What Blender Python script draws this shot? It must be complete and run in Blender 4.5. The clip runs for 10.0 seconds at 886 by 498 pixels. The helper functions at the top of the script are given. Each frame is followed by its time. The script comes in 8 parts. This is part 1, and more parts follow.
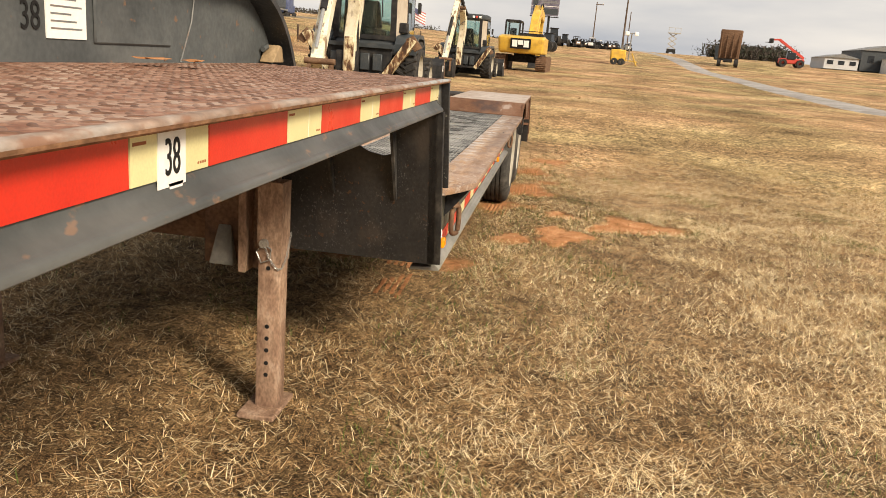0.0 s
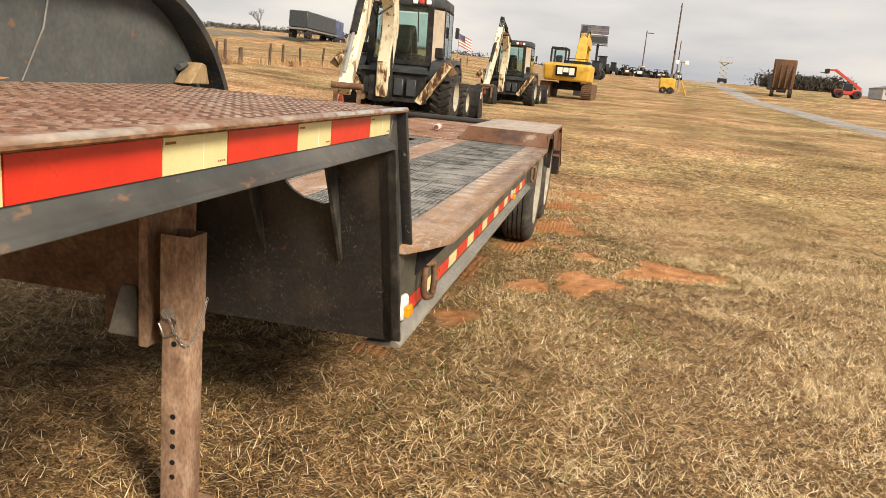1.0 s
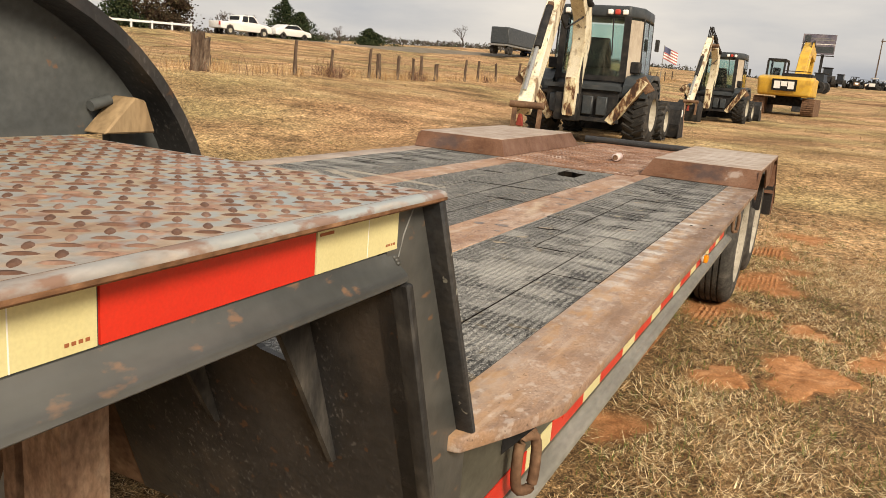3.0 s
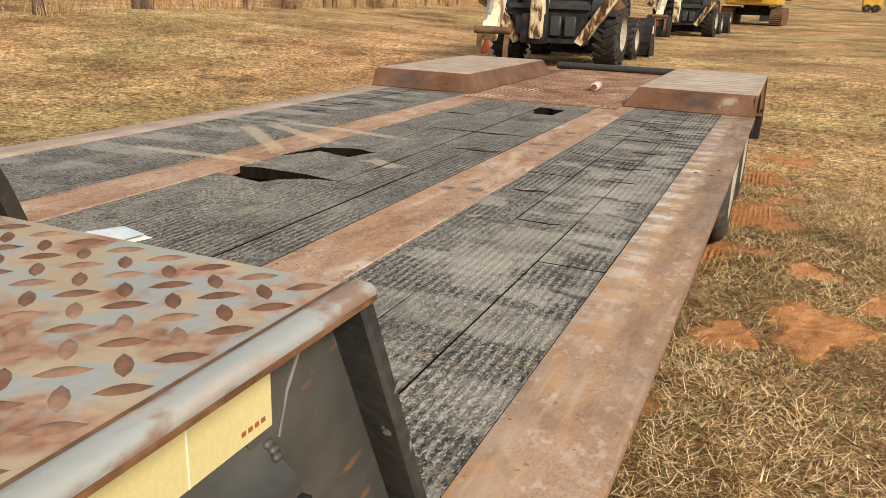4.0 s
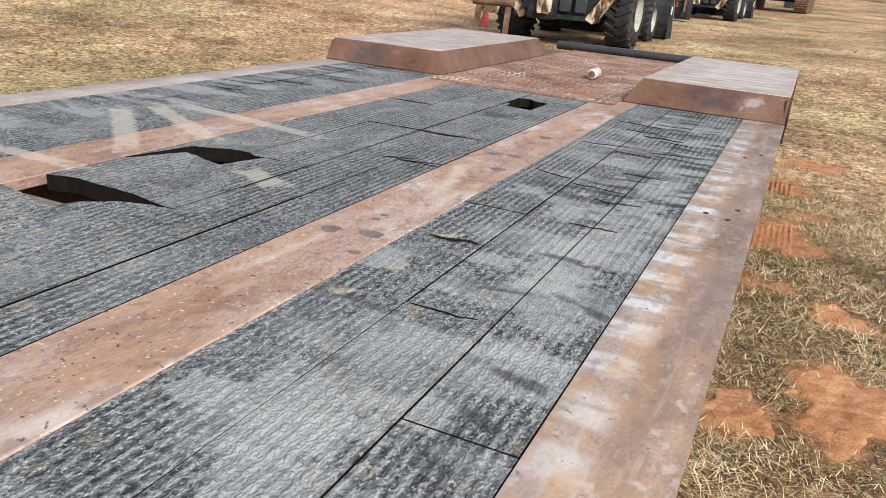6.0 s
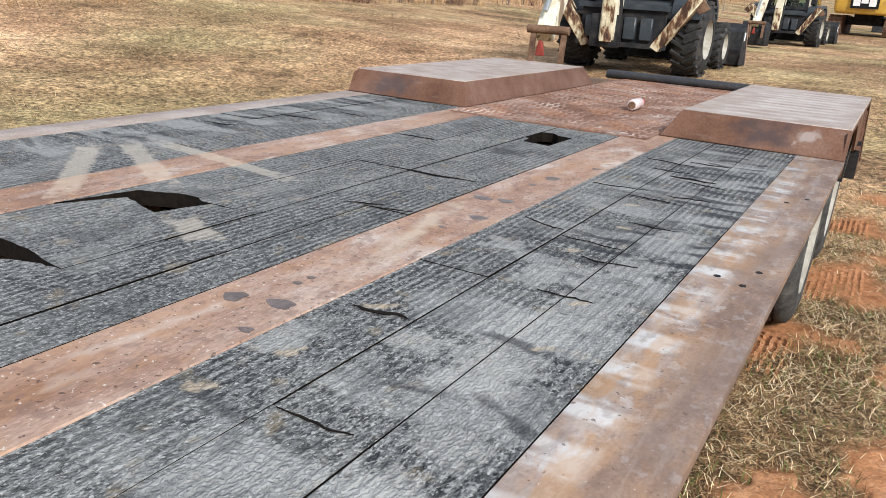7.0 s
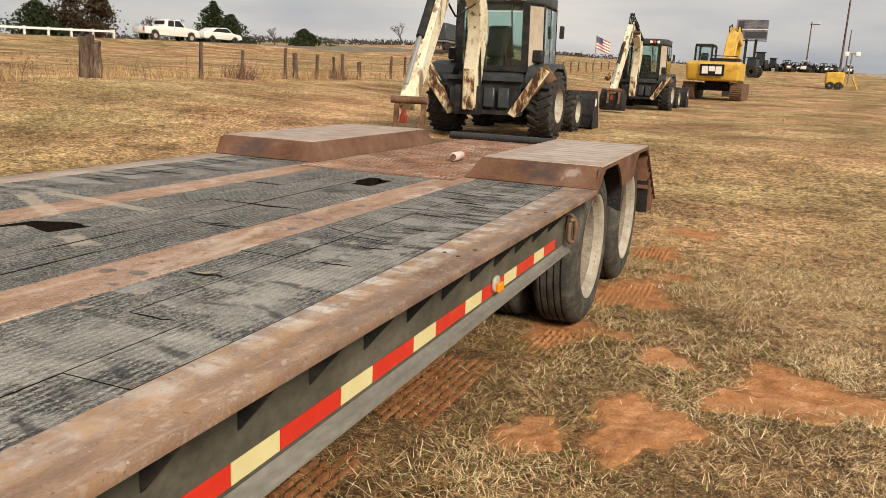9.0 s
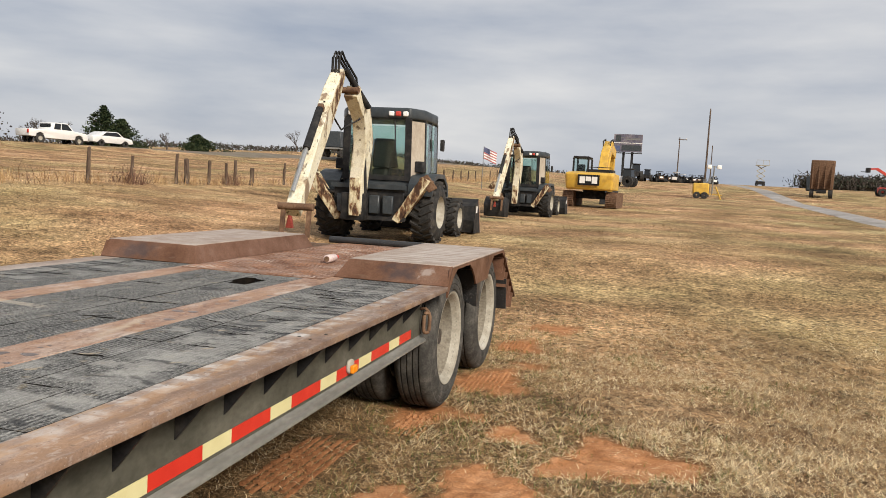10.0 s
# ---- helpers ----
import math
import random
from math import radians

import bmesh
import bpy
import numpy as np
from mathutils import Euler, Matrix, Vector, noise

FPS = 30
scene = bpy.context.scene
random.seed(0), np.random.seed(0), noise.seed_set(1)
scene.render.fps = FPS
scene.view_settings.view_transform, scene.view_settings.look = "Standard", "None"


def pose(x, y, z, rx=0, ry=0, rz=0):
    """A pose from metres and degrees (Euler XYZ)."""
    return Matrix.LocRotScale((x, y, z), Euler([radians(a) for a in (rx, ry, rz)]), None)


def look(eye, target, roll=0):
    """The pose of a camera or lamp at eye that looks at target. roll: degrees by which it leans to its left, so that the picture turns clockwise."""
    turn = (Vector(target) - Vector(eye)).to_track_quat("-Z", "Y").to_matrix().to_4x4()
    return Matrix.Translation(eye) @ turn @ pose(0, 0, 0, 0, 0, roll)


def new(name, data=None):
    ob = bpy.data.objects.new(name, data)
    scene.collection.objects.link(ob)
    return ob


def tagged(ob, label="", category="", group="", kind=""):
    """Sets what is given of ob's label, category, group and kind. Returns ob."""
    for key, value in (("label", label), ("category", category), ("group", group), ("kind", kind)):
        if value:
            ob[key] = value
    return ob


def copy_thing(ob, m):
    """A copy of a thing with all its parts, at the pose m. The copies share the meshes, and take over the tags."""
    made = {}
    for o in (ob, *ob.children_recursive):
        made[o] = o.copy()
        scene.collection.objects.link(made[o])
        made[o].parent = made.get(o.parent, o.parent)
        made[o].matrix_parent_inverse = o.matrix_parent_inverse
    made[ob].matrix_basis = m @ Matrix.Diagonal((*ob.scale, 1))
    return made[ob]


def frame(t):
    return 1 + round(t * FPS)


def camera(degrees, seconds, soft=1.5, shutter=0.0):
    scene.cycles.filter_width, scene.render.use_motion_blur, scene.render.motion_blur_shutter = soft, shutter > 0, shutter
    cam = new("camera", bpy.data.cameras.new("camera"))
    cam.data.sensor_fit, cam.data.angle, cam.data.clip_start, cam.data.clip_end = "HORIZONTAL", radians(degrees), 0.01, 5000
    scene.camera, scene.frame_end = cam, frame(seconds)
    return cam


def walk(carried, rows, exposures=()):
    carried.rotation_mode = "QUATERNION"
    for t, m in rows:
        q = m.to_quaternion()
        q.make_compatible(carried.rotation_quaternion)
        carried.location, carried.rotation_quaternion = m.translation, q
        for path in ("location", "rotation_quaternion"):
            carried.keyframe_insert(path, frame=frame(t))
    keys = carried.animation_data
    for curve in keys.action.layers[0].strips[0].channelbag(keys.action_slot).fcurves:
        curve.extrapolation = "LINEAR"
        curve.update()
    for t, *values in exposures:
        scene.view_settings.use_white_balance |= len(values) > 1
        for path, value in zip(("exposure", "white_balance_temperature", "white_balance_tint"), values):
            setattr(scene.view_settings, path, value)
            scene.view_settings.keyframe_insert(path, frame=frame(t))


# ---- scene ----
cam = camera(60.0, 10.0, 0.9)
PATH = [
    (0, (-0.117, -0.087, 1.392), (-0.363, 1.836, 0.902), 4.7),
    (0.5, (-0.014, 0.239, 1.391), (-0.31, 2.156, 0.903), 5.9),
    (1, (0.037, 0.611, 1.4), (-0.33, 2.528, 0.964), 5.3),
    (1.5, (0.135, 0.959, 1.39), (-0.471, 2.82, 0.976), 5.5),
    (2, (0.126, 1.285, 1.413), (-0.603, 3.106, 1.022), 5.5),
    (2.5, (0.048, 1.52, 1.435), (-0.743, 3.312, 1.03), 5.2),
    (2.7, (0.002, 1.622, 1.447), (-0.834, 3.389, 1.024), 5.1),
    (3.8, (-0.218, 2.198, 1.48), (-1.028, 3.939, 0.921), 3.1),
    (4, (-0.274, 2.289, 1.484), (-1.022, 4.038, 0.868), 2.1),
    (4.5, (-0.316, 2.469, 1.473), (-1.046, 4.192, 0.768), 1.6),
    (5, (-0.28, 2.705, 1.469), (-1.128, 4.369, 0.753), 3.1),
    (5.5, (-0.329, 2.958, 1.451), (-1.135, 4.644, 0.739), 4.3),
    (5.7, (-0.382, 3.07, 1.455), (-1.11, 4.8, 0.763), 4.8),
    (6.8, (-0.303, 3.568, 1.429), (-1.21, 5.229, 0.783), 4.4),
    (7, (-0.274, 3.645, 1.442), (-1.207, 5.299, 0.814), 3.8),
    (7.5, (-0.23, 3.695, 1.437), (-1.065, 5.422, 0.87), 2.7),
    (8, (-0.117, 3.469, 1.458), (-0.79, 5.282, 0.949), 2.9),
    (8.5, (0.112, 3.226, 1.476), (-0.536, 5.057, 1.0), 3.1),
    (9, (0.406, 3.03, 1.464), (-0.329, 4.837, 1.023), 2.6),
    (9.5, (0.614, 2.743, 1.462), (-0.091, 4.586, 1.136), 2.6),
    (10, (0.779, 2.558, 1.515), (0.271, 4.486, 1.354), 3.2),
]
EXPOSURE = [(0.0, 0.52, 8000, 12), (1.5, 0.52, 8000, 12), (2.5, 0.42, 8100, 12), (4.0, 0.26, 8000, 12), (4.5, 0.44, 6500, 11), (5.5, 0.54, 6050, 10), (7.0, 0.47, 6000, 10), (7.5, 0.45, 6400, 10), (8.0, 0.28, 7000, 11), (9.0, 0.2, 7800, 12), (10.0, 0.2, 6950, 11)]
walk(cam, [(t, look(eye, target, roll)) for t, eye, target, roll in PATH], EXPOSURE)

# ---- light ----
world = bpy.data.worlds.new("sky")
scene.world = world
world.use_nodes = True
wn, wl = world.node_tree.nodes, world.node_tree.links
wn.clear()
w_out = wn.new("ShaderNodeOutputWorld")
w_bg = wn.new("ShaderNodeBackground")
w_sky = wn.new("ShaderNodeTexSky")
w_sky.sky_type, w_sky.sun_disc = "NISHITA", False
w_sky.sun_elevation, w_sky.sun_rotation = radians(34), radians(132)
w_sky.air_density, w_sky.dust_density, w_sky.ozone_density = 1.0, 3.0, 1.0
w_tc = wn.new("ShaderNodeTexCoord")
w_map = wn.new("ShaderNodeMapping")
w_map.inputs["Scale"].default_value = (1.0, 1.0, 4.5)
w_map.inputs["Rotation"].default_value = (radians(4), radians(3), 0)
w_noise = wn.new("ShaderNodeTexNoise")
w_noise.inputs["Scale"].default_value, w_noise.inputs["Detail"].default_value = 2.1, 7
w_noise.inputs["Roughness"].default_value = 0.52
w_ramp = wn.new("ShaderNodeValToRGB")
w_ramp.color_ramp.elements[0].position, w_ramp.color_ramp.elements[0].color = 0.32, (3.8, 4.5, 5.8, 1)
w_ramp.color_ramp.elements[1].position, w_ramp.color_ramp.elements[1].color = 0.68, (8.0, 8.3, 8.75, 1)
w_mix = wn.new("ShaderNodeMixRGB")
w_mix.inputs["Fac"].default_value = 0.9
wl.new(w_tc.outputs["Generated"], w_map.inputs["Vector"])
wl.new(w_map.outputs["Vector"], w_noise.inputs["Vector"])
wl.new(w_noise.outputs["Fac"], w_ramp.inputs["Fac"])
wl.new(w_sky.outputs["Color"], w_mix.inputs["Color1"])
wl.new(w_ramp.outputs["Color"], w_mix.inputs["Color2"])
wl.new(w_mix.outputs["Color"], w_bg.inputs["Color"])
w_bg.inputs["Strength"].default_value = 0.083
wl.new(w_bg.outputs["Background"], w_out.inputs["Surface"])

sun_data = bpy.data.lights.new("sun", "SUN")
sun_data.energy, sun_data.angle, sun_data.color = 3.8, radians(16), (1.0, 0.95, 0.87)
sun = new("sun", sun_data)
sun.matrix_world = look((14.9, -7.4, 13.4), (0, 6, 0))

# ---- materials ----
def lin(c):
    return tuple(v / 12.92 if v <= 0.04045 else ((v + 0.055) / 1.055) ** 2.4 for v in c)


def mat(name, cols, scale=6.0, fine=60.0, rough=0.7, metal=0.0, bump=0.2, stretch=(1, 1, 1), spread=(0.3, 0.7),
        contrast=0.25, per="", depth=0.004, coat=0.0):
    """A procedural surface. cols: two to four linear colours, mixed by a large noise; a fine noise gives grain and relief."""
    m = bpy.data.materials.new(name)
    m.use_nodes = True
    n, l = m.node_tree.nodes, m.node_tree.links
    b = n["Principled BSDF"]
    tc, mp = n.new("ShaderNodeTexCoord"), n.new("ShaderNodeMapping")
    mp.inputs["Scale"].default_value = stretch
    l.new(tc.outputs["Object"], mp.inputs["Vector"])
    n1, n2 = n.new("ShaderNodeTexNoise"), n.new("ShaderNodeTexNoise")
    n1.inputs["Scale"].default_value, n1.inputs["Detail"].default_value = scale, 6
    n2.inputs["Scale"].default_value, n2.inputs["Detail"].default_value = fine, 5
    n1.inputs["Roughness"].default_value = 0.62
    l.new(mp.outputs["Vector"], n1.inputs["Vector"])
    l.new(mp.outputs["Vector"], n2.inputs["Vector"])
    ramp = n.new("ShaderNodeValToRGB")
    e = ramp.color_ramp.elements
    while len(e) < len(cols):
        e.new(0.5)
    for i, c in enumerate(cols):
        e[i].position = spread[0] + (spread[1] - spread[0]) * i / max(1, len(cols) - 1)
        e[i].color = (*c, 1)
    fac = n1.outputs["Fac"]
    if per:
        src = n.new("ShaderNodeObjectInfo") if per == "object" else n.new("ShaderNodeNewGeometry")
        mixf = n.new("ShaderNodeMath")
        mixf.operation = "MULTIPLY_ADD"
        mixf.inputs[1].default_value = 0.14 if per == "object" else 0.8
        sub = n.new("ShaderNodeMath")
        sub.operation = "SUBTRACT"
        sub.inputs[1].default_value = 0.07 if per == "object" else 0.4
        l.new(src.outputs["Random" if per == "object" else "Random Per Island"], mixf.inputs[0])
        l.new(n1.outputs["Fac"], mixf.inputs[2])
        l.new(mixf.outputs[0], sub.inputs[0])
        fac = sub.outputs[0]
    l.new(fac, ramp.inputs["Fac"])
    mul = n.new("ShaderNodeMixRGB")
    mul.blend_type = "MULTIPLY"
    mul.inputs["Fac"].default_value = 1.0
    gr = n.new("ShaderNodeMapRange")
    gr.inputs["From Min"].default_value, gr.inputs["From Max"].default_value = 0.3, 0.7
    gr.inputs["To Min"].default_value, gr.inputs["To Max"].default_value = 1 - contrast, 1 + contrast
    l.new(n2.outputs["Fac"], gr.inputs["Value"])
    l.new(ramp.outputs["Color"], mul.inputs["Color1"])
    l.new(gr.outputs["Result"], mul.inputs["Color2"])
    l.new(mul.outputs["Color"], b.inputs["Base Color"])
    rr = n.new("ShaderNodeMapRange")
    rr.inputs["From Min"].default_value, rr.inputs["From Max"].default_value = 0.3, 0.7
    rr.inputs["To Min"].default_value, rr.inputs["To Max"].default_value = min(1, rough + 0.1), max(0.02, rough - 0.1)
    l.new(n1.outputs["Fac"], rr.inputs["Value"])
    l.new(rr.outputs["Result"], b.inputs["Roughness"])
    b.inputs["Metallic"].default_value = metal
    b.inputs["Specular IOR Level"].default_value = 0.5 if rough < 0.46 else 0.12
    b.inputs["Coat Weight"].default_value = coat
    if bump:
        bp = n.new("ShaderNodeBump")
        bp.inputs["Strength"].default_value, bp.inputs["Distance"].default_value = bump, depth
        l.new(n2.outputs["Fac"], bp.inputs["Height"])
        l.new(bp.outputs["Normal"], b.inputs["Normal"])
    return m


# layers that are laid over a surface
def wob(m, scale, lo, hi, stretch=(1, 1, 1), detail=5, seed=0.0):
    """A noise, cut between two levels."""
    n, l = m.node_tree.nodes, m.node_tree.links
    tc, mp, nz, mr = n.new("ShaderNodeTexCoord"), n.new("ShaderNodeMapping"), n.new("ShaderNodeTexNoise"), n.new("ShaderNodeMapRange")
    mp.inputs["Scale"].default_value, mp.inputs["Location"].default_value = stretch, (seed, seed * 0.7, 0)
    nz.inputs["Scale"].default_value, nz.inputs["Detail"].default_value = scale, detail
    mr.inputs["From Min"].default_value, mr.inputs["From Max"].default_value = lo, hi
    l.new(tc.outputs["Object"], mp.inputs["Vector"])
    l.new(mp.outputs["Vector"], nz.inputs["Vector"])
    l.new(nz.outputs["Fac"], mr.inputs["Value"])
    return mr.outputs[0]


def calc(m, kind, a, b):
    q = m.node_tree.nodes.new("ShaderNodeMath")
    q.operation = kind
    for i, v in enumerate((a, b)):
        if isinstance(v, (int, float)):
            q.inputs[i].default_value = v
        else:
            m.node_tree.links.new(v, q.inputs[i])
    return q.outputs[0]


def over(m, fac, colour, amount=1.0, blend="MIX"):
    """Lays a colour over what the surface has so far."""
    n, l = m.node_tree.nodes, m.node_tree.links
    b = n["Principled BSDF"]
    base = b.inputs["Base Color"].links[0].from_socket
    mx = n.new("ShaderNodeMixRGB")
    mx.blend_type = blend
    mx.inputs["Color2"].default_value = (*colour, 1)
    l.new(calc(m, "MULTIPLY", fac, amount), mx.inputs["Fac"])
    l.new(base, mx.inputs["Color1"])
    l.new(mx.outputs["Color"], b.inputs["Base Color"])


def spot(m, x, y, half_x, half_y, turn=0.0, edge=0.35, rag=0.5, scale=30):
    """A smear with a worn outline at a place of the deck: one in its middle, none outside."""
    n, l = m.node_tree.nodes, m.node_tree.links
    tc, mp, ab, sp = n.new("ShaderNodeTexCoord"), n.new("ShaderNodeMapping"), n.new("ShaderNodeVectorMath"), n.new("ShaderNodeSeparateXYZ")
    mp.vector_type = "TEXTURE"
    mp.inputs["Location"].default_value = (x + 1.705, y - 5.0, 0)
    mp.inputs["Rotation"].default_value = (0, 0, radians(turn))
    mp.inputs["Scale"].default_value = (half_x, half_y, 1)
    ab.operation = "ABSOLUTE"
    l.new(tc.outputs["Object"], mp.inputs["Vector"])
    l.new(mp.outputs["Vector"], ab.inputs[0])
    l.new(ab.outputs[0], sp.inputs[0])
    far = calc(m, "MAXIMUM", sp.outputs[0], sp.outputs[1])
    far = calc(m, "ADD", far, calc(m, "MULTIPLY", wob(m, scale, 0.3, 0.7, seed=x), rag))
    mr = n.new("ShaderNodeMapRange")
    mr.inputs["From Min"].default_value, mr.inputs["From Max"].default_value = 1.0 + rag * 0.5, 1.0 + rag * 0.5 - edge
    l.new(far, mr.inputs["Value"])
    return mr.outputs[0]


def stripes(m, period, lo, hi, distortion=2.5, axis="Y"):
    """Bars across the trailer, cut between two levels."""
    n, l = m.node_tree.nodes, m.node_tree.links
    tc, wv, mr = n.new("ShaderNodeTexCoord"), n.new("ShaderNodeTexWave"), n.new("ShaderNodeMapRange")
    wv.bands_direction = axis
    wv.inputs["Scale"].default_value, wv.inputs["Distortion"].default_value = 0.314 / period, distortion
    wv.inputs["Detail"].default_value, wv.inputs["Detail Scale"].default_value = 3, 2.0
    mr.inputs["From Min"].default_value, mr.inputs["From Max"].default_value = lo, hi
    l.new(tc.outputs["Object"], wv.inputs["Vector"])
    l.new(wv.outputs["Fac"], mr.inputs["Value"])
    return mr.outputs[0]


def across(m, lo, hi, axis=0):
    """A slope from none to one over a stretch of the trailer's width or length."""
    n, l = m.node_tree.nodes, m.node_tree.links
    tc, sp, mr = n.new("ShaderNodeTexCoord"), n.new("ShaderNodeSeparateXYZ"), n.new("ShaderNodeMapRange")
    mr.inputs["From Min"].default_value, mr.inputs["From Max"].default_value = lo, hi
    l.new(tc.outputs["Object"], sp.inputs[0])
    l.new(sp.outputs[axis] if axis else calc(m, "ABSOLUTE", sp.outputs[0], 0), mr.inputs["Value"])
    return mr.outputs[0]


M = {}
M["rust_deck"] = mat("rusty_brown_steel", [(0.11, 0.056, 0.036), (0.18, 0.095, 0.062), (0.25, 0.145, 0.10), (0.36, 0.265, 0.21)], 5, 120, 0.6, 0.0, 0.25, spread=(0.32, 0.74), contrast=0.3)
M["rust_strip"] = mat("orange_brown_steel", [(0.21, 0.118, 0.080), (0.30, 0.185, 0.132), (0.37, 0.255, 0.195), (0.45, 0.345, 0.28)], 6, 160, 0.58, 0.0, 0.25, stretch=(1.6, 0.5, 1), spread=(0.3, 0.72), contrast=0.25)
M["rail"] = mat("worn_brown_rail_steel", [(0.15, 0.093, 0.066), (0.225, 0.15, 0.112), (0.285, 0.205, 0.16), (0.34, 0.27, 0.225)], 7, 170, 0.55, 0.0, 0.25, stretch=(1.2, 0.8, 1), spread=(0.3, 0.7), contrast=0.28)
# slopes and valance in darker brown, the flat top paler
M["fender"] = mat("brown_fender_steel", [(0.075, 0.036, 0.023), (0.12, 0.060, 0.037), (0.155, 0.082, 0.054), (0.19, 0.115, 0.082)], 3, 110, 0.5, 0.0, 0.2, contrast=0.16)
M["fender_top"] = mat("pale_fender_top", [(0.29, 0.222, 0.18), (0.36, 0.29, 0.243), (0.43, 0.365, 0.315)], 6, 120, 0.55, 0.0, 0.2, contrast=0.22)
M["grey_paint"] = mat("weathered_grey_green_paint", [(0.052, 0.058, 0.060), (0.078, 0.086, 0.088), (0.11, 0.118, 0.118)], 4, 70, 0.5, 0.0, 0.12, spread=(0.3, 0.75), contrast=0.12)
M["light_grey"] = mat("dusty_grey_flange_paint", [(0.12, 0.127, 0.127), (0.18, 0.187, 0.186), (0.245, 0.245, 0.237)], 5, 60, 0.5, 0.0, 0.12, contrast=0.12)
M["dark_steel"] = mat("dark_painted_steel_with_rust", [(0.014, 0.014, 0.015), (0.023, 0.023, 0.024), (0.036, 0.033, 0.031), (0.075, 0.05, 0.034)], 6, 70, 0.45, 0.0, 0.3, spread=(0.34, 0.9))
M["under_steel"] = mat("brown_frame_steel", [(0.12, 0.083, 0.062), (0.18, 0.127, 0.098), (0.24, 0.173, 0.133)], 5, 60, 0.7, 0.0, 0.3)
M["leg_steel"] = mat("rusty_leg_steel", [(0.17, 0.105, 0.070), (0.24, 0.15, 0.105), (0.31, 0.205, 0.145), (0.39, 0.285, 0.215)], 14, 110, 0.6, 0.0, 0.25, stretch=(1, 1, 0.5), contrast=0.3)
M["edge_bar"] = mat("worn_edge_bar_steel", [(0.18, 0.10, 0.07), (0.25, 0.17, 0.13), (0.30, 0.235, 0.195), (0.34, 0.30, 0.27)], 9, 70, 0.62, 0.0, 0.3, stretch=(1, 0.5, 1), spread=(0.36, 0.6))
M["tread"] = mat("rust_and_bare_tread_plate", [(0.20, 0.088, 0.055), (0.27, 0.135, 0.09), (0.36, 0.225, 0.165), (0.43, 0.32, 0.25)], 11, 120, 0.5, 0.1, 0.2, spread=(0.36, 0.66), contrast=0.25)
M["lug"] = mat("rusty_tread_lug", [(0.14, 0.075, 0.052), (0.19, 0.105, 0.074), (0.26, 0.16, 0.12)], 18, 90, 0.5, 0.1, 0.2, per="island")
M["neck_grey"] = mat("grey_green_channel_paint", [(0.036, 0.039, 0.038), (0.052, 0.055, 0.053), (0.078, 0.08, 0.077)], 5, 60, 0.45, 0.0, 0.1, contrast=0.1)
M["web_olive"] = mat("olive_grey_beam_paint", [(0.058, 0.057, 0.045), (0.085, 0.083, 0.067), (0.125, 0.121, 0.10)], 5, 60, 0.5, 0.0, 0.12, stretch=(1, 0.6, 1), contrast=0.14)
M["road_tyre"] = mat("dusty_road_tyre_rubber", [(0.034, 0.033, 0.031), (0.062, 0.059, 0.054), (0.11, 0.102, 0.09)], 9, 70, 0.85, 0, 0.2)
M["worn_dark"] = mat("scuffed_dark_steel", [(0.022, 0.022, 0.023), (0.040, 0.039, 0.038), (0.075, 0.070, 0.064), (0.13, 0.118, 0.105)], 14, 90, 0.5, 0.0, 0.25, stretch=(1, 1, 0.4), spread=(0.34, 0.8))
M["stain"] = mat("dark_oily_stain", [(0.075, 0.052, 0.042), (0.11, 0.078, 0.062), (0.15, 0.108, 0.085)], 30, 90, 0.35, 0, 0.1)
M["lip_rust"] = mat("orange_lip_rust", [(0.10, 0.052, 0.03), (0.20, 0.105, 0.06), (0.30, 0.17, 0.10)], 30, 120, 0.7, 0.0, 0.3, stretch=(1, 0.5, 1))
M["flange_dust"] = mat("dust_caked_flange", [(0.11, 0.107, 0.092), (0.165, 0.160, 0.140), (0.24, 0.232, 0.207)], 6, 70, 0.42, 0.0, 0.15, stretch=(1, 0.3, 1), contrast=0.15)
M["print_red"] = mat("rust_red_print", [(0.30, 0.10, 0.045), (0.36, 0.13, 0.06)], 9, 90, 0.6, 0, 0)
M["red_tape"] = mat("red_reflective_tape", [(0.55, 0.022, 0.014), (0.66, 0.035, 0.02)], 6, 300, 0.35, 0, 0.05, contrast=0.06)
M["white_tape"] = mat("yellowed_white_reflective_tape", [(0.62, 0.56, 0.29), (0.72, 0.67, 0.38)], 5, 300, 0.35, 0, 0.05, contrast=0.05)
M["white_tag"] = mat("white_sticker", [(0.74, 0.73, 0.70), (0.82, 0.81, 0.78)], 8, 90, 0.5, 0, 0.0, contrast=0.04)
M["print_blue"] = mat("pale_blue_print", [(0.33, 0.46, 0.60), (0.52, 0.62, 0.70), (0.70, 0.74, 0.77)], 14, 90, 0.5, 0, 0.0, contrast=0.05)
M["black"] = mat("black_ink", [(0.012, 0.012, 0.012), (0.02, 0.02, 0.02)], 8, 90, 0.6, 0, 0)
M["tyre"] = mat("dusty_black_rubber", [(0.02, 0.02, 0.02), (0.035, 0.034, 0.033), (0.075, 0.066, 0.058)], 7, 90, 0.8, 0, 0.2)
M["rim"] = mat("dusty_pale_wheel_steel", [(0.25, 0.225, 0.18), (0.36, 0.335, 0.28), (0.44, 0.42, 0.37)], 6, 60, 0.5, 0, 0.1, contrast=0.12)
M["amber"] = mat("amber_lens", [(0.75, 0.22, 0.01), (0.85, 0.33, 0.02)], 20, 200, 0.15, 0, 0, contrast=0.1, coat=0.4)
M["chrome"] = mat("galvanised_pin_steel", [(0.36, 0.36, 0.35), (0.5, 0.5, 0.48)], 30, 200, 0.35, 0.7, 0.1)
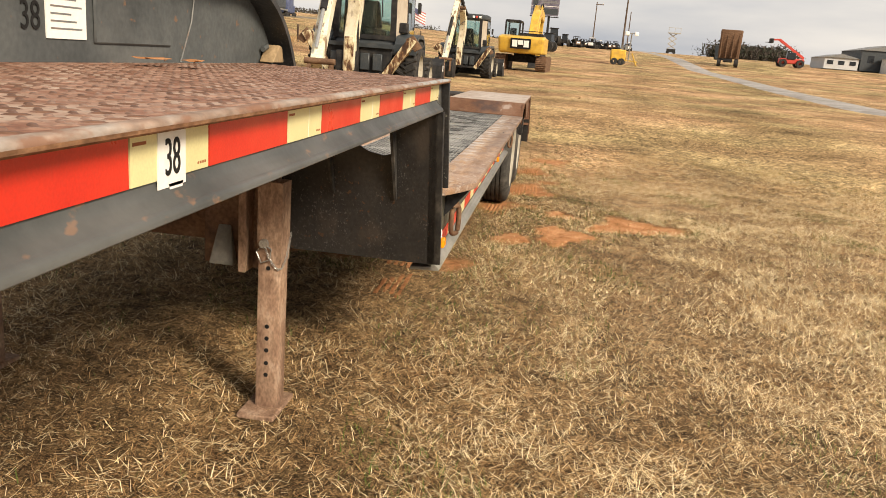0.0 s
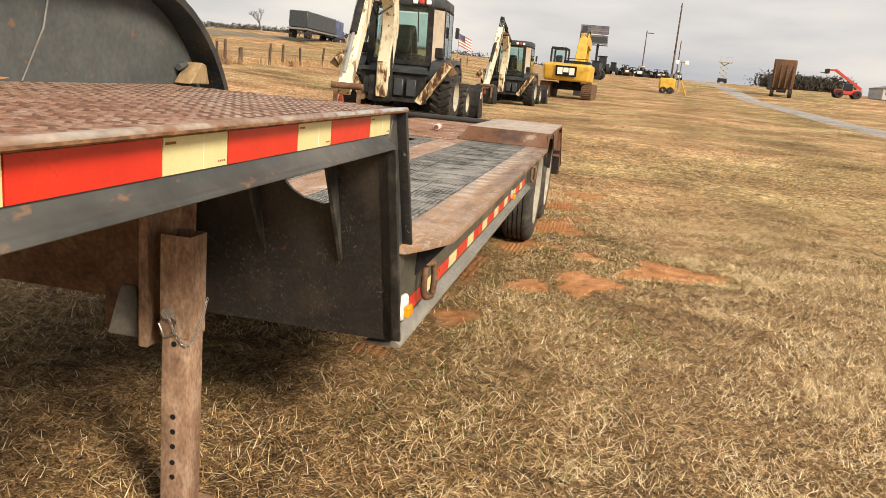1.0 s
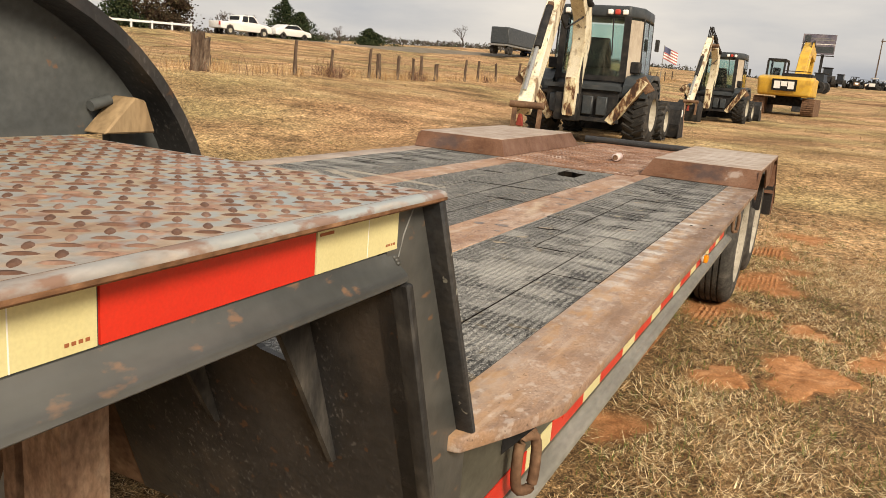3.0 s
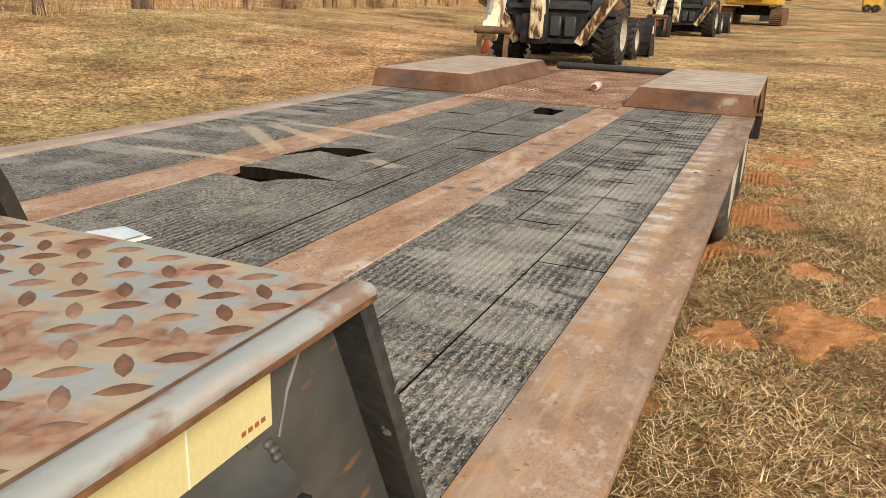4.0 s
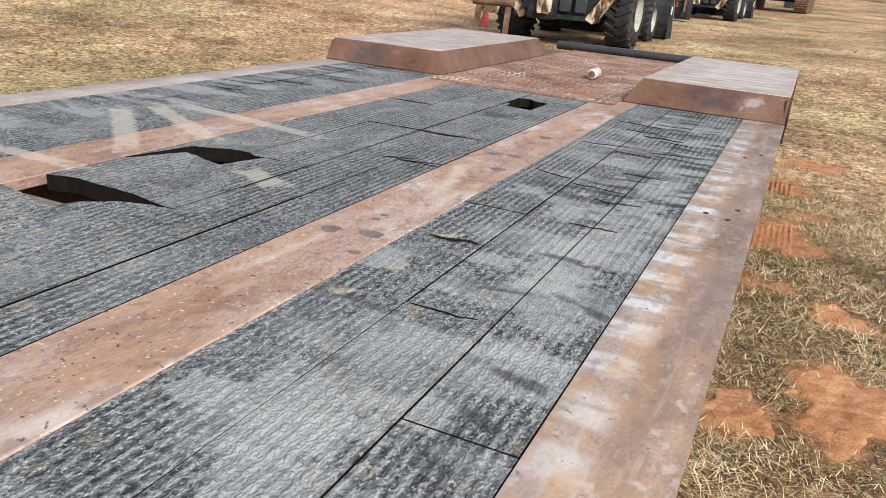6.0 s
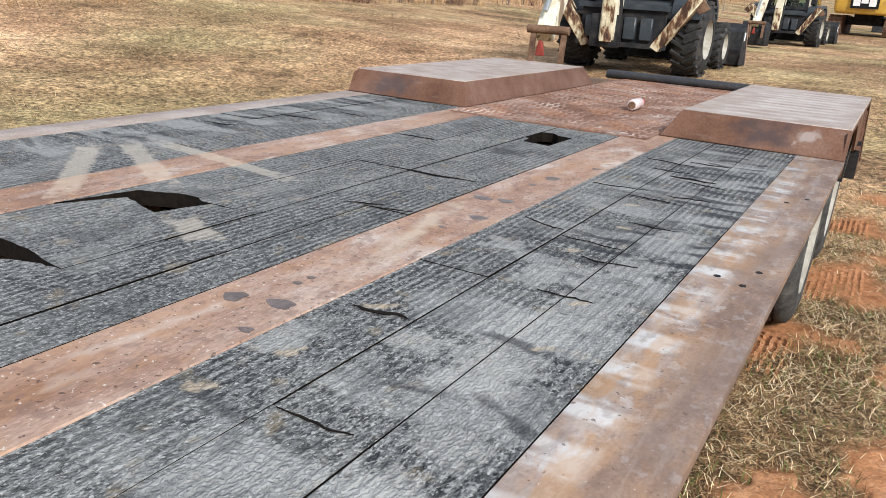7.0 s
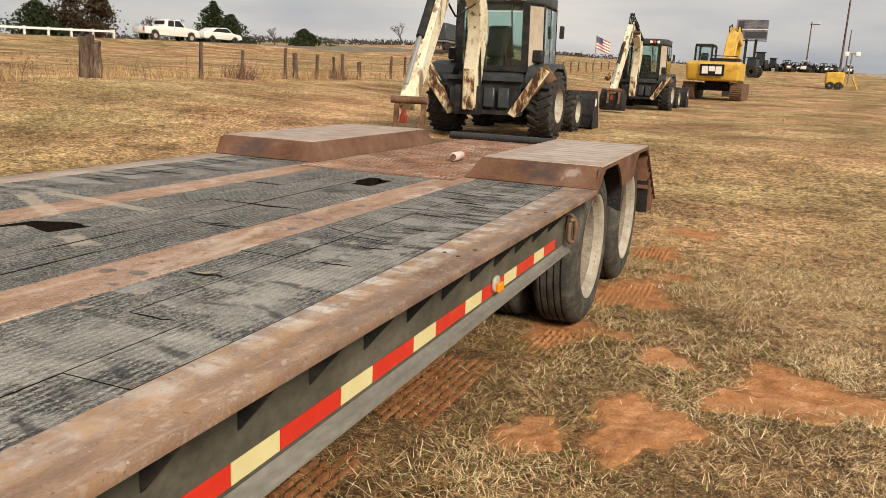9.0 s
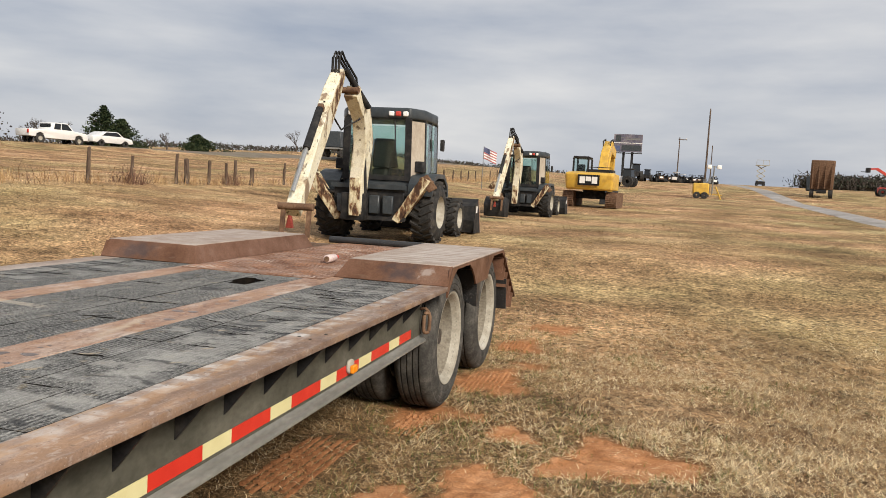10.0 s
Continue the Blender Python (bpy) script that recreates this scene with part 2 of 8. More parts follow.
M["split_gap_black"] = mat("split_timber_and_gap_shade", [(0.005, 0.004, 0.003), (0.013, 0.009, 0.006)], 40, 90, 0.9, 0, 0.2)
M["bottle"] = mat("pink_white_plastic", [(0.52, 0.36, 0.34), (0.70, 0.60, 0.57)], 20, 90, 0.3, 0, 0, contrast=0.06)
M["plate_lug"] = mat("dusty_tread_lug", [(0.12, 0.060, 0.039), (0.185, 0.098, 0.066), (0.30, 0.20, 0.155), (0.48, 0.40, 0.35)], 3.5, 90, 0.55, 0, 0.1)
M["flange_edge"] = mat("dark_flange_with_orange_rust", [(0.022, 0.025, 0.028), (0.04, 0.042, 0.045), (0.06, 0.055, 0.05)], 6, 90, 0.5, 0, 0.25)
M["soil"] = mat("orange_clay_soil", [(0.30, 0.130, 0.056), (0.41, 0.195, 0.090), (0.53, 0.285, 0.150)], 6, 90, 0.95, 0, 0.6, depth=0.008, spread=(0.3, 0.7), contrast=0.25)
# clay in a darker tone that stands for the trailer's shade
M["shaded_soil"] = mat("shade_darkened_clay", [(0.16, 0.068, 0.030), (0.25, 0.110, 0.050), (0.35, 0.165, 0.078)], 8, 90, 0.95, 0, 0.5, depth=0.006, contrast=0.3)
M["post_wood"] = mat("weathered_post_wood", [(0.045, 0.03, 0.024), (0.10, 0.07, 0.052), (0.20, 0.155, 0.12)], 9, 50, 0.9, 0, 0.5, stretch=(1, 1, 0.2))
M["block_wood"] = mat("pale_sawn_block", [(0.24, 0.165, 0.095), (0.34, 0.245, 0.145)], 8, 70, 0.8, 0, 0.3, stretch=(1, 1, 0.3))
M["cream"] = mat("scuffed_cream_paint", [(0.30, 0.22, 0.12), (0.60, 0.53, 0.38), (0.68, 0.63, 0.48), (0.72, 0.68, 0.55)], 5, 40, 0.5, 0, 0.15, spread=(0.25, 0.6), contrast=0.12)
M["worn_cream"] = mat("badly_rusted_cream_paint", [(0.06, 0.035, 0.025), (0.17, 0.09, 0.05), (0.5, 0.42, 0.27), (0.62, 0.56, 0.4)], 9, 50, 0.6, 0, 0.3, stretch=(1, 1, 0.35), spread=(0.42, 0.62))
M["machine_grey"] = mat("dark_blue_grey_machine_paint", [(0.020, 0.026, 0.031), (0.032, 0.040, 0.046), (0.058, 0.062, 0.064)], 4, 50, 0.45, 0, 0.1)
M["machine_black"] = mat("black_machine_steel", [(0.012, 0.012, 0.013), (0.024, 0.024, 0.025), (0.05, 0.045, 0.04)], 6, 60, 0.6, 0, 0.2)
M["rust_iron"] = mat("rusty_cast_iron", [(0.075, 0.045, 0.032), (0.14, 0.08, 0.05), (0.22, 0.14, 0.09)], 8, 60, 0.75, 0, 0.3)
M["cat_yellow"] = mat("construction_yellow_paint", [(0.50, 0.29, 0.035), (0.60, 0.36, 0.05), (0.64, 0.42, 0.09)], 3, 40, 0.45, 0, 0.05, contrast=0.1)
M["white_paint"] = mat("white_vehicle_paint", [(0.66, 0.66, 0.65), (0.78, 0.78, 0.77)], 2, 40, 0.3, 0, 0, contrast=0.03, coat=0.3)
M["red_paint"] = mat("red_machine_paint", [(0.42, 0.035, 0.025), (0.55, 0.06, 0.04)], 3, 40, 0.45, 0, 0.05, contrast=0.1)
M["faded_red"] = mat("faded_red_paint", [(0.20, 0.04, 0.03), (0.32, 0.06, 0.045)], 8, 40, 0.6, 0, 0.1)
M["gravel"] = mat("pale_grey_gravel", [(0.22, 0.20, 0.185), (0.30, 0.285, 0.27), (0.37, 0.355, 0.34)], 0.6, 9, 0.95, 0, 0.6, depth=0.03, contrast=0.25)
M["asphalt"] = mat("grey_asphalt", [(0.15, 0.128, 0.10), (0.20, 0.172, 0.135)], 0.5, 12, 0.9, 0, 0.2)
M["cedar"] = mat("dark_cedar_foliage", [(0.012, 0.022, 0.011), (0.024, 0.038, 0.017), (0.045, 0.055, 0.025)], 1.2, 20, 0.9, 0, 0, per="island")
M["dead_cedar"] = mat("browned_cedar_foliage", [(0.03, 0.018, 0.012), (0.055, 0.033, 0.02), (0.06, 0.05, 0.028)], 1.2, 20, 0.9, 0, 0, per="island")
M["bark"] = mat("grey_brown_bark", [(0.05, 0.04, 0.034), (0.10, 0.085, 0.073)], 5, 40, 0.95, 0, 0.4)
M["far_wood"] = mat("bare_winter_woods", [(0.055, 0.045, 0.04), (0.095, 0.08, 0.07), (0.05, 0.055, 0.04)], 0.3, 4, 1.0, 0, 0, per="island")
M["tan_grass"] = mat("dry_tan_grass_blade", [(0.13, 0.066, 0.028), (0.36, 0.21, 0.092), (0.60, 0.40, 0.195), (0.80, 0.61, 0.35), (0.92, 0.77, 0.50)], 2.4, 30, 0.8, 0, 0, per="island", spread=(0.16, 0.62))
M["brown_grass"] = mat("brown_thatch_blade", [(0.07, 0.036, 0.018), (0.20, 0.11, 0.052), (0.36, 0.215, 0.105), (0.50, 0.32, 0.165)], 1.2, 30, 0.9, 0, 0, per="island", spread=(0.1, 0.9))
M["green_grass"] = mat("dull_green_grass_blade", [(0.04, 0.068, 0.012), (0.075, 0.12, 0.024), (0.12, 0.165, 0.045), (0.19, 0.20, 0.08)], 2, 30, 0.85, 0, 0, per="island", spread=(0.1, 0.9))
M["weeds"] = mat("tall_dry_weeds", [(0.30, 0.175, 0.085), (0.44, 0.285, 0.145), (0.54, 0.39, 0.22)], 0.9, 30, 0.9, 0, 0, per="island", spread=(0.15, 0.85))
M["brush"] = mat("grey_brown_brush", [(0.12, 0.065, 0.045), (0.22, 0.13, 0.09)], 2, 30, 0.9, 0, 0, per="island")
M["plaster"] = mat("pale_grey_siding", [(0.40, 0.41, 0.42), (0.5, 0.51, 0.52)], 1, 20, 0.7, 0, 0.1)
M["dark_glass"] = mat("dark_window", [(0.01, 0.012, 0.014), (0.02, 0.023, 0.026)], 1, 20, 0.08, 0, 0)
M["beige_glass"] = mat("opaque_beige_glass", [(0.30, 0.25, 0.195), (0.40, 0.345, 0.275), (0.5, 0.45, 0.37)], 4, 40, 0.3, 0, 0, stretch=(1, 1, 0.5), contrast=0.1)
# dusty barrel and disc, darkened inwards to paint the shade of the dish
M["barrel"] = mat("dusted_shaded_rim_barrel", [(0.16, 0.14, 0.11), (0.23, 0.205, 0.165), (0.31, 0.285, 0.24)], 7, 60, 0.5, 0, 0.1)
M["wheel_disc"] = mat("dusted_shaded_wheel_disc", [(0.10, 0.082, 0.06), (0.155, 0.132, 0.10), (0.22, 0.195, 0.155)], 9, 60, 0.6, 0, 0.15)
M["far_straw"] = mat("dry_pasture_blade", [(0.27, 0.175, 0.088), (0.42, 0.295, 0.16), (0.54, 0.405, 0.24)], 1.6, 30, 0.9, 0, 0, per="island", spread=(0.15, 0.85))
M["flag_red"] = mat("red_flag_cloth", [(0.40, 0.13, 0.13), (0.46, 0.18, 0.18)], 3, 60, 0.8, 0, 0)
M["flag_blue"] = mat("navy_flag_cloth", [(0.09, 0.10, 0.18), (0.11, 0.12, 0.2)], 3, 60, 0.8, 0, 0)
M["sign_dark"] = mat("printed_billboard_skin", [(0.06, 0.065, 0.10), (0.13, 0.12, 0.15), (0.26, 0.235, 0.25)], 0.35, 3, 0.6, 0, 0)
M["sign_blue"] = mat("blue_printed_panel", [(0.06, 0.08, 0.17), (0.13, 0.15, 0.22)], 0.4, 3, 0.6, 0, 0)

# glass of the machine cabs
g = bpy.data.materials.new("tinted_cab_glass")
g.use_nodes = True
gb = g.node_tree.nodes["Principled BSDF"]
gb.inputs["Base Color"].default_value = (0.62, 0.78, 0.74, 1)
gb.inputs["Roughness"].default_value, gb.inputs["IOR"].default_value = 0.03, 1.45
gb.inputs["Transmission Weight"].default_value = 1.0
M["glass"] = g

# deck planks: grey coated timber with ribs along the board, worn by machine tracks
PALE_BARS = ((-2.31, 5.045, 0.39, 0.044, -41.9), (-2.26, 5.246, 0.34, 0.042, -29), (-2.14, 5.432, 0.41, 0.036, -7.7), (-2.30, 4.612, 0.32, 0.034, 1), (-1.607, 4.848, 0.10, 0.045, -24))
DUST = ((-0.70, 4.62, 0.075, 0.075, -12), (-0.655, 4.42, 0.06, 0.05, -8), (-0.86, 4.66, 0.06, 0.04, 5), (-0.70, 4.28, 0.05, 0.035, -15), (-0.67, 5.28, 0.07, 0.09, -10), (-0.83, 5.10, 0.06, 0.07, 0), (-0.66, 5.62, 0.06, 0.07, -6), (-0.98, 5.25, 0.06, 0.05, 0), (-0.81, 3.82, 0.075, 0.06, 8), (-0.67, 3.80, 0.075, 0.055, -8), (-1.0, 3.94, 0.05, 0.045, 10), (-0.86, 3.98, 0.12, 0.10, 0), (-0.72, 4.75, 0.08, 0.16, 0), (-0.68, 5.0, 0.08, 0.12, 0), (-0.713, 4.06, 0.055, 0.05, -15), (-0.646, 4.29, 0.055, 0.045, -10), (-1.04, 4.53, 0.05, 0.06, 0))
PADS = ((-1.0, 4.32, 0.10, 0.018, -9), (-0.66, 4.08, 0.10, 0.016, -27), (-0.61, 3.835, 0.07, 0.016, -13), (-0.655, 4.21, 0.08, 0.016, -12), (-0.77, 4.52, 0.07, 0.016, 8), (-0.63, 4.53, 0.09, 0.018, -28), (-0.73, 4.76, 0.09, 0.018, -10))
PEEL = ((-1.0, 4.745, 0.045, 0.02, 10), (-1.0, 4.505, 0.03, 0.025, 0), (-1.03, 4.332, 0.03, 0.022, 0), (-0.83, 5.32, 0.03, 0.015, 0), (-0.70, 5.0, 0.03, 0.015, 0), (-0.68, 4.76, 0.03, 0.014, 20), (-0.80, 5.6, 0.03, 0.016, 0), (-0.86, 5.86, 0.04, 0.016, 0))


def plank_material():
    m = mat("grey_coated_deck_timber", [(0.105, 0.106, 0.102), (0.145, 0.145, 0.139), (0.19, 0.188, 0.176), (0.265, 0.256, 0.23)], 4.5, 210, 0.72, 0, 0.0,
            stretch=(1.6, 0.7, 1), spread=(0.3, 0.72), contrast=0.8, per="object")
    n, l = m.node_tree.nodes, m.node_tree.links
    b = n["Principled BSDF"]
    ribs = stripes(m, 0.0205, 0.15, 0.85, 0.55, "X")
    worn = wob(m, 3.2, 0.34, 0.54, (1, 0.6, 1), 4)               # ribs worn away in places
    grit = wob(m, 190, 0.42, 0.58, (1, 0.55, 1), 3)
    rib = calc(m, "MULTIPLY", ribs, worn)
    # cleat cuts pressed across the boards beside the rail and on the far bay
    cuts = calc(m, "MULTIPLY", stripes(m, 0.105, 0.66, 0.92, 5.0), calc(m, "MULTIPLY", wob(m, 7, 0.44, 0.54, (1, 0.5, 1)), across(m, 0.66, 0.9)))
    cuts = calc(m, "MULTIPLY", cuts, across(m, -0.2, 0.35, 1))
    high = calc(m, "SUBTRACT", calc(m, "ADD", calc(m, "MULTIPLY", rib, 0.45), calc(m, "MULTIPLY", grit, 0.6)), calc(m, "MULTIPLY", cuts, 1.6))
    bp = n.new("ShaderNodeBump")
    bp.inputs["Strength"].default_value, bp.inputs["Distance"].default_value = 0.8, 0.006
    l.new(high, bp.inputs["Height"])
    l.new(bp.outputs["Normal"], b.inputs["Normal"])
    over(m, calc(m, "MULTIPLY", rib, calc(m, "ADD", calc(m, "MULTIPLY", grit, 0.8), 0.2)), (0.44, 0.435, 0.41), 0.46)       # coating worn pale on the ribs
    over(m, calc(m, "MULTIPLY", calc(m, "SUBTRACT", 1.0, ribs), worn), (0.03, 0.031, 0.033), 0.55)
    over(m, calc(m, "SUBTRACT", 1.0, wob(m, 125, 0.42, 0.465, (1, 0.5, 1), 3, 7.0)), (0.016, 0.017, 0.018), 0.74)       # pits
    over(m, wob(m, 2.3, 0.5, 0.66, (1, 0.7, 1), 6, 3.0), (0.36, 0.35, 0.32), 0.2)     # dusty stretches
    over(m, wob(m, 2.9, 0.54, 0.66, (1, 1, 1), 6, 9.0), (0.045, 0.047, 0.050), 0.22)    # dark coating left whole
    over(m, wob(m, 16, 0.60, 0.68, (1, 1, 1), 4, 5.0), (0.30, 0.235, 0.15), 0.4)       # straw-coloured dirt
    over(m, wob(m, 210, 0.57, 0.64, (1, 0.6, 1), 3, 2.0), (0.56, 0.55, 0.52), 0.5)      # bright grit
    squares = calc(m, "MULTIPLY", calc(m, "MULTIPLY", stripes(m, 0.31, 0.42, 0.6, 2.0), across(m, 0.6, 0.8)), wob(m, 5, 0.40, 0.54, (1, 1, 1), 5, 21.0))
    over(m, squares, (0.40, 0.395, 0.37), 0.5)          # pale prints left by track pads
    over(m, cuts, (0.035, 0.036, 0.04), 0.8)
    over(m, wob(m, 5.0, 0.57, 0.60, (1.4, 0.8, 1), 3, 17.0), (0.33, 0.325, 0.30), 0.22)      # coating scuffed off in sharp-edged patches
    over(m, wob(m, 6.0, 0.59, 0.62, (1.4, 0.8, 1), 3, 27.0), (0.055, 0.057, 0.058), 0.34)
    bars(m, (0.50, 0.44, 0.36), 0.62)
    for d in DUST:
        over(m, spot(m, *d, edge=0.35, rag=0.9, scale=26), (0.42, 0.41, 0.38), 0.5)
    over(m, spot(m, -1.50, 6.31, 0.075, 0.07, 20, edge=0.5, rag=0.5, scale=20), (0.04, 0.04, 0.042), 0.75)
    for d in PADS:
        over(m, spot(m, *d, edge=0.7, rag=0.9, scale=24), (0.035, 0.036, 0.04), 0.72)      # dark edges of track-pad marks
    for d in PEEL:
        over(m, spot(m, d[0], d[1], d[2] * 0.7, d[3] * 0.7, d[4] + 25, edge=0.5, rag=1.4, scale=45), (0.44, 0.36, 0.26), 0.75)
    return m


def bars(m, colour, amount):
    for d in PALE_BARS:
        over(m, spot(m, *d), colour, amount)


M["plank"] = plank_material()
# rust, pits and pale cleat bars on the steel of the deck
m = M["rust_strip"]
over(m, wob(m, 5, 0.52, 0.64, (1.5, 0.5, 1), 6, 1.0), (0.39, 0.215, 0.115), 0.4)
over(m, wob(m, 9, 0.56, 0.68, (1, 0.4, 1), 6, 4.0), (0.54, 0.47, 0.41), 0.7)
over(m, wob(m, 26, 0.53, 0.62, (1, 0.7, 1), 5, 11.0), (0.43, 0.25, 0.135), 0.28)
over(m, wob(m, 30, 0.55, 0.63, (1, 0.7, 1), 5, 13.0), (0.19, 0.12, 0.095), 0.5)
over(m, wob(m, 70, 0.64, 0.68, (1, 1, 1), 3, 2.0), (0.07, 0.045, 0.035), 0.8)
over(m, wob(m, 110, 0.66, 0.70, (1, 1, 1), 3, 8.0), (0.58, 0.50, 0.43), 0.8)
bars(m, (0.50, 0.40, 0.30), 0.6)
over(m, spot(m, -1.2, 5.2, 0.035, 0.36, 12, 0.8, 0.9, 18), (0.52, 0.43, 0.33), 0.6)
m = M["tread"]
near_end = across(m, -3.3, -2.55, 1)
over(m, calc(m, "MULTIPLY", wob(m, 24, 0.40, 0.52, (1, 0.8, 1), 3, 2.0), near_end), (0.40, 0.345, 0.26), 0.8)
over(m, calc(m, "MULTIPLY", wob(m, 30, 0.46, 0.56, (1, 0.8, 1), 3, 2.0), near_end), (0.29, 0.335, 0.35), 0.9)
m = M["edge_bar"]
over(m, calc(m, "MULTIPLY", wob(m, 24, 0.42, 0.54, (1, 0.4, 1), 6, 2.0), across(m, -3.2, -2.5, 1)), (0.31, 0.36, 0.38), 0.88)
over(m, wob(m, 34, 0.52, 0.60, (1, 0.5, 1), 5, 9.0), (0.22, 0.11, 0.07), 0.75)
m = M["flange_edge"]
over(m, wob(m, 9, 0.54, 0.57, (1, 1, 0.5), 6, 2.6), (0.17, 0.085, 0.030), 0.85)
over(m, wob(m, 34, 0.66, 0.68, (1, 1, 0.6), 4, 7.0), (0.26, 0.26, 0.225), 0.85)
m = M["neck_grey"]
over(m, wob(m, 40, 0.62, 0.68, (1, 0.5, 1), 5, 2.0), (0.25, 0.125, 0.06), 0.6)
over(m, wob(m, 5, 0.5, 0.7, (1, 0.3, 1), 6, 6.0), (0.24, 0.24, 0.23), 0.35)
m = M["rail"]
over(m, wob(m, 5, 0.5, 0.62, (1.3, 0.7, 1), 6, 2.0), (0.36, 0.215, 0.115), 0.55)
over(m, wob(m, 8, 0.55, 0.7, (2.0, 0.3, 1), 6, 7.0), (0.46, 0.42, 0.39), 0.35)
pale = calc(m, "MULTIPLY", calc(m, "MULTIPLY", stripes(m, 0.15, 0.25, 0.6, 1.5), across(m, 1.232, 1.20)), wob(m, 22, 0.34, 0.52, (0.5, 1.2, 1)))
over(m, calc(m, "MULTIPLY", pale, calc(m, "MULTIPLY", across(m, -1.7, -0.4, 1), wob(m, 2.5, 0.3, 0.45, (1, 1, 1), 3, 31.0))), (0.60, 0.585, 0.56), 0.8)
over(m, calc(m, "MULTIPLY", across(m, 1.24, 1.18), wob(m, 11, 0.34, 0.6, (1.5, 0.5, 1), 6, 23.0)), (0.48, 0.455, 0.425), 0.3)
over(m, wob(m, 45, 0.53, 0.62, (1.4, 0.6, 1), 6, 11.0), (0.38, 0.22, 0.12), 0.26)
over(m, wob(m, 24, 0.54, 0.64, (1.2, 0.7, 1), 6, 13.0), (0.15, 0.11, 0.095), 0.42)
over(m, wob(m, 40, 0.58, 0.66, (1, 0.7, 1), 6, 17.0), (0.52, 0.49, 0.46), 0.4)
over(m, wob(m, 60, 0.67, 0.70, (1, 1, 1), 3, 4.0), (0.07, 0.05, 0.04), 0.75)
over(m, wob(m, 18, 0.56, 0.66, (3.0, 0.25, 1), 6, 81.0), (0.50, 0.42, 0.35), 0.3)
over(m, wob(m, 140, 0.70, 0.72, (1, 1, 1), 3, 8.0), (0.58, 0.56, 0.53), 0.7)
# front stretch lightened: sun glare painted into the rail colour
over(m, calc(m, "MULTIPLY", across(m, -0.2, -1.0, 1), wob(m, 3, 0.3, 0.5, (1.4, 0.5, 1), 6, 71.0)), (0.40, 0.25, 0.165), 0.22)
over(m, calc(m, "MULTIPLY", calc(m, "MULTIPLY", across(m, 1.205, 1.265), across(m, -2.2, -0.9, 1)), wob(m, 6, 0.34, 0.56, (1.5, 0.5, 1), 6, 41.0)), (0.145, 0.098, 0.076), 0.62)
over(m, calc(m, "MULTIPLY", across(m, 1.28, 1.20), wob(m, 13, 0.50, 0.58, (1.6, 0.6, 1), 6, 51.0)), (0.40, 0.225, 0.10), 0.45)
m = M["fender_top"]
over(m, calc(m, "MULTIPLY", calc(m, "MULTIPLY", stripes(m, 0.14, 0.40, 0.66, 1.6), spot(m, -0.69, 8.23, 0.27, 0.88, 0, 0.35, 0.6, 9)), wob(m, 16, 0.28, 0.46)), (0.60, 0.56, 0.52), 0.45)
over(m, wob(m, 5, 0.56, 0.72, (1, 1, 1), 6, 2.0), (0.30, 0.20, 0.135), 0.3)
m = M["fender"]
over(m, spot(m, -0.72, 7.29, 0.15, 0.05, 0, 0.7, 0.7, 14), (0.05, 0.042, 0.045), 0.7)
over(m, spot(m, -2.70, 7.29, 0.17, 0.05, 0, 0.7, 0.7, 14), (0.055, 0.05, 0.055), 0.6)
over(m, spot(m, -0.55, 7.30, 0.05, 0.02, 10, 0.5, 0.8, 30), (0.36, 0.31, 0.28), 0.6)
over(m, wob(m, 30, 0.62, 0.70, (0.3, 1, 1), 4, 5.0), (0.26, 0.185, 0.14), 0.18)
m = M["rust_deck"]
over(m, wob(m, 3.5, 0.54, 0.64, (1, 1, 1), 6, 2.0), (0.42, 0.34, 0.29), 0.5)
over(m, wob(m, 4.5, 0.52, 0.60, (1, 1, 1), 6, 12.0), (0.36, 0.17, 0.085), 0.6)
m = M["dark_steel"]
over(m, calc(m, "MULTIPLY", wob(m, 150, 0.58, 0.68, (1, 1, 0.5), 5, 2.0), wob(m, 7, 0.42, 0.6, (1, 1, 0.6), 4, 3.0)), (0.17, 0.165, 0.16), 0.55)
over(m, wob(m, 9, 0.58, 0.7, (1, 1, 0.3), 6, 5.0), (0.07, 0.055, 0.045), 0.45)
over(m, wob(m, 45, 0.66, 0.70, (1, 1, 0.8), 4, 9.0), (0.10, 0.045, 0.02), 0.6)
m = M["light_grey"]
over(m, wob(m, 12, 0.56, 0.66, (1, 0.3, 1), 6, 2.0), (0.22, 0.12, 0.07), 0.5)
m = M["cream"]
over(m, wob(m, 4.5, 0.55, 0.62, (1, 1, 0.35), 6, 2.0), (0.16, 0.085, 0.045), 0.8)
over(m, wob(m, 15, 0.62, 0.67, (1, 1, 0.4), 6, 5.0), (0.07, 0.05, 0.035), 0.8)
m = M["cat_yellow"]
over(m, wob(m, 3, 0.5, 0.66, (1, 1, 1), 6, 2.0), (0.34, 0.20, 0.06), 0.5)
m = M["grey_paint"]
over(m, wob(m, 22, 0.66, 0.70, (1, 1, 1), 4, 2.0), (0.20, 0.11, 0.065), 0.7)
over(m, wob(m, 6, 0.55, 0.75, (1, 0.3, 1), 6, 6.0), (0.20, 0.20, 0.19), 0.4)


# ---- building helpers ----
def bm_new():
    return bmesh.new()


def hexa(bm, p):
    """A solid from eight corners: four below, four above, each ring counter-clockwise from above."""
    v = [bm.verts.new(q) for q in p]
    for f in ((3, 2, 1, 0), (4, 5, 6, 7), (0, 1, 5, 4), (1, 2, 6, 5), (2, 3, 7, 6), (3, 0, 4, 7)):
        bm.faces.new([v[i] for i in f])
    return bm


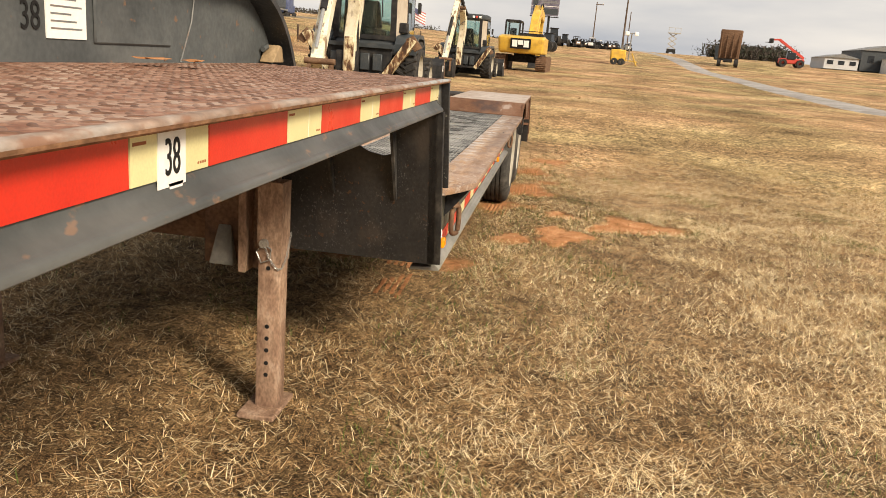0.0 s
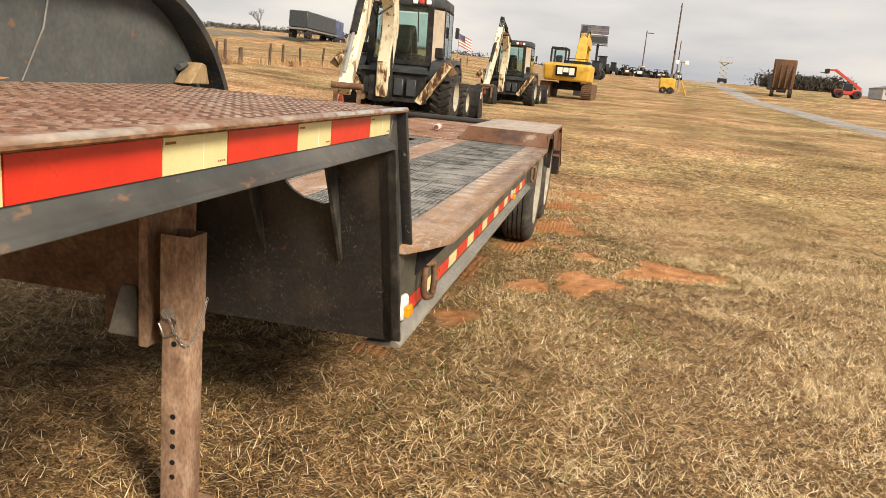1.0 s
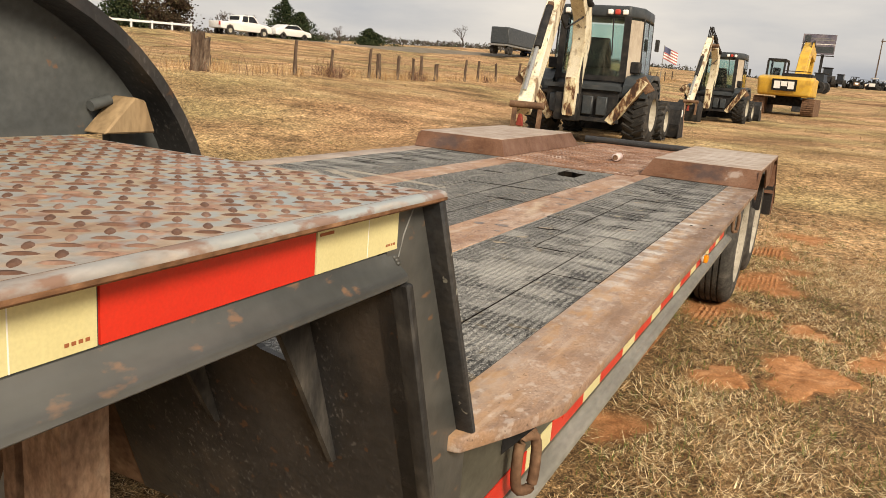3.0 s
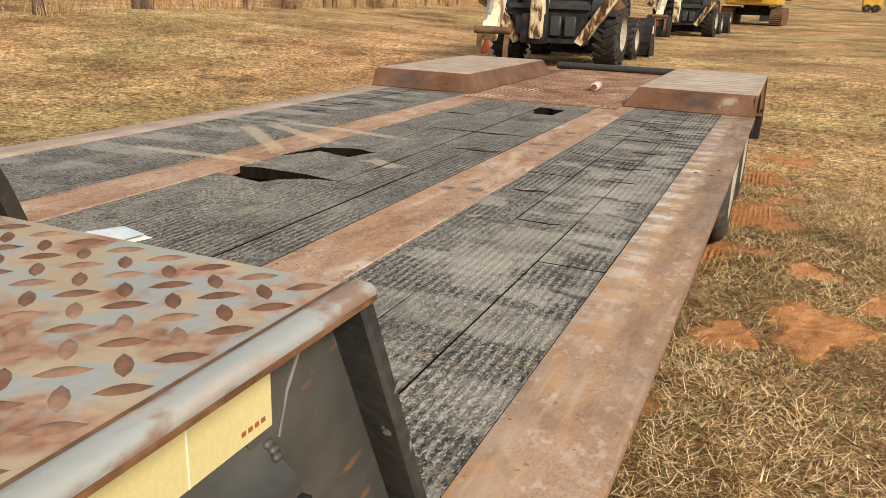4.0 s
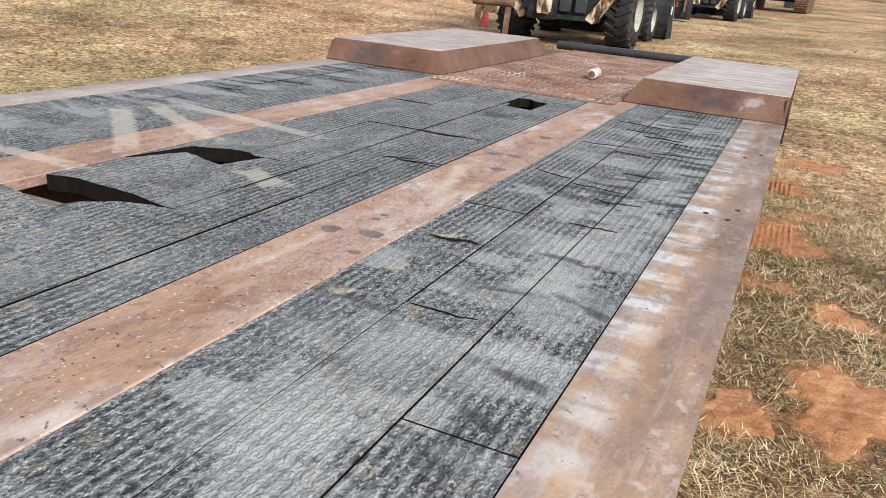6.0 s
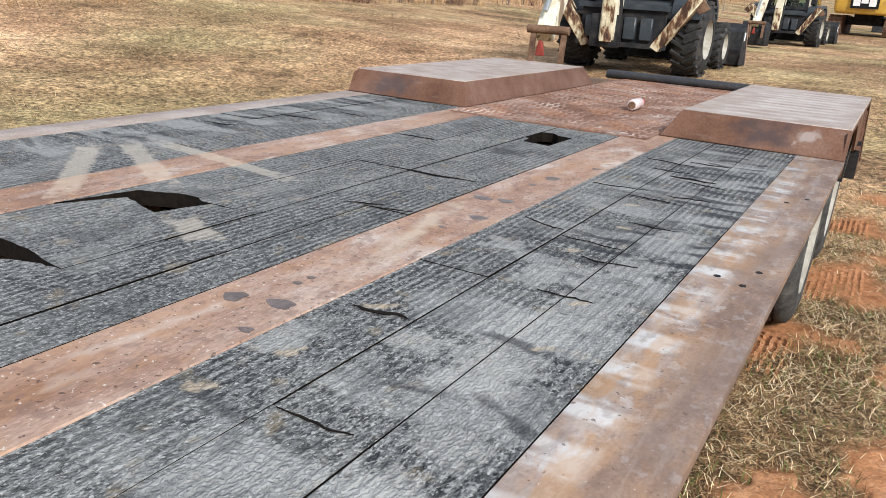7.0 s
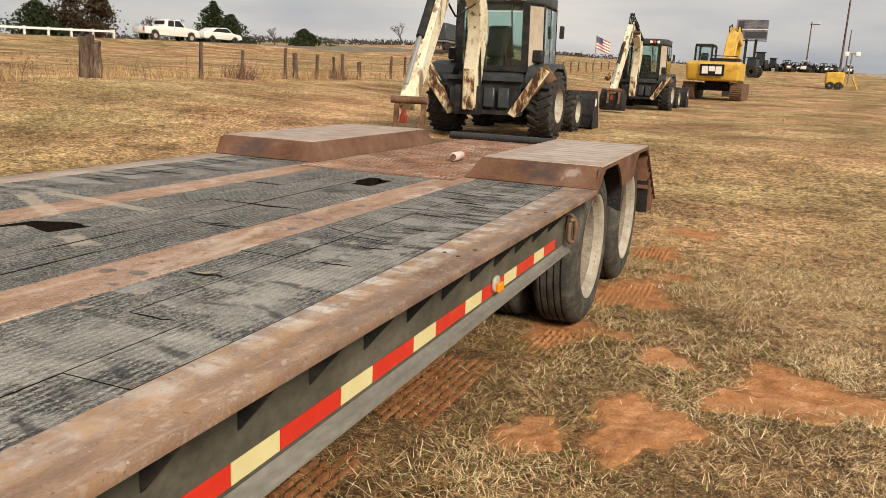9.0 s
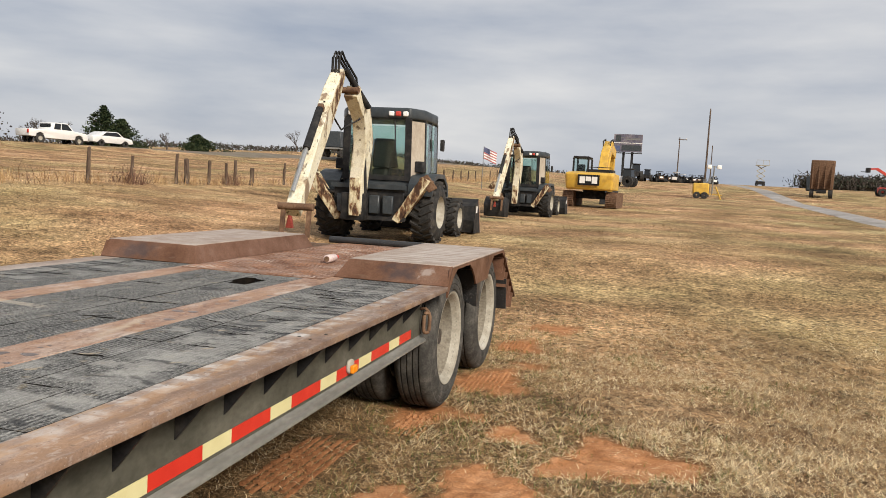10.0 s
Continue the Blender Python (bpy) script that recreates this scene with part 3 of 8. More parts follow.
def box(bm, x0, x1, y0, y1, z0, z1):
    return hexa(bm, [(x0, y0, z0), (x1, y0, z0), (x1, y1, z0), (x0, y1, z0), (x0, y0, z1), (x1, y0, z1), (x1, y1, z1), (x0, y1, z1)])


def prism(bm, pts, axis, a, b):
    """A flat outline, thickened along an axis from a to b. The outline's two numbers are the other two axes in order."""
    def put(p, w):
        return {"x": (w, p[0], p[1]), "y": (p[0], w, p[1]), "z": (p[0], p[1], w)}[axis]
    lo, hi = [bm.verts.new(put(p, a)) for p in pts], [bm.verts.new(put(p, b)) for p in pts]
    k = len(pts)
    bm.faces.new(lo)
    bm.faces.new(hi)
    for i in range(k):
        bm.faces.new((lo[i], lo[(i + 1) % k], hi[(i + 1) % k], hi[i]))
    return bm


def tube(bm, path, r, seg=8, r2=None, cap=True):
    """A round bar along a list of points; the radius goes from r to r2."""
    path = [Vector(p) for p in path]
    r2 = r if r2 is None else r2
    rings = []
    for i, p in enumerate(path):
        d = (path[min(i + 1, len(path) - 1)] - path[max(i - 1, 0)]).normalized()
        u = d.cross(Vector((0, 0, 1)) if abs(d.z) < 0.9 else Vector((1, 0, 0))).normalized()
        w = d.cross(u)
        rad = r + (r2 - r) * i / max(1, len(path) - 1)
        rings.append([bm.verts.new(p + rad * (math.cos(t) * u + math.sin(t) * w)) for t in (2 * math.pi * k / seg for k in range(seg))])
    for a, b in zip(rings, rings[1:]):
        for k in range(seg):
            bm.faces.new((a[k], a[(k + 1) % seg], b[(k + 1) % seg], b[k]))
    if cap:
        bm.faces.new(rings[0])
        bm.faces.new(rings[-1])
    return bm


def spin(bm, profile, axis, centre, seg=40, close=True):
    """A turned body: profile is a list of (along the axis, radius)."""
    c = Vector(centre)
    e = {"x": (Vector((1, 0, 0)), Vector((0, 1, 0)), Vector((0, 0, 1))), "y": (Vector((0, 1, 0)), Vector((0, 0, 1)), Vector((1, 0, 0))),
         "z": (Vector((0, 0, 1)), Vector((1, 0, 0)), Vector((0, 1, 0)))}[axis]
    rings = []
    for a, r in profile:
        if r <= 1e-6:
            rings.append([bm.verts.new(c + a * e[0])])
        else:
            rings.append([bm.verts.new(c + a * e[0] + r * (math.cos(t) * e[1] + math.sin(t) * e[2])) for t in (2 * math.pi * k / seg for k in range(seg))])
    pairs = list(zip(rings, rings[1:])) + ([(rings[-1], rings[0])] if close and len(rings[0]) > 1 else [])
    for a, b in pairs:
        for k in range(seg):
            q = [a[k % len(a)], a[(k + 1) % len(a)], b[(k + 1) % len(b)], b[k % len(b)]]
            u = []
            for v in q:
                if v not in u:
                    u.append(v)
            if len(u) > 2:
                try:
                    bm.faces.new(u)
                except ValueError:
                    pass
    return bm


def soften(bm, width, seg=1, angle=30):
    """Bevels the sharp edges of a small mesh."""
    bmesh.ops.recalc_face_normals(bm, faces=bm.faces)
    ed = [e for e in bm.edges if len(e.link_faces) == 2 and e.calc_face_angle(0) > radians(angle)]
    if ed:
        bmesh.ops.bevel(bm, geom=ed, offset=width, segments=seg, affect="EDGES", profile=0.5, clamp_overlap=True)
    return bm


BASE = {}


def mesh_of(name, bm, material, smooth=0.0):
    bmesh.ops.recalc_face_normals(bm, faces=bm.faces)
    me = bpy.data.meshes.new(name)
    bm.to_mesh(me)
    bm.free()
    me.materials.append(material)
    if smooth:
        me.shade_smooth()
        me.set_sharp_from_angle(angle=radians(smooth))
    return me


def thing(name, at, label, category, group=""):
    ob = new(name)
    ob.empty_display_size = 0.2
    ob.location = at
    return tagged(ob, label, category, group)


def part(name, bm, material, parent=None, label="", smooth=0.0, shift=(0, 0, 0)):
    """Links a bmesh as one mesh object under a thing or a part. shift: what to take off its coordinates."""
    if tuple(shift) != (0, 0, 0):
        bmesh.ops.translate(bm, verts=bm.verts, vec=-Vector(shift))
    ob = new(name, mesh_of(name, bm, material, smooth))
    ob.parent = parent
    if label:
        tagged(ob, label)
    return ob


def structure(name, bm, material, label, category, smooth=0.0):
    return tagged(new(name, mesh_of(name, bm, material, smooth)), label, category, "", "structure")


# ---- ground ----
YS = (-3000, 10, 13.5, 17, 33, 44.5, 82, 95, 106, 130, 150, 165, 220, 420, 3000)
ZS = (0.0, 0.0, 0.17, 0.42, 0.56, 0.83, 1.8, 2.6, 3.3, 4.2, 4.85, 5.0, 4.6, 2.0, -20.0)
XS = (-3000, -140, -80, -57, -48.5, -45, -35, -16, -8, 3000)
EX = (-20.0, 1.6, 1.95, 2.0, 2.2, 1.75, 1.2, 0.57, 0.0, 0.0)


def ground_z(x, y):
    return float(np.interp(y, YS, ZS) + np.interp(x, XS, EX))


# bare clay patches beside the trailer: centre, half sizes, turn
PATCHES = [(0.77, 7.03, 0.40, 0.36, -15), (0.06, 6.25, 0.24, 0.37, -8), (0.45, 6.77, 0.20, 0.17, 30), (0.05, 7.24, 0.20, 0.14, -40), (-0.31, 8.45, 0.30, 0.45, 0), (-0.35, 5.96, 0.14, 0.19, 0),
           (-0.32, 9.95, 0.26, 0.34, 0), (-0.68, 5.02, 0.14, 0.2, 0), (-0.6, 7.45, 0.22, 0.4, 0), (-0.1, 9.15, 0.16, 0.14, 0), (-0.25, 7.5, 0.10, 0.08, 0), (-0.1, 10.9, 0.3, 0.25, 0), (-2.2, 9.9, 0.5, 0.4, 0), (-1.75, 5.3, 0.45, 0.55, 0)]


def patch_mask(x, y):
    """How bare the ground is at x, y (0 to 1), as arrays."""
    out = np.zeros_like(x)
    for cx, cy, a, b, turn in PATCHES:
        c, s = math.cos(radians(turn)), math.sin(radians(turn))
        u, v = ((x - cx) * c + (y - cy) * s) / a, (-(x - cx) * s + (y - cy) * c) / b
        wob = 0.22 * np.sin(3.1 * np.arctan2(v, u) + cx * 9) + 0.13 * np.sin(7.3 * np.arctan2(v, u) + cy * 5)
        out = np.maximum(out, np.clip(4.4 - 4.2 * np.hypot(u, v) / (1 + wob), 0, 1))
    return out


def span(lo, hi, near, step, grow):
    a = [near]
    d = step
    while a[-1] < hi:
        a.append(a[-1] + d)
        d *= grow
    b = [near]
    d = step
    while b[-1] > lo:
        b.append(b[-1] - d)
        d *= grow
    return np.array(sorted(set(b[1:] + a)))


def ground_material():
    m = mat("dry_mown_pasture", [(0.16, 0.104, 0.061), (0.268, 0.184, 0.111), (0.375, 0.272, 0.168), (0.47, 0.364, 0.243)], 0.35, 20, 0.95, 0, 0.5, depth=0.025, contrast=0.8, spread=(0.3, 0.7))
    n, l = m.node_tree.nodes, m.node_tree.links
    b = n["Principled BSDF"]
    base = b.inputs["Base Color"].links[0].from_socket
    at = n.new("ShaderNodeAttribute")
    at.attribute_name = "bare"
    tc = n.new("ShaderNodeTexCoord")
    nz = n.new("ShaderNodeTexNoise")
    nz.inputs["Scale"].default_value, nz.inputs["Detail"].default_value = 9, 6
    nb = n.new("ShaderNodeTexNoise")
    nb.inputs["Scale"].default_value, nb.inputs["Detail"].default_value = 0.16, 7
    l.new(tc.outputs["Object"], nz.inputs["Vector"])
    l.new(tc.outputs["Object"], nb.inputs["Vector"])
    soil = n.new("ShaderNodeValToRGB")
    soil.color_ramp.elements[0].color, soil.color_ramp.elements[1].color = (0.29, 0.122, 0.050, 1), (0.45, 0.215, 0.10, 1)
    soil.color_ramp.elements[0].position, soil.color_ramp.elements[1].position = 0.3, 0.7
    l.new(nz.outputs["Fac"], soil.inputs["Fac"])
    # stretches of greener and redder pasture
    tint = n.new("ShaderNodeValToRGB")
    tint.color_ramp.elements[0].color, tint.color_ramp.elements[1].color = (0.86, 0.90, 0.70, 1), (1.14, 0.97, 0.85, 1)
    tint.color_ramp.elements[0].position, tint.color_ramp.elements[1].position = 0.38, 0.6
    l.new(nb.outputs["Fac"], tint.inputs["Fac"])
    mt = n.new("ShaderNodeMixRGB")
    mt.blend_type = "MULTIPLY"
    mt.inputs["Fac"].default_value = 1
    l.new(base, mt.inputs["Color1"])
    l.new(tint.outputs["Color"], mt.inputs["Color2"])
    mx = n.new("ShaderNodeMixRGB")
    l.new(at.outputs["Fac"], mx.inputs["Fac"])
    # matted straw; the ramp's near-black end paints the shade between blades
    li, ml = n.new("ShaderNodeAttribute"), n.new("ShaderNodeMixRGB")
    li.attribute_name = "blade_gap_shade"
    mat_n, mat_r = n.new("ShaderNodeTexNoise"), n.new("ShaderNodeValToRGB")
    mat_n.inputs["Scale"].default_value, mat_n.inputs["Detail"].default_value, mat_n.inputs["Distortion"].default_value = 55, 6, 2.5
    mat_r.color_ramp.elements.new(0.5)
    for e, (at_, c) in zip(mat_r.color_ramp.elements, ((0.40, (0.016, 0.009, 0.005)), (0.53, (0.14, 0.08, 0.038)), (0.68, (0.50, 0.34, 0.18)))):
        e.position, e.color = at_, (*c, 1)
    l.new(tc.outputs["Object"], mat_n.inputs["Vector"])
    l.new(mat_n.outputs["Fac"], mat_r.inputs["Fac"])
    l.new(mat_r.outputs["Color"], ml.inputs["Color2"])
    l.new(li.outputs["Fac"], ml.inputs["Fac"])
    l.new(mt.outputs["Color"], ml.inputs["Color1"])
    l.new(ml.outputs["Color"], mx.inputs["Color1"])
    l.new(soil.outputs["Color"], mx.inputs["Color2"])
    l.new(mx.outputs["Color"], b.inputs["Base Color"])
    # tufts, trodden and rotted places
    base = mx.outputs["Color"]
    for scale, detail, warp, lo, hi in ((4.5, 5, 1.2, 0.62, 1.34), (0.7, 6, 0.6, 0.82, 1.16), (30, 4, 1.5, 0.6, 1.4)):
        nz2, mr2, mu2 = n.new("ShaderNodeTexNoise"), n.new("ShaderNodeMapRange"), n.new("ShaderNodeMixRGB")
        nz2.inputs["Scale"].default_value, nz2.inputs["Detail"].default_value, nz2.inputs["Distortion"].default_value = scale, detail, warp
        mr2.inputs["From Min"].default_value, mr2.inputs["From Max"].default_value = 0.35, 0.65
        mr2.inputs["To Min"].default_value, mr2.inputs["To Max"].default_value = lo, hi
        mu2.blend_type, mu2.inputs["Fac"].default_value = "MULTIPLY", 1.0
        l.new(tc.outputs["Object"], nz2.inputs["Vector"])
        l.new(nz2.outputs["Fac"], mr2.inputs["Value"])
        l.new(base, mu2.inputs["Color1"])
        l.new(mr2.outputs[0], mu2.inputs["Color2"])
        base = mu2.outputs["Color"]
    # lumps and pits of the clay
    dug = mx.outputs["Color"]
    for scale, lo, hi in ((14, 0.82, 1.14), (60, 0.84, 1.14), (190, 0.8, 1.18)):
        nz3, mr3, mu3 = n.new("ShaderNodeTexNoise"), n.new("ShaderNodeMapRange"), n.new("ShaderNodeMixRGB")
        nz3.inputs["Scale"].default_value, nz3.inputs["Detail"].default_value = scale, 4
        mr3.inputs["From Min"].default_value, mr3.inputs["From Max"].default_value = 0.36, 0.64
        mr3.inputs["To Min"].default_value, mr3.inputs["To Max"].default_value = lo, hi
        mu3.blend_type, mu3.inputs["Fac"].default_value = "MULTIPLY", 1.0
        l.new(tc.outputs["Object"], nz3.inputs["Vector"])
        l.new(nz3.outputs["Fac"], mr3.inputs["Value"])
        l.new(dug, mu3.inputs["Color1"])
        l.new(mr3.outputs[0], mu3.inputs["Color2"])
        dug = mu3.outputs["Color"]
    clay = n.new("ShaderNodeMixRGB")
    l.new(at.outputs["Fac"], clay.inputs["Fac"])
    l.new(base, clay.inputs["Color1"])
    l.new(dug, clay.inputs["Color2"])
    l.new(clay.outputs["Color"], b.inputs["Base Color"])
    return m


gx, gy = span(-2600, 2600, 0.0, 0.06, 1.035), span(-1500, 3000, 6.5, 0.06, 1.03)
GX, GY = np.meshgrid(gx, gy)
GZ = np.interp(GY, YS, ZS) + np.interp(GX, XS, EX)
bare = patch_mask(GX, GY)
near = np.clip(1 - np.hypot(GX - 0.5, GY - 6) / 60, 0, 1)
rough_n = np.array([[noise.noise(Vector((x * 0.9, y * 0.9, 0))) + 0.6 * noise.noise(Vector((x * 3.1, y * 3.1, 5))) for x in gx] for y in gy])
GZ = GZ + 0.018 * rough_n * near - 0.012 * bare + 0.012 * bare * rough_n
verts = np.stack([GX, GY, GZ], -1).reshape(-1, 3)
nx_, ny_ = len(gx), len(gy)
idx = np.arange(nx_ * ny_).reshape(ny_, nx_)
quads = np.stack([idx[:-1, :-1], idx[:-1, 1:], idx[1:, 1:], idx[1:, :-1]], -1).reshape(-1, 4)


def quick_mesh(name, verts, quads, material, smooth=False):
    me = bpy.data.meshes.new(name)
    verts, quads = np.asarray(verts, np.float32), np.asarray(quads, np.int32)
    k = quads.shape[1]
    me.vertices.add(len(verts))
    me.vertices.foreach_set("co", verts.ravel())
    me.loops.add(quads.size)
    me.loops.foreach_set("vertex_index", quads.ravel())
    me.polygons.add(len(quads))
    me.polygons.foreach_set("loop_start", np.arange(0, quads.size, k, dtype=np.int32))
    me.update(calc_edges=True)
    me.materials.append(material)
    if smooth:
        me.shade_smooth()
    return me


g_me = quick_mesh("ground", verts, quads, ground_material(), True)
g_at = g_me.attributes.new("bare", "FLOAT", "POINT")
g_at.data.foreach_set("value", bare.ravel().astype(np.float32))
# ground darkened near the trailer: shade between the thick grass blades, as colour
g_li = g_me.attributes.new("blade_gap_shade", "FLOAT", "POINT")
blade_gap_shade = 0.85 * np.clip((5.5 - np.abs(GX - 0.2)) / 3.5, 0, 1) * np.clip((6.5 - np.abs(GY - 4.8)) / 3.5, 0, 1)
g_li.data.foreach_set("value", blade_gap_shade.ravel().astype(np.float32))
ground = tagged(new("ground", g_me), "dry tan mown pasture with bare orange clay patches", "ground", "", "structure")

# ---- the drop-deck trailer ----
TX = (-1.725, 5.0, 0.0)
SH = TX                            # what the meshes of a section are shifted by
trailer = thing("lowboy_trailer", (TX[0] - 0.005, TX[1], TX[2]), "weathered grey and rust-brown drop-deck equipment trailer with timber deck", "trailer")


def tp(name, bm, material, parent=None, label="", smooth=0.0):
    return part(name, bm, M[material], parent or trailer, label, smooth, SH)


DECK, NECK = 0.885, 1.300
C = -1.70                        # centre line
# lower deck: side rails with a clipped front corner
def rail_outline(side):
    o, i = (-0.400, -0.588) if side > 0 else (-3.000, -2.832)
    e = -0.500 if side > 0 else -2.91
    return [(i, 2.83), (e, 2.845), (e + 0.05, 2.955), (o - 0.006 * side, 3.075), (o, 3.11), (o, 7.24), (i, 7.24)]


for side in (1, -1):
    tp("side_rail", soften(prism(bm_new(), rail_outline(side), "z", DECK - 0.028, DECK), 0.003, 2), "rail" if side > 0 else "fender_top", None, "scuffed brown steel side rail with pale dusty marks", 40)
# long steel strips between the plank bays
for x0, x1 in ((-1.312, -1.103), (-2.242, -2.042)):
    tp("steel_strip", soften(box(bm_new(), x0, x1, 2.83, 7.236, DECK - 0.03, DECK), 0.003), "rust_strip", None, "rusty orange-brown steel strip", 40)

# frame below the deck
for side in (1, -1):
    def sx(v):
        return v if side > 0 else 2 * C - v
    lo, hi = sorted((sx(-0.535), sx(-0.547)))
    tp("side_web", box(bm_new(), lo, hi, 2.87, 7.12, 0.565, DECK - 0.030), "web_olive", None, "grey painted side beam")
    tp("bottom_flange", soften(prism(bm_new(), [(sx(-0.5352), 0.588), (sx(-0.531), 0.579), (sx(-0.525), 0.573), (sx(-0.502), 0.557), (sx(-0.500), 0.544), (sx(-0.62), 0.540), (sx(-0.62), 0.552), (sx(-0.5352), 0.558)], "y", 2.87, 7.14), 0.003), "flange_dust", None, "dusty pale grey bottom flange", 40)
    for k in range(14):
        y = 3.143 + 0.277 * k
        # gussets near black: the shade below the rail is put into their colour
        tp("gusset", prism(bm_new(), [(sx(-0.533), DECK - 0.03), (sx(-0.425), DECK - 0.03), (sx(-0.425), DECK - 0.038), (sx(-0.533), 0.715)], "y", y, y + 0.012), "machine_black")
for x in (-1.10, -2.35):
    tp("main_beam", box(bm_new(), x - 0.07, x + 0.07, 3.2, 10.0, 0.60, DECK - 0.06), "under_steel")
for k in range(10):
    y = 3.15 + 0.42 * k
    tp("cross_member", box(bm_new(), -2.88, -0.56, y, y + 0.06, 0.70, DECK - 0.045), "under_steel")
tp("front_beam", box(bm_new(), -2.88, -0.56, 2.95, 3.05, 0.66, DECK - 0.032), "dark_steel")


def text_part(words, size, at, turn, material, parent, thick=0.0006, name="lettering", sx=1.0):
    cu = bpy.data.curves.new(name, "FONT")
    cu.body, cu.size, cu.extrude, cu.align_x, cu.align_y = words, size, thick, "CENTER", "CENTER"
    cu.materials.append(M[material])
    ob = new(name, cu)
    ob.matrix_basis = pose(*at, *turn) @ Matrix.Diagonal((sx, 1, 1, 1))
    ob.parent = parent
    return ob


def rel(x, y, z):
    return (x - SH[0], y - SH[1], z - SH[2])


# planks: bays as (edges of the boards, start, end); the middle bay has broken-out stretches
rnd = random.Random(4)


def splinter(line):
    """A broken edge with small notches between its corners."""
    out = []
    for (xa, ya), (xb, yb) in zip(line, line[1:]):
        out.append((xa, ya))
        for f in (0.3, 0.62):
            out.append((xa + (xb - xa) * f, ya + (yb - ya) * f + rnd.uniform(-0.004, 0.004)))
    return out + list(line[-1:])


def plank(x0, x1, y0, y1, lift=0.0, near_end=(), far_end=()):
    """One board; near_end, far_end: the outline of a broken end, from left to right."""
    n = max(2, int((y1 - y0) / 0.5))
    left = [(x0 + 0.0011 + rnd.uniform(0, 0.0016), y0 + (y1 - y0) * i / n) for i in range(n + 1)]
    right = [(x1 - 0.0011 - rnd.uniform(0, 0.0016), y0 + (y1 - y0) * i / n) for i in range(n + 1)]
    if near_end:
        left, right = left[1:], right[1:]
    if far_end:
        left, right = left[:-1], right[:-1]
    out = left[::-1] + splinter(near_end) + right + splinter(far_end)[::-1]
    bm = bm_new()
    top = DECK - 0.0015 + lift
    prism(bm, out, "z", top - 0.042, top)
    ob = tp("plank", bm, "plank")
    ob.data.materials.append(M["split_gap_black"])           # sides and ends near black: shade of joints and holes put in
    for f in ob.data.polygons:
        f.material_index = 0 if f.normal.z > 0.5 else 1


def bay(edges, y0, y1, cuts):
    for i, (a, b) in enumerate(zip(edges, edges[1:])):
        ys = [y0, *cuts[i], y1]
        for c, d in zip(ys, ys[1:]):
            plank(min(a, b), max(a, b), c + 0.001, d - 0.001, rnd.uniform(-0.0012, 0.001))


bay((-0.5875, -0.757, -0.930, -1.1045), 2.84, 7.235, ((4.02,), (4.36, 5.96), (5.02,)))
bay((-2.2405, -2.44, -2.635, -2.8335), 2.84, 7.235, ((5.5,), (), (6.1,)))
# middle bay, with the holes where boards have broken away
for a, b, pieces in ((-1.3135, -1.4505, ((2.84, 5.30), (5.304, 7.05))),
                     (-1.4515, -1.6095, ((2.84, 4.75), (4.754, 6.56, (), ((-1.6095, 6.68), (-1.590, 6.67), (-1.575, 6.58), (-1.4515, 6.56))), (6.86, 7.05, ((-1.6095, 6.86), (-1.560, 6.875), (-1.520, 6.83), (-1.4515, 6.82)), ()))),
                     (-1.6105, -1.8245, ((2.84, 4.36, (), ((-1.8245, 4.360), (-1.800, 4.420), (-1.740, 4.470), (-1.665, 4.498), (-1.6105, 4.501))), (4.52, 4.885, ((-1.8245, 4.535), (-1.72, 4.522), (-1.6105, 4.503)), ((-1.8245, 4.887), (-1.795, 4.877), (-1.778, 4.95), (-1.752, 5.03), (-1.6105, 5.034))),
                                      (5.04, 5.76, ((-1.8245, 5.052), (-1.790, 5.034), (-1.740, 5.038), (-1.6105, 5.038)), ()), (5.764, 7.05))),
                     (-1.8255, -2.0405, ((2.84, 4.39, (), ((-2.0405, 4.40), (-1.93, 4.375), (-1.8255, 4.352))), (4.55, 4.85, ((-2.0405, 4.52), (-1.96, 4.545), (-1.8255, 4.537)), ((-2.0405, 4.75), (-1.96, 4.93), (-1.88, 4.905), (-1.8255, 4.888))), (5.06, 6.3, ((-2.0405, 4.775), (-2.0, 5.00), (-1.90, 5.045), (-1.8255, 5.053)), ()), (6.304, 7.05)))):
    for piece in pieces:
        plank(b, a, *piece[:2], rnd.uniform(-0.0012, 0.001), *piece[2:])
# made-up backing sheets under the bays, so the plank joints read dark
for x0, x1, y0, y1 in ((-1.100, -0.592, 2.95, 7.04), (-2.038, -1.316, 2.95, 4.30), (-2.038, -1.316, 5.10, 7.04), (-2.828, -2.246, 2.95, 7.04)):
    tp("sub_floor", box(bm_new(), x0, x1, y0, y1, DECK - 0.082, DECK - 0.058), "split_gap_black", None, "added near-black backing that darkens the plank gaps")
# splits across and along the boards, as thin jagged gaps
def split(x, y, length, turn, seed, width=0.006):
    rg = random.Random(seed)
    k = 9
    side_a, side_b, off = [], [], 0.0
    for i in range(k + 1):
        t = i / k
        off += rg.uniform(-0.007, 0.007)
        w = width * (0.25 + math.sin(math.pi * t)) * rg.uniform(0.4, 1.0) * 0.5
        side_a.append((length * (t - 0.5), off - w))
        side_b.append((length * (t - 0.5), off + w))
    bm = bm_new()
    prism(bm, side_a + side_b[::-1], "z", 0, 0.0016)
    bmesh.ops.transform(bm, matrix=pose(x, y, DECK - 0.0004, 0, 0, turn), verts=bm.verts)
    tp("split", bm, "split_gap_black")


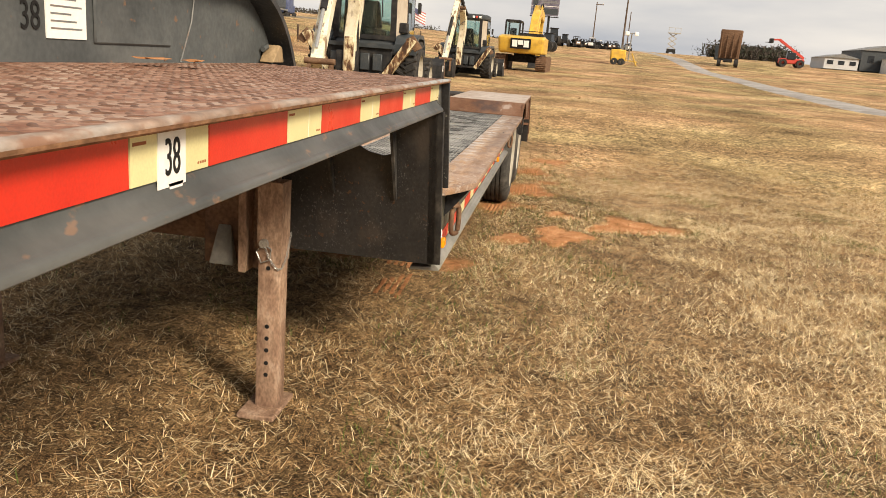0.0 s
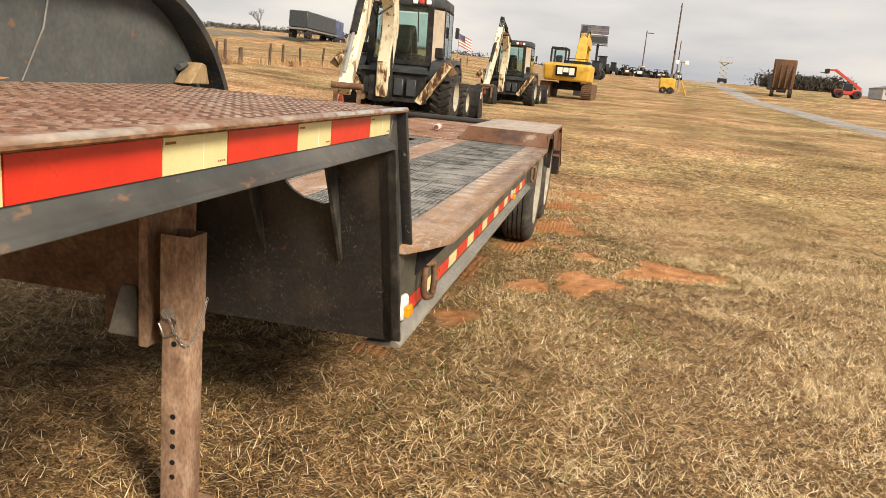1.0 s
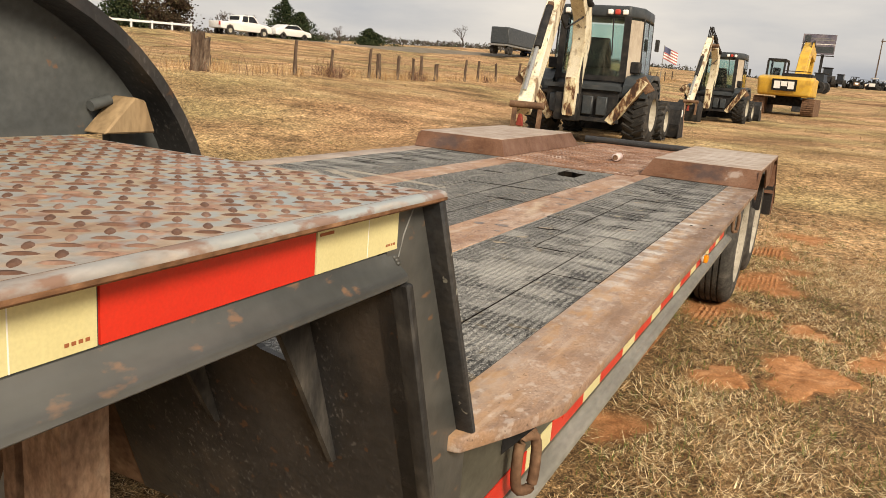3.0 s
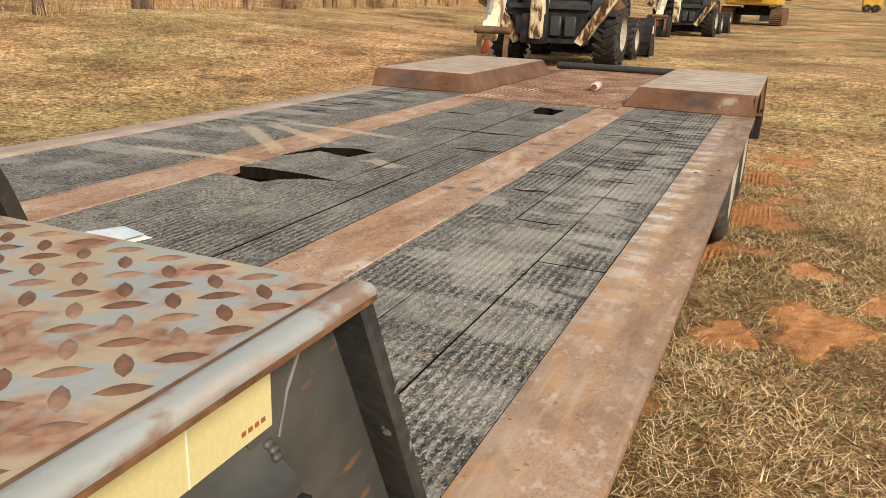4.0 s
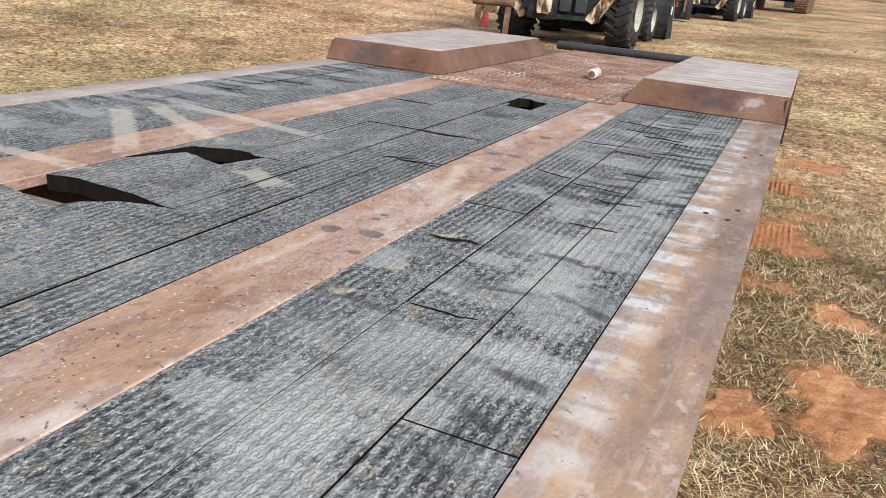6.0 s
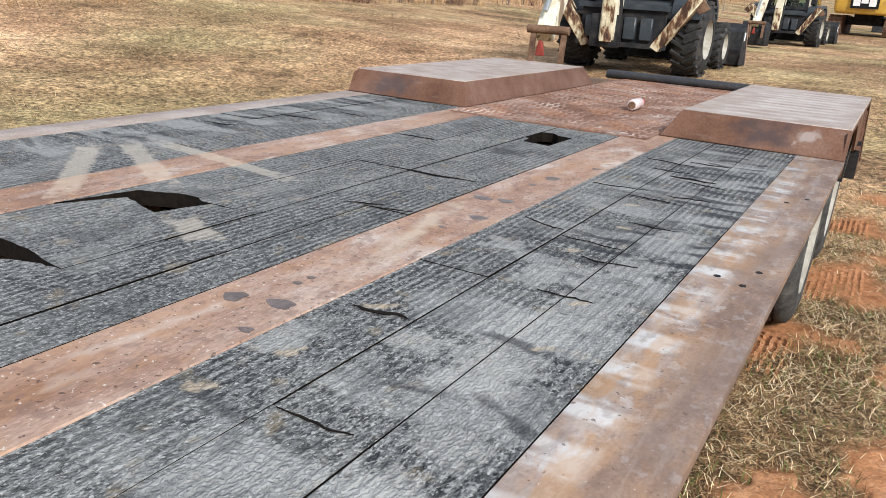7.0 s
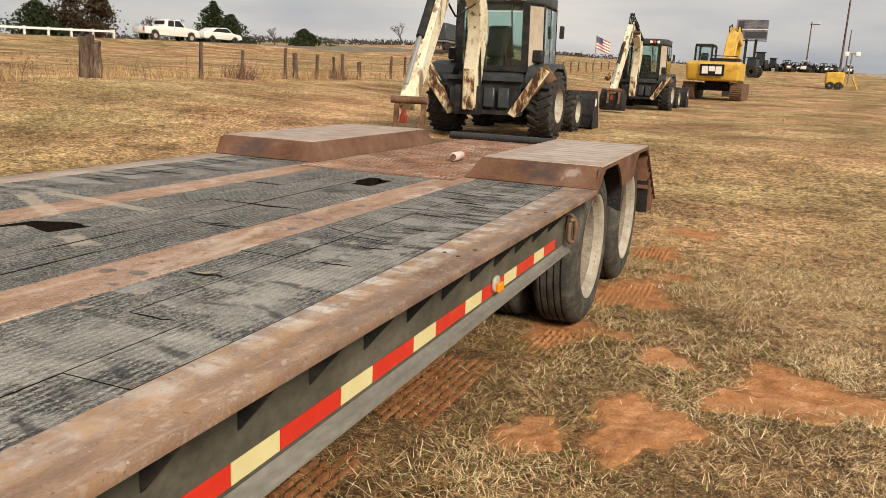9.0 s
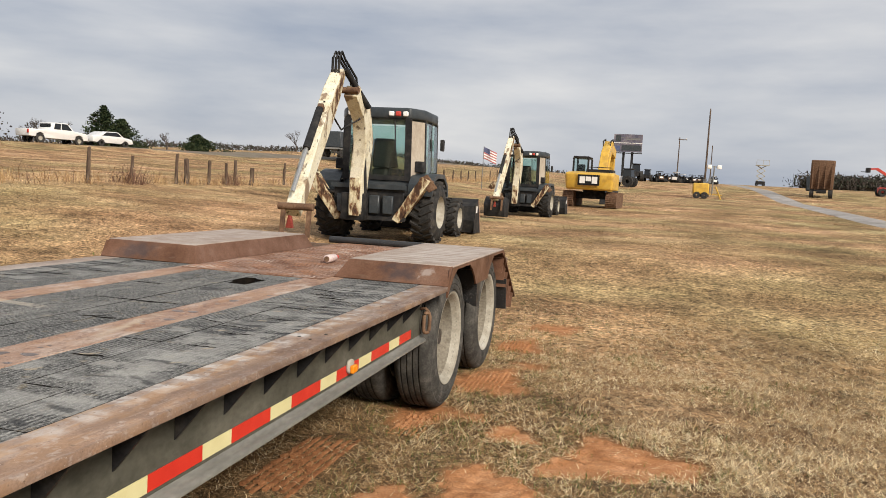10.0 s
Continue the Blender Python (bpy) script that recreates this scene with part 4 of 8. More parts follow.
for i, (x, y, ln, tn, w) in enumerate(((-0.967, 6.62, 0.20, -6, 0.012), (-0.921, 6.46, 0.14, 8, 0.008), (-0.985, 6.05, 0.18, 4, 0.007), (-0.854, 5.97, 0.15, -8, 0.006), (-0.757, 5.66, 0.14, 5, 0.006), (-0.999, 4.72, 0.115, 2, 0.012), (-0.757, 5.28, 0.13, -5, 0.006),
                                       (-1.531, 5.755, 0.34, 1, 0.014), (-0.821, 6.365, 0.16, -1, 0.022), (-2.554, 6.3, 0.2, 6, 0.010), (-2.432, 6.55, 0.18, -5, 0.008), (-2.635, 5.9, 0.16, 8, 0.008), (-0.757, 6.05, 0.12, 6, 0.008), (-0.757, 6.3, 0.13, -4, 0.008),
                                       (-0.845, 5.42, 0.16, 4, 0.005), (-1.003, 5.5, 0.14, -8, 0.006), (-0.835, 6.7, 0.15, 5, 0.008), (-0.757, 5.02, 0.12, 3, 0.005), (-1.928, 6.3, 0.16, 5, 0.008), (-1.387, 5.3, 0.14, 3, 0.005), (-0.854, 4.36, 0.13, 3, 0.005), (-1.464, 5.30, 0.10, 3, 0.008))):
    split(x, y, ln, tn, 300 + i, w)

# reflective tape, marker lamps and rings on the low side beam
def tape_run(x, z0, z1, marks, first):
    red = first
    for a, b in zip(marks, marks[1:]):
        tp("reflector_tape", box(bm_new(), x - 0.001, x + 0.0015, a + 0.0015, b - 0.0015, z0, z1), "red_tape" if red else "white_tape", None,
           "red reflective tape" if red else "yellowed white reflective tape")
        red = not red


# red 0.279 and white 0.178 in turn, set so that a red piece ends at 4.672
edge = 4.683 - 4 * 0.457
marks = []
while edge < 6.95:
    marks += [edge - 0.279, edge]
    edge += 0.457
tape_run(-0.5335, 0.600, 0.652, [2.872] + [m for m in marks if m > 2.9] + [marks[-1] + 0.178, marks[-1] + 0.400], False)


def marker_lamp(y, z, size=1.0, housing="white_tag", look_="white plastic oval marker lamp housing"):
    outline = [(y + 0.047 * size * math.copysign(abs(math.cos(a)) ** 0.7, math.cos(a)), z + 0.004 + 0.043 * size * math.copysign(abs(math.sin(a)) ** 0.8, math.sin(a))) for a in (2 * math.pi * k / 20 for k in range(20))]
    lamp = tp("marker_lamp", soften(prism(bm_new(), outline, "x", -0.533, -0.516), 0.006, 2), housing, None, look_, 50)
    lens = soften(box(bm_new(), -0.518, -0.498, y - 0.022, y + 0.034, z - 0.028, z + 0.012), 0.006, 2)
    lens = part("lens", lens, M["amber"], lamp, "ribbed amber lens", 50, TX)
    for k in range(4):
        part("lens_rib", box(bm_new(), -0.4985, -0.4965, y - 0.014 + 0.012 * k, y - 0.009 + 0.012 * k, z - 0.022, z + 0.006), M["amber"], lens, "", 0, TX)
    part("screw", spin(bm_new(), [(0, 0), (0, 0.004), (0.002, 0.003), (0.003, 0)], "x", (-0.5165, y - 0.032, z + 0.006), 10, False), M["chrome"], lamp, "", 0, TX)


marker_lamp(2.968, 0.648)
marker_lamp(5.92, 0.640, 0.78, "rim", "dusty white marker lamp housing")


def tie_ring(y, z, lean=0.0):
    bm = bm_new()
    pts = []
    for k in range(25):
        a = 2 * math.pi * k / 24
        u, v = math.copysign(abs(math.cos(a)) ** 0.5, math.cos(a)), math.copysign(abs(math.sin(a)) ** 0.75, math.sin(a))
        pts.append((-0.487 + 0.014 * u, y + 0.017 * u, z + 0.062 * v))
    tube(bm, pts, 0.0115, 10, cap=False)
    ring = tp("tie_ring", bm, "rust_iron", None, "rusty steel lashing ring", 60)
    part("ring_bracket", tube(bm_new(), [(-0.534, y + 0.004, z + 0.085), (-0.50, y + 0.006, z + 0.088), (-0.480, y + 0.008, z + 0.066)], 0.010, 8), M["rust_iron"], ring, "", 60, TX)


tie_ring(3.17, 0.70)
tie_ring(7.085, 0.672)

# ---- gooseneck end ----
SH = (TX[0] - 0.013, TX[1] + 0.250, TX[2] - 0.006)
NY0 = -0.3
tp("neck_plate", box(bm_new(), -2.93, -0.5235, NY0, 2.945, NECK - 0.014, NECK), "tread", None, "rusty diamond tread plate")
# raised tread lugs on the near side of the neck
bm = bm_new()
half = 0.01915
lug_ring = [(1, 0), (0.55, 0.75), (0, 1), (-0.55, 0.75), (-1, 0), (-0.55, -0.75), (0, -1), (0.55, -0.75)]
for i in range(-40, 260):
    for j in range(-40, 260):
        cy, cx = 2.870 - half * (i + j), -0.561 - half * (i - j)
        if not (-0.5 < cy < 2.938 and -1.23 < cx < -0.53):
            continue
        a, b = 0.0158, 0.0056
        c, s = math.cos(radians(45)), math.sin(radians(45)) * (1 if (i + j) % 2 else -1)
        ring = [(cx + u * a * c - v * b * s, cy + u * a * s + v * b * c) for u, v in lug_ring]
        lo = [bm.verts.new((p[0], p[1], NECK - 0.0006)) for p in ring]
        hi = [bm.verts.new((cx + (p[0] - cx) * 0.55, cy + (p[1] - cy) * 0.55, NECK + 0.0017)) for p in ring]
        bm.faces.new(hi)
        for k in range(8):
            bm.faces.new((lo[k], lo[(k + 1) % 8], hi[(k + 1) % 8], hi[k]))
tagged(tp("tread_pattern", bm, "lug", None, "raised rusty tread lugs", 80), "", "", "", "stuff")
lip = [(-0.5135 + 0.0110 * math.copysign(abs(math.cos(a)) ** 0.75, math.cos(a)), NECK - 0.0035 + 0.0068 * math.copysign(abs(math.sin(a)) ** 0.8, math.sin(a))) for a in (2 * math.pi * k / 18 for k in range(18))]
tp("edge_bar", prism(bm_new(), lip, "y", NY0, 2.948), "edge_bar", None, "worn rolled steel edge lip", 60)
tp("seam", box(bm_new(), -0.5262, -0.5215, NY0, 2.945, NECK - 0.001, NECK + 0.0008), "rust_iron", None, "dark rusty seam")
tp("lip_rust", prism(bm_new(), [(-0.5045, NECK - 0.0045), (-0.5016, NECK - 0.0042), (-0.5022, NECK - 0.0082), (-0.5065, NECK - 0.0112), (-0.513, NECK - 0.0108)], "y", NY0, 2.948), "lip_rust", None, "orange-brown rust along the lip")
tp("neck_web", box(bm_new(), -0.548, -0.535, NY0, 2.83, 1.19, NECK - 0.006), "grey_paint", None, "grey painted neck side channel")
tp("neck_flange", soften(prism(bm_new(), [(-0.5355, 1.230), (-0.532, 1.2205), (-0.526, 1.2135), (-0.518, 1.207), (-0.5110, 1.2005), (-0.5095, 1.192), (-0.60, 1.188), (-0.60, 1.198), (-0.5355, 1.198)], "y", NY0, 2.872), 0.0015), "neck_grey", None, "dusty grey lower flange with a rusted edge", 40)
nm = [2.787, 2.609, 2.331, 2.150, 1.870, 1.690, 1.412, 1.234, 0.955, 0.777, 0.498, 0.32, 0.041, -0.137, -0.416]
nm = [v + 0.087 for v in nm]
tape_run(-0.5335, 1.2320, 1.2830, nm[::-1], True)
for a, b in zip(nm[::2], nm[1::2]):
    for k in range(4):          # print on the tape, too small to read
        tp("tape_print", box(bm_new(), -0.5322, -0.5316, a - 0.030 + 0.006 * k, a - 0.0262 + 0.006 * k, 1.2385, 1.2415), "print_red")
    tp("tape_print", box(bm_new(), -0.5322, -0.5316, b + 0.006, b + 0.032, 1.2735, 1.2770), "print_red")
    tp("tape_joint", box(bm_new(), -0.5322, -0.5316, a - 0.0735, a - 0.0725, 1.2320, 1.2830), "white_tag")
tag = tp("lot_sticker", box(bm_new(), -0.5325, -0.5308, 0.918, 0.980, 1.2220, 1.2830), "white_tag", None, "torn white lot sticker")
part("sticker_tail", prism(bm_new(), [(0.940, 1.2255), (0.974, 1.2255), (0.970, 1.209), (0.959, 1.217), (0.948, 1.212)], "x", -0.5325, -0.5308), M["white_tag"], tag, "", 0, SH)
text_part("38", 0.058, rel(-0.5304, 0.949, 1.253), (90, 0, 90), "black", tag, name="lot_number", sx=0.62)


def slab(bm, pts, lean_at, t):
    """A plate that leans back: outline in x and z, the near face at lean_at(z)."""
    lo, hi = [bm.verts.new((x, lean_at(z), z)) for x, z in pts], [bm.verts.new((x, lean_at(z) + t, z)) for x, z in pts]
    bm.faces.new(lo)
    bm.faces.new(hi)
    k = len(pts)
    for i in range(k):
        bm.faces.new((lo[i], lo[(i + 1) % k], hi[(i + 1) % k], hi[i]))
    return bm


def lean(z):
    return 2.86 + (1.19 - z) * 0.35


tp("bulkhead", slab(bm_new(), [(-0.53, 0.575), (-0.53, 1.19), (-0.694, 1.19), (-0.694, 1.020), (-0.725, 1.010), (-0.785, 1.022), (-0.818, 1.042), (-0.838, 1.066), (-0.830, 1.095), (-0.836, 1.19), (-1.20, 1.19), (-1.20, 0.575)], lean, 0.014), "dark_steel", None, "dark scuffed steel step bulkhead")
tp("bulkhead_plate", slab(bm_new(), [(-1.2, 0.575), (-1.2, 1.19), (-2.92, 1.19), (-2.92, 0.575)], lambda z: lean(z) + 0.004, 0.014), "rust_iron")
for x in (-0.682, -0.925):
    bm = bm_new()
    prism(bm, [(lean(1.18) + 0.0, 1.18), (lean(1.18) - 0.085, 1.18), (lean(0.86) - 0.004, 0.84), (lean(0.84), 0.84)], "x", x - 0.005, x + 0.005)
    tp("stiffener", bm, "worn_dark", None, "scuffed tapering stiffener")
tp("side_post", prism(bm_new(), [(2.865, 1.19), (2.83, 1.286), (2.96, 1.286), (3.165, 0.845), (3.165, 0.575), (3.076, 0.575)], "x", -0.549, -0.5335), "neck_grey", None, "grey step side plate")
for name, dy, x1, mt in (("rear_flange", 0.135, -0.5035, "flange_edge"), ("front_flange", 0.0, -0.505, "worn_dark")):
    z0 = 0.86 if dy else 0.575
    z1 = 1.2975 if dy else 1.19
    bm = bm_new()
    off = (lambda z: 2.929 + (1.298 - z) * 0.46) if dy else lean
    hexa(bm, [(-0.56, off(z0), z0), (x1, off(z0), z0), (x1, off(z0) + 0.016, z0), (-0.56, off(z0) + 0.016, z0),
              (-0.56, off(z1), z1), (x1, off(z1), z1), (x1, off(z1) + 0.016, z1), (-0.56, off(z1) + 0.016, z1)])
    tp(name, soften(bm, 0.003), mt, None, "chipped dark steel flange with orange rust", 40)
tp("weld_bead", tube(bm_new(), [(-0.5335, 2.881, 1.219), (-0.5330, 2.890, 1.247), (-0.5330, 2.913, 1.281)], 0.0011, 6), "light_grey")
for k in range(3):
    tp("weld_lump", spin(bm_new(), [(-0.005, 0), (-0.003, 0.003), (0.003, 0.0026), (0.005, 0)], "y", (-0.532 + 0.0032 * k, 2.868 + 0.001 * (k % 2), 1.2215 - 0.0035 * k), 8, False), "neck_grey", None, "", 60)
# lower frame of the neck
for x in (-1.23, -2.22):
    tp("neck_beam", box(bm_new(), x - 0.03, x + 0.03, NY0, 2.80, 1.12, 1.286), "under_steel")
    tp("beam_flange", box(bm_new(), x - 0.09, x + 0.09, NY0, 2.80, 1.105, 1.122), "under_steel")
for y in (-0.25, 0.5, 1.3, 2.0):
    tp("neck_cross_member", box(bm_new(), -2.9, -0.60, y, y + 0.05, 1.19, 1.286), "under_steel")
tp("air_line", tube(bm_new(), [(-1.1, NY0, 1.12), (-1.12, 1.2, 1.10), (-1.05, 2.0, 1.13), (-1.1, 2.7, 1.08)], 0.008, 8), "black")

# arched gooseneck beam above the neck
def arch(r_off=0.0):
    pts = [(NY0, 1.579 + r_off)]
    for k in range(17):
        a = radians(90 - 90 * k / 16)
        pts.append((2.682 + (0.540 + r_off) * math.cos(a), 1.039 + (0.540 + r_off) * math.sin(a)))
    return pts


for wx0, wx1, fx0, fx1 in ((-1.255, -1.235, -1.30, -1.150), (-2.215, -2.195, -2.30, -2.15)):
    tp("gooseneck_web", prism(bm_new(), [(NY0, NECK)] + arch(-0.004) + [(3.218, 0.90), (3.03, 0.90), (3.03, NECK)], "x", wx0, wx1), "grey_paint", None, "weathered grey gooseneck web")
    bm = bm_new()
    prism(bm, arch(0.0) + [(3.222, 0.90), (3.200, 0.90)] + arch(-0.022)[::-1], "x", fx0, fx1)
    tp("gooseneck_flange", bm, "dark_steel", None, "dark rust-edged curved flange", 30)
nw = -1.2335
part("access_panel", soften(box(bm_new(), nw - 0.002, nw + 0.006, 1.925, 2.30, 1.345, 1.52), 0.004), M["grey_paint"], trailer, "riveted grey access panel", 40, SH)
notice = part("paper_notice", box(bm_new(), nw - 0.001, nw + 0.002, 1.749, 1.895, 1.352, 1.52), M["white_tag"], trailer, "creased white paper notice", 0, SH)
for k in range(9):
    part("text_line", box(bm_new(), nw + 0.002, nw + 0.0026, 1.764, 1.878 - 0.02 * (k % 3), 1.372 + 0.016 * k, 1.376 + 0.016 * k), M["light_grey"], notice, "", 0, SH)
text_part("38", 0.085, rel(nw + 0.001, 1.698, 1.395), (90, 0, 90), "black", trailer, name="painted_number", sx=0.8)
tp("weld_streak", tube(bm_new(), [(nw + 0.002, 2.36, 1.302), (nw + 0.002, 2.43, 1.42), (nw + 0.002, 2.47, 1.58)], 0.0022, 6), "light_grey")
for k in range(7):
    tp("paint_scratch", box(bm_new(), nw, nw + 0.0015, 1.96 + 0.045 * k, 1.972 + 0.045 * k + 0.02 * (k % 2), 1.40 + 0.012 * ((k * 5) % 4), 1.43 + 0.012 * ((k * 3) % 4)), "light_grey")

# wedge block on the neck
blk = thing("wheel_chock", (-1.19, 2.80, NECK + 0.012), "pale sawn timber wedge chock on the neck", "chock")
part("wedge", soften(prism(bm_new(), [(-0.085, 0), (0.03, 0), (0.008, 0.058), (-0.018, 0.064)], "x", -0.03, 0.025), 0.003), M["block_wood"], blk, "", 40)
part("peg", tube(bm_new(), [(-0.02, -0.075, 0.045), (-0.02, -0.035, 0.056)], 0.010, 10), M["grey_paint"], blk, "", 40)

# landing legs
def landing_leg(x):
    """A square drop leg with holes, pin, chain and foot, on a bracket of the neck beam."""
    s = 1 if x > C else -1
    leg = tp("landing_leg", soften(box(bm_new(), x - 0.043, x + 0.043, 2.69, 2.776, 0.02, 0.60), 0.005, 2), "leg_steel", None, "rusty square drop leg with pin holes", 40)
    bm = bm_new()
    square = ((-1, -1), (1, -1), (1, 1), (-1, 1))
    rings = [[bm.verts.new((x + h * u, 2.733 + h * v, z)) for u, v in square] for h, z in ((0.046, 0.60), (0.046, 0.90), (0.0425, 0.90), (0.0425, 0.60))]
    for a, b in zip(rings, rings[1:] + rings[:1]):
        for k in range(4):
            bm.faces.new((a[k], a[(k + 1) % 4], b[(k + 1) % 4], b[k]))
    part("leg_sleeve", bm, M["leg_steel"], leg, "", 0, SH)
    part("foot_plate", soften(box(bm_new(), x - 0.085, x + 0.06, 2.61, 2.84, 0.0, 0.022), 0.004), M["leg_steel"], leg, "bent steel foot plate", 40, SH)
    for z in (0.578, 0.350, 0.302, 0.254, 0.202, 0.154):
        part("pin_hole", spin(bm_new(), [(0, 0), (0, 0.0085), (0.003, 0.0085), (0.003, 0)], "y", (x - 0.002, 2.6885, z), 14, False), M["black"], leg, "", 0, SH)
    part("leg_bracket", soften(prism(bm_new(), [(x - 0.128, 2.705), (x - 0.098, 2.705), (x - 0.098, 2.782), (x + 0.004, 2.782), (x + 0.004, 2.794), (x - 0.108, 2.794), (x - 0.108, 2.715), (x - 0.128, 2.715)], "z", 0.545, 0.98), 0.003), M["leg_steel"], leg, "", 40, SH)
    part("bracket_plate", soften(box(bm_new(), x - 0.30, x - 0.10, 2.796, 2.81, 0.545, 1.19), 0.003), M["rust_iron"], leg, "", 0, SH)
    bm = hexa(bm_new(), [(x - 0.265, 2.755, 0.55), (x - 0.165, 2.755, 0.55), (x - 0.165, 2.795, 0.55), (x - 0.265, 2.795, 0.55), (x - 0.240, 2.788, 0.70), (x - 0.190, 2.788, 0.70), (x - 0.190, 2.795, 0.70), (x - 0.240, 2.795, 0.70)])
    part("bracket_rib", soften(bm, 0.004), M["flange_dust"], leg, "", 40, SH)
    pts = [(x - 0.02, 2.683, 0.672), (x + 0.012, 2.676, 0.655), (x + 0.008, 2.674, 0.615), (x - 0.025, 2.676, 0.60), (x - 0.045, 2.679, 0.64), (x - 0.02, 2.683, 0.672)]
    pin = part("locking_pin", tube(bm_new(), pts, 0.0035, 6, cap=False), M["chrome"], leg, "bright wire ring pin", 60, SH)
    part("pin_head", spin(bm_new(), [(-0.014, 0), (-0.014, 0.016), (0.004, 0.018), (0.006, 0)], "y", (x - 0.018, 2.686, 0.672), 14, False), M["chrome"], pin, "", 40, SH)
    bm = bm_new()
    hang = [Vector(p) for p in ((x - 0.012, 2.672, 0.668), (x + 0.002, 2.678, 0.625), (x + 0.018, 2.683, 0.595), (x + 0.036, 2.683, 0.580), (x + 0.051, 2.690, 0.584), (x + 0.053, 2.725, 0.615), (x + 0.052, 2.762, 0.665), (x + 0.050, 2.783, 0.70))]
    run = [0.0]
    for a, b in zip(hang, hang[1:]):
        run.append(run[-1] + (b - a).length)
    links = int(run[-1] / 0.0105)
    for k in range(links):
        g_ = run[-1] * (k + 0.5) / links
        j = max(i for i in range(len(hang) - 1) if run[i] <= g_)
        p = hang[j].lerp(hang[j + 1], (g_ - run[j]) / (run[j + 1] - run[j]))
        d = (hang[j + 1] - hang[j]).normalized()
        n_ = d.cross(Vector((0.3, 1, 0.2))).normalized()
        n_ = (n_ if k % 2 else d.cross(n_)) * 0.0036
        d = d * 0.0076
        tube(bm, [p - d, p - d * 0.4 + n_, p + d * 0.4 + n_, p + d, p + d * 0.4 - n_, p - d * 0.4 - n_, p - d], 0.0013, 5, cap=False)
    part("chain", bm, M["chrome"], leg, "fine rusted chain", 60, SH)


SH = (TX[0] + 0.029, TX[1] + 0.165, TX[2])
landing_leg(-1.057)
landing_leg(-2.26)

SH = TX
# ---- wheels, fenders and tail ----
def wheel(x, y, inner):
    """A road wheel: x is the outer face of the tyre."""
    s = 1 if x > C else -1
    R, W, zc = 0.485, 0.27, 0.478
    prof = [(-0.03, 0.292), (-0.006, 0.312), (-0.003, 0.325), (-0.006, 0.332), (0.0, 0.338), (0.002, 0.36), (-0.001, 0.372), (0.003, 0.378), (0.002, 0.40), (-0.004, 0.412), (-0.001, 0.418), (-0.010, 0.440), (-0.014, 0.444), (-0.013, 0.452), (-0.030, 0.475), (-0.045, R - 0.004), (-0.052, R)]
    for a in (0.082, 0.122, 0.162, 0.202):          # grooves of the tread
        prof += [(-a + 0.006, R), (-a + 0.004, R - 0.014), (-a - 0.004, R - 0.014), (-a - 0.006, R)]
    prof += [(-W + 0.052, R), (-W + 0.030, 0.475), (-W + 0.012, 0.445), (-W, 0.40), (-W, 0.33), (-W + 0.02, 0.295)]
    prof = [(a * s, r) for a, r in prof]
    w = part("wheel", spin(bm_new(), prof, "x", (x, y, zc), 64), M["road_tyre"], trailer, "dusty black road tyre", 35, TX)
    rp = [(-0.03, 0.305), (-0.012, 0.318), (-0.002, 0.322), (-0.004, 0.312), (-0.012, 0.300), (-0.035, 0.290), (-0.06, 0.276), (-0.175, 0.266), (-0.185, 0.245), (-0.19, 0.245)]
    dp = [(a * s, r) for a, r in ((-0.187, 0.266), (-0.183, 0.22), (-0.172, 0.19), (-0.176, 0.13), (-0.155, 0.105), (-0.105, 0.098), (-0.095, 0.08), (-0.095, 0.0))]
    rp = [(a * s, r) for a, r in rp]
    part("rim", spin(bm_new(), rp[:7], "x", (x, y, zc), 56, False), M["rim"], w, "dusty pale steel rim", 35, TX)
    part("barrel", spin(bm_new(), rp[6:], "x", (x, y, zc), 48, False), M["barrel"], w, "dusty rim barrel with recess shade in its colour", 35, TX)
    part("wheel_disc", spin(bm_new(), dp, "x", (x, y, zc), 40, False), M["wheel_disc"], w, "dusty wheel disc with deeper recess shade in its colour", 35, TX)
    if not inner:
        for k in range(10):
            a = 2 * math.pi * k / 10
            part("wheel_nut", spin(bm_new(), [(-0.176 * s, 0.0), (-0.176 * s, 0.016), (-0.142 * s, 0.014), (-0.138 * s, 0.0)], "x", (x, y + 0.145 * math.cos(a), zc + 0.145 * math.sin(a)), 6, False), M["rim"], w, "", 0, TX)


WY = (7.66, 8.90)
for y in WY:
    for x in (-0.475, -0.815):
        wheel(x, y, x < -0.6)
        wheel(2 * C - x, y, x < -0.6)
    tp("axle", tube(bm_new(), [(-2.9, y, 0.478), (-0.55, y, 0.478)], 0.055, 12), "dark_steel")


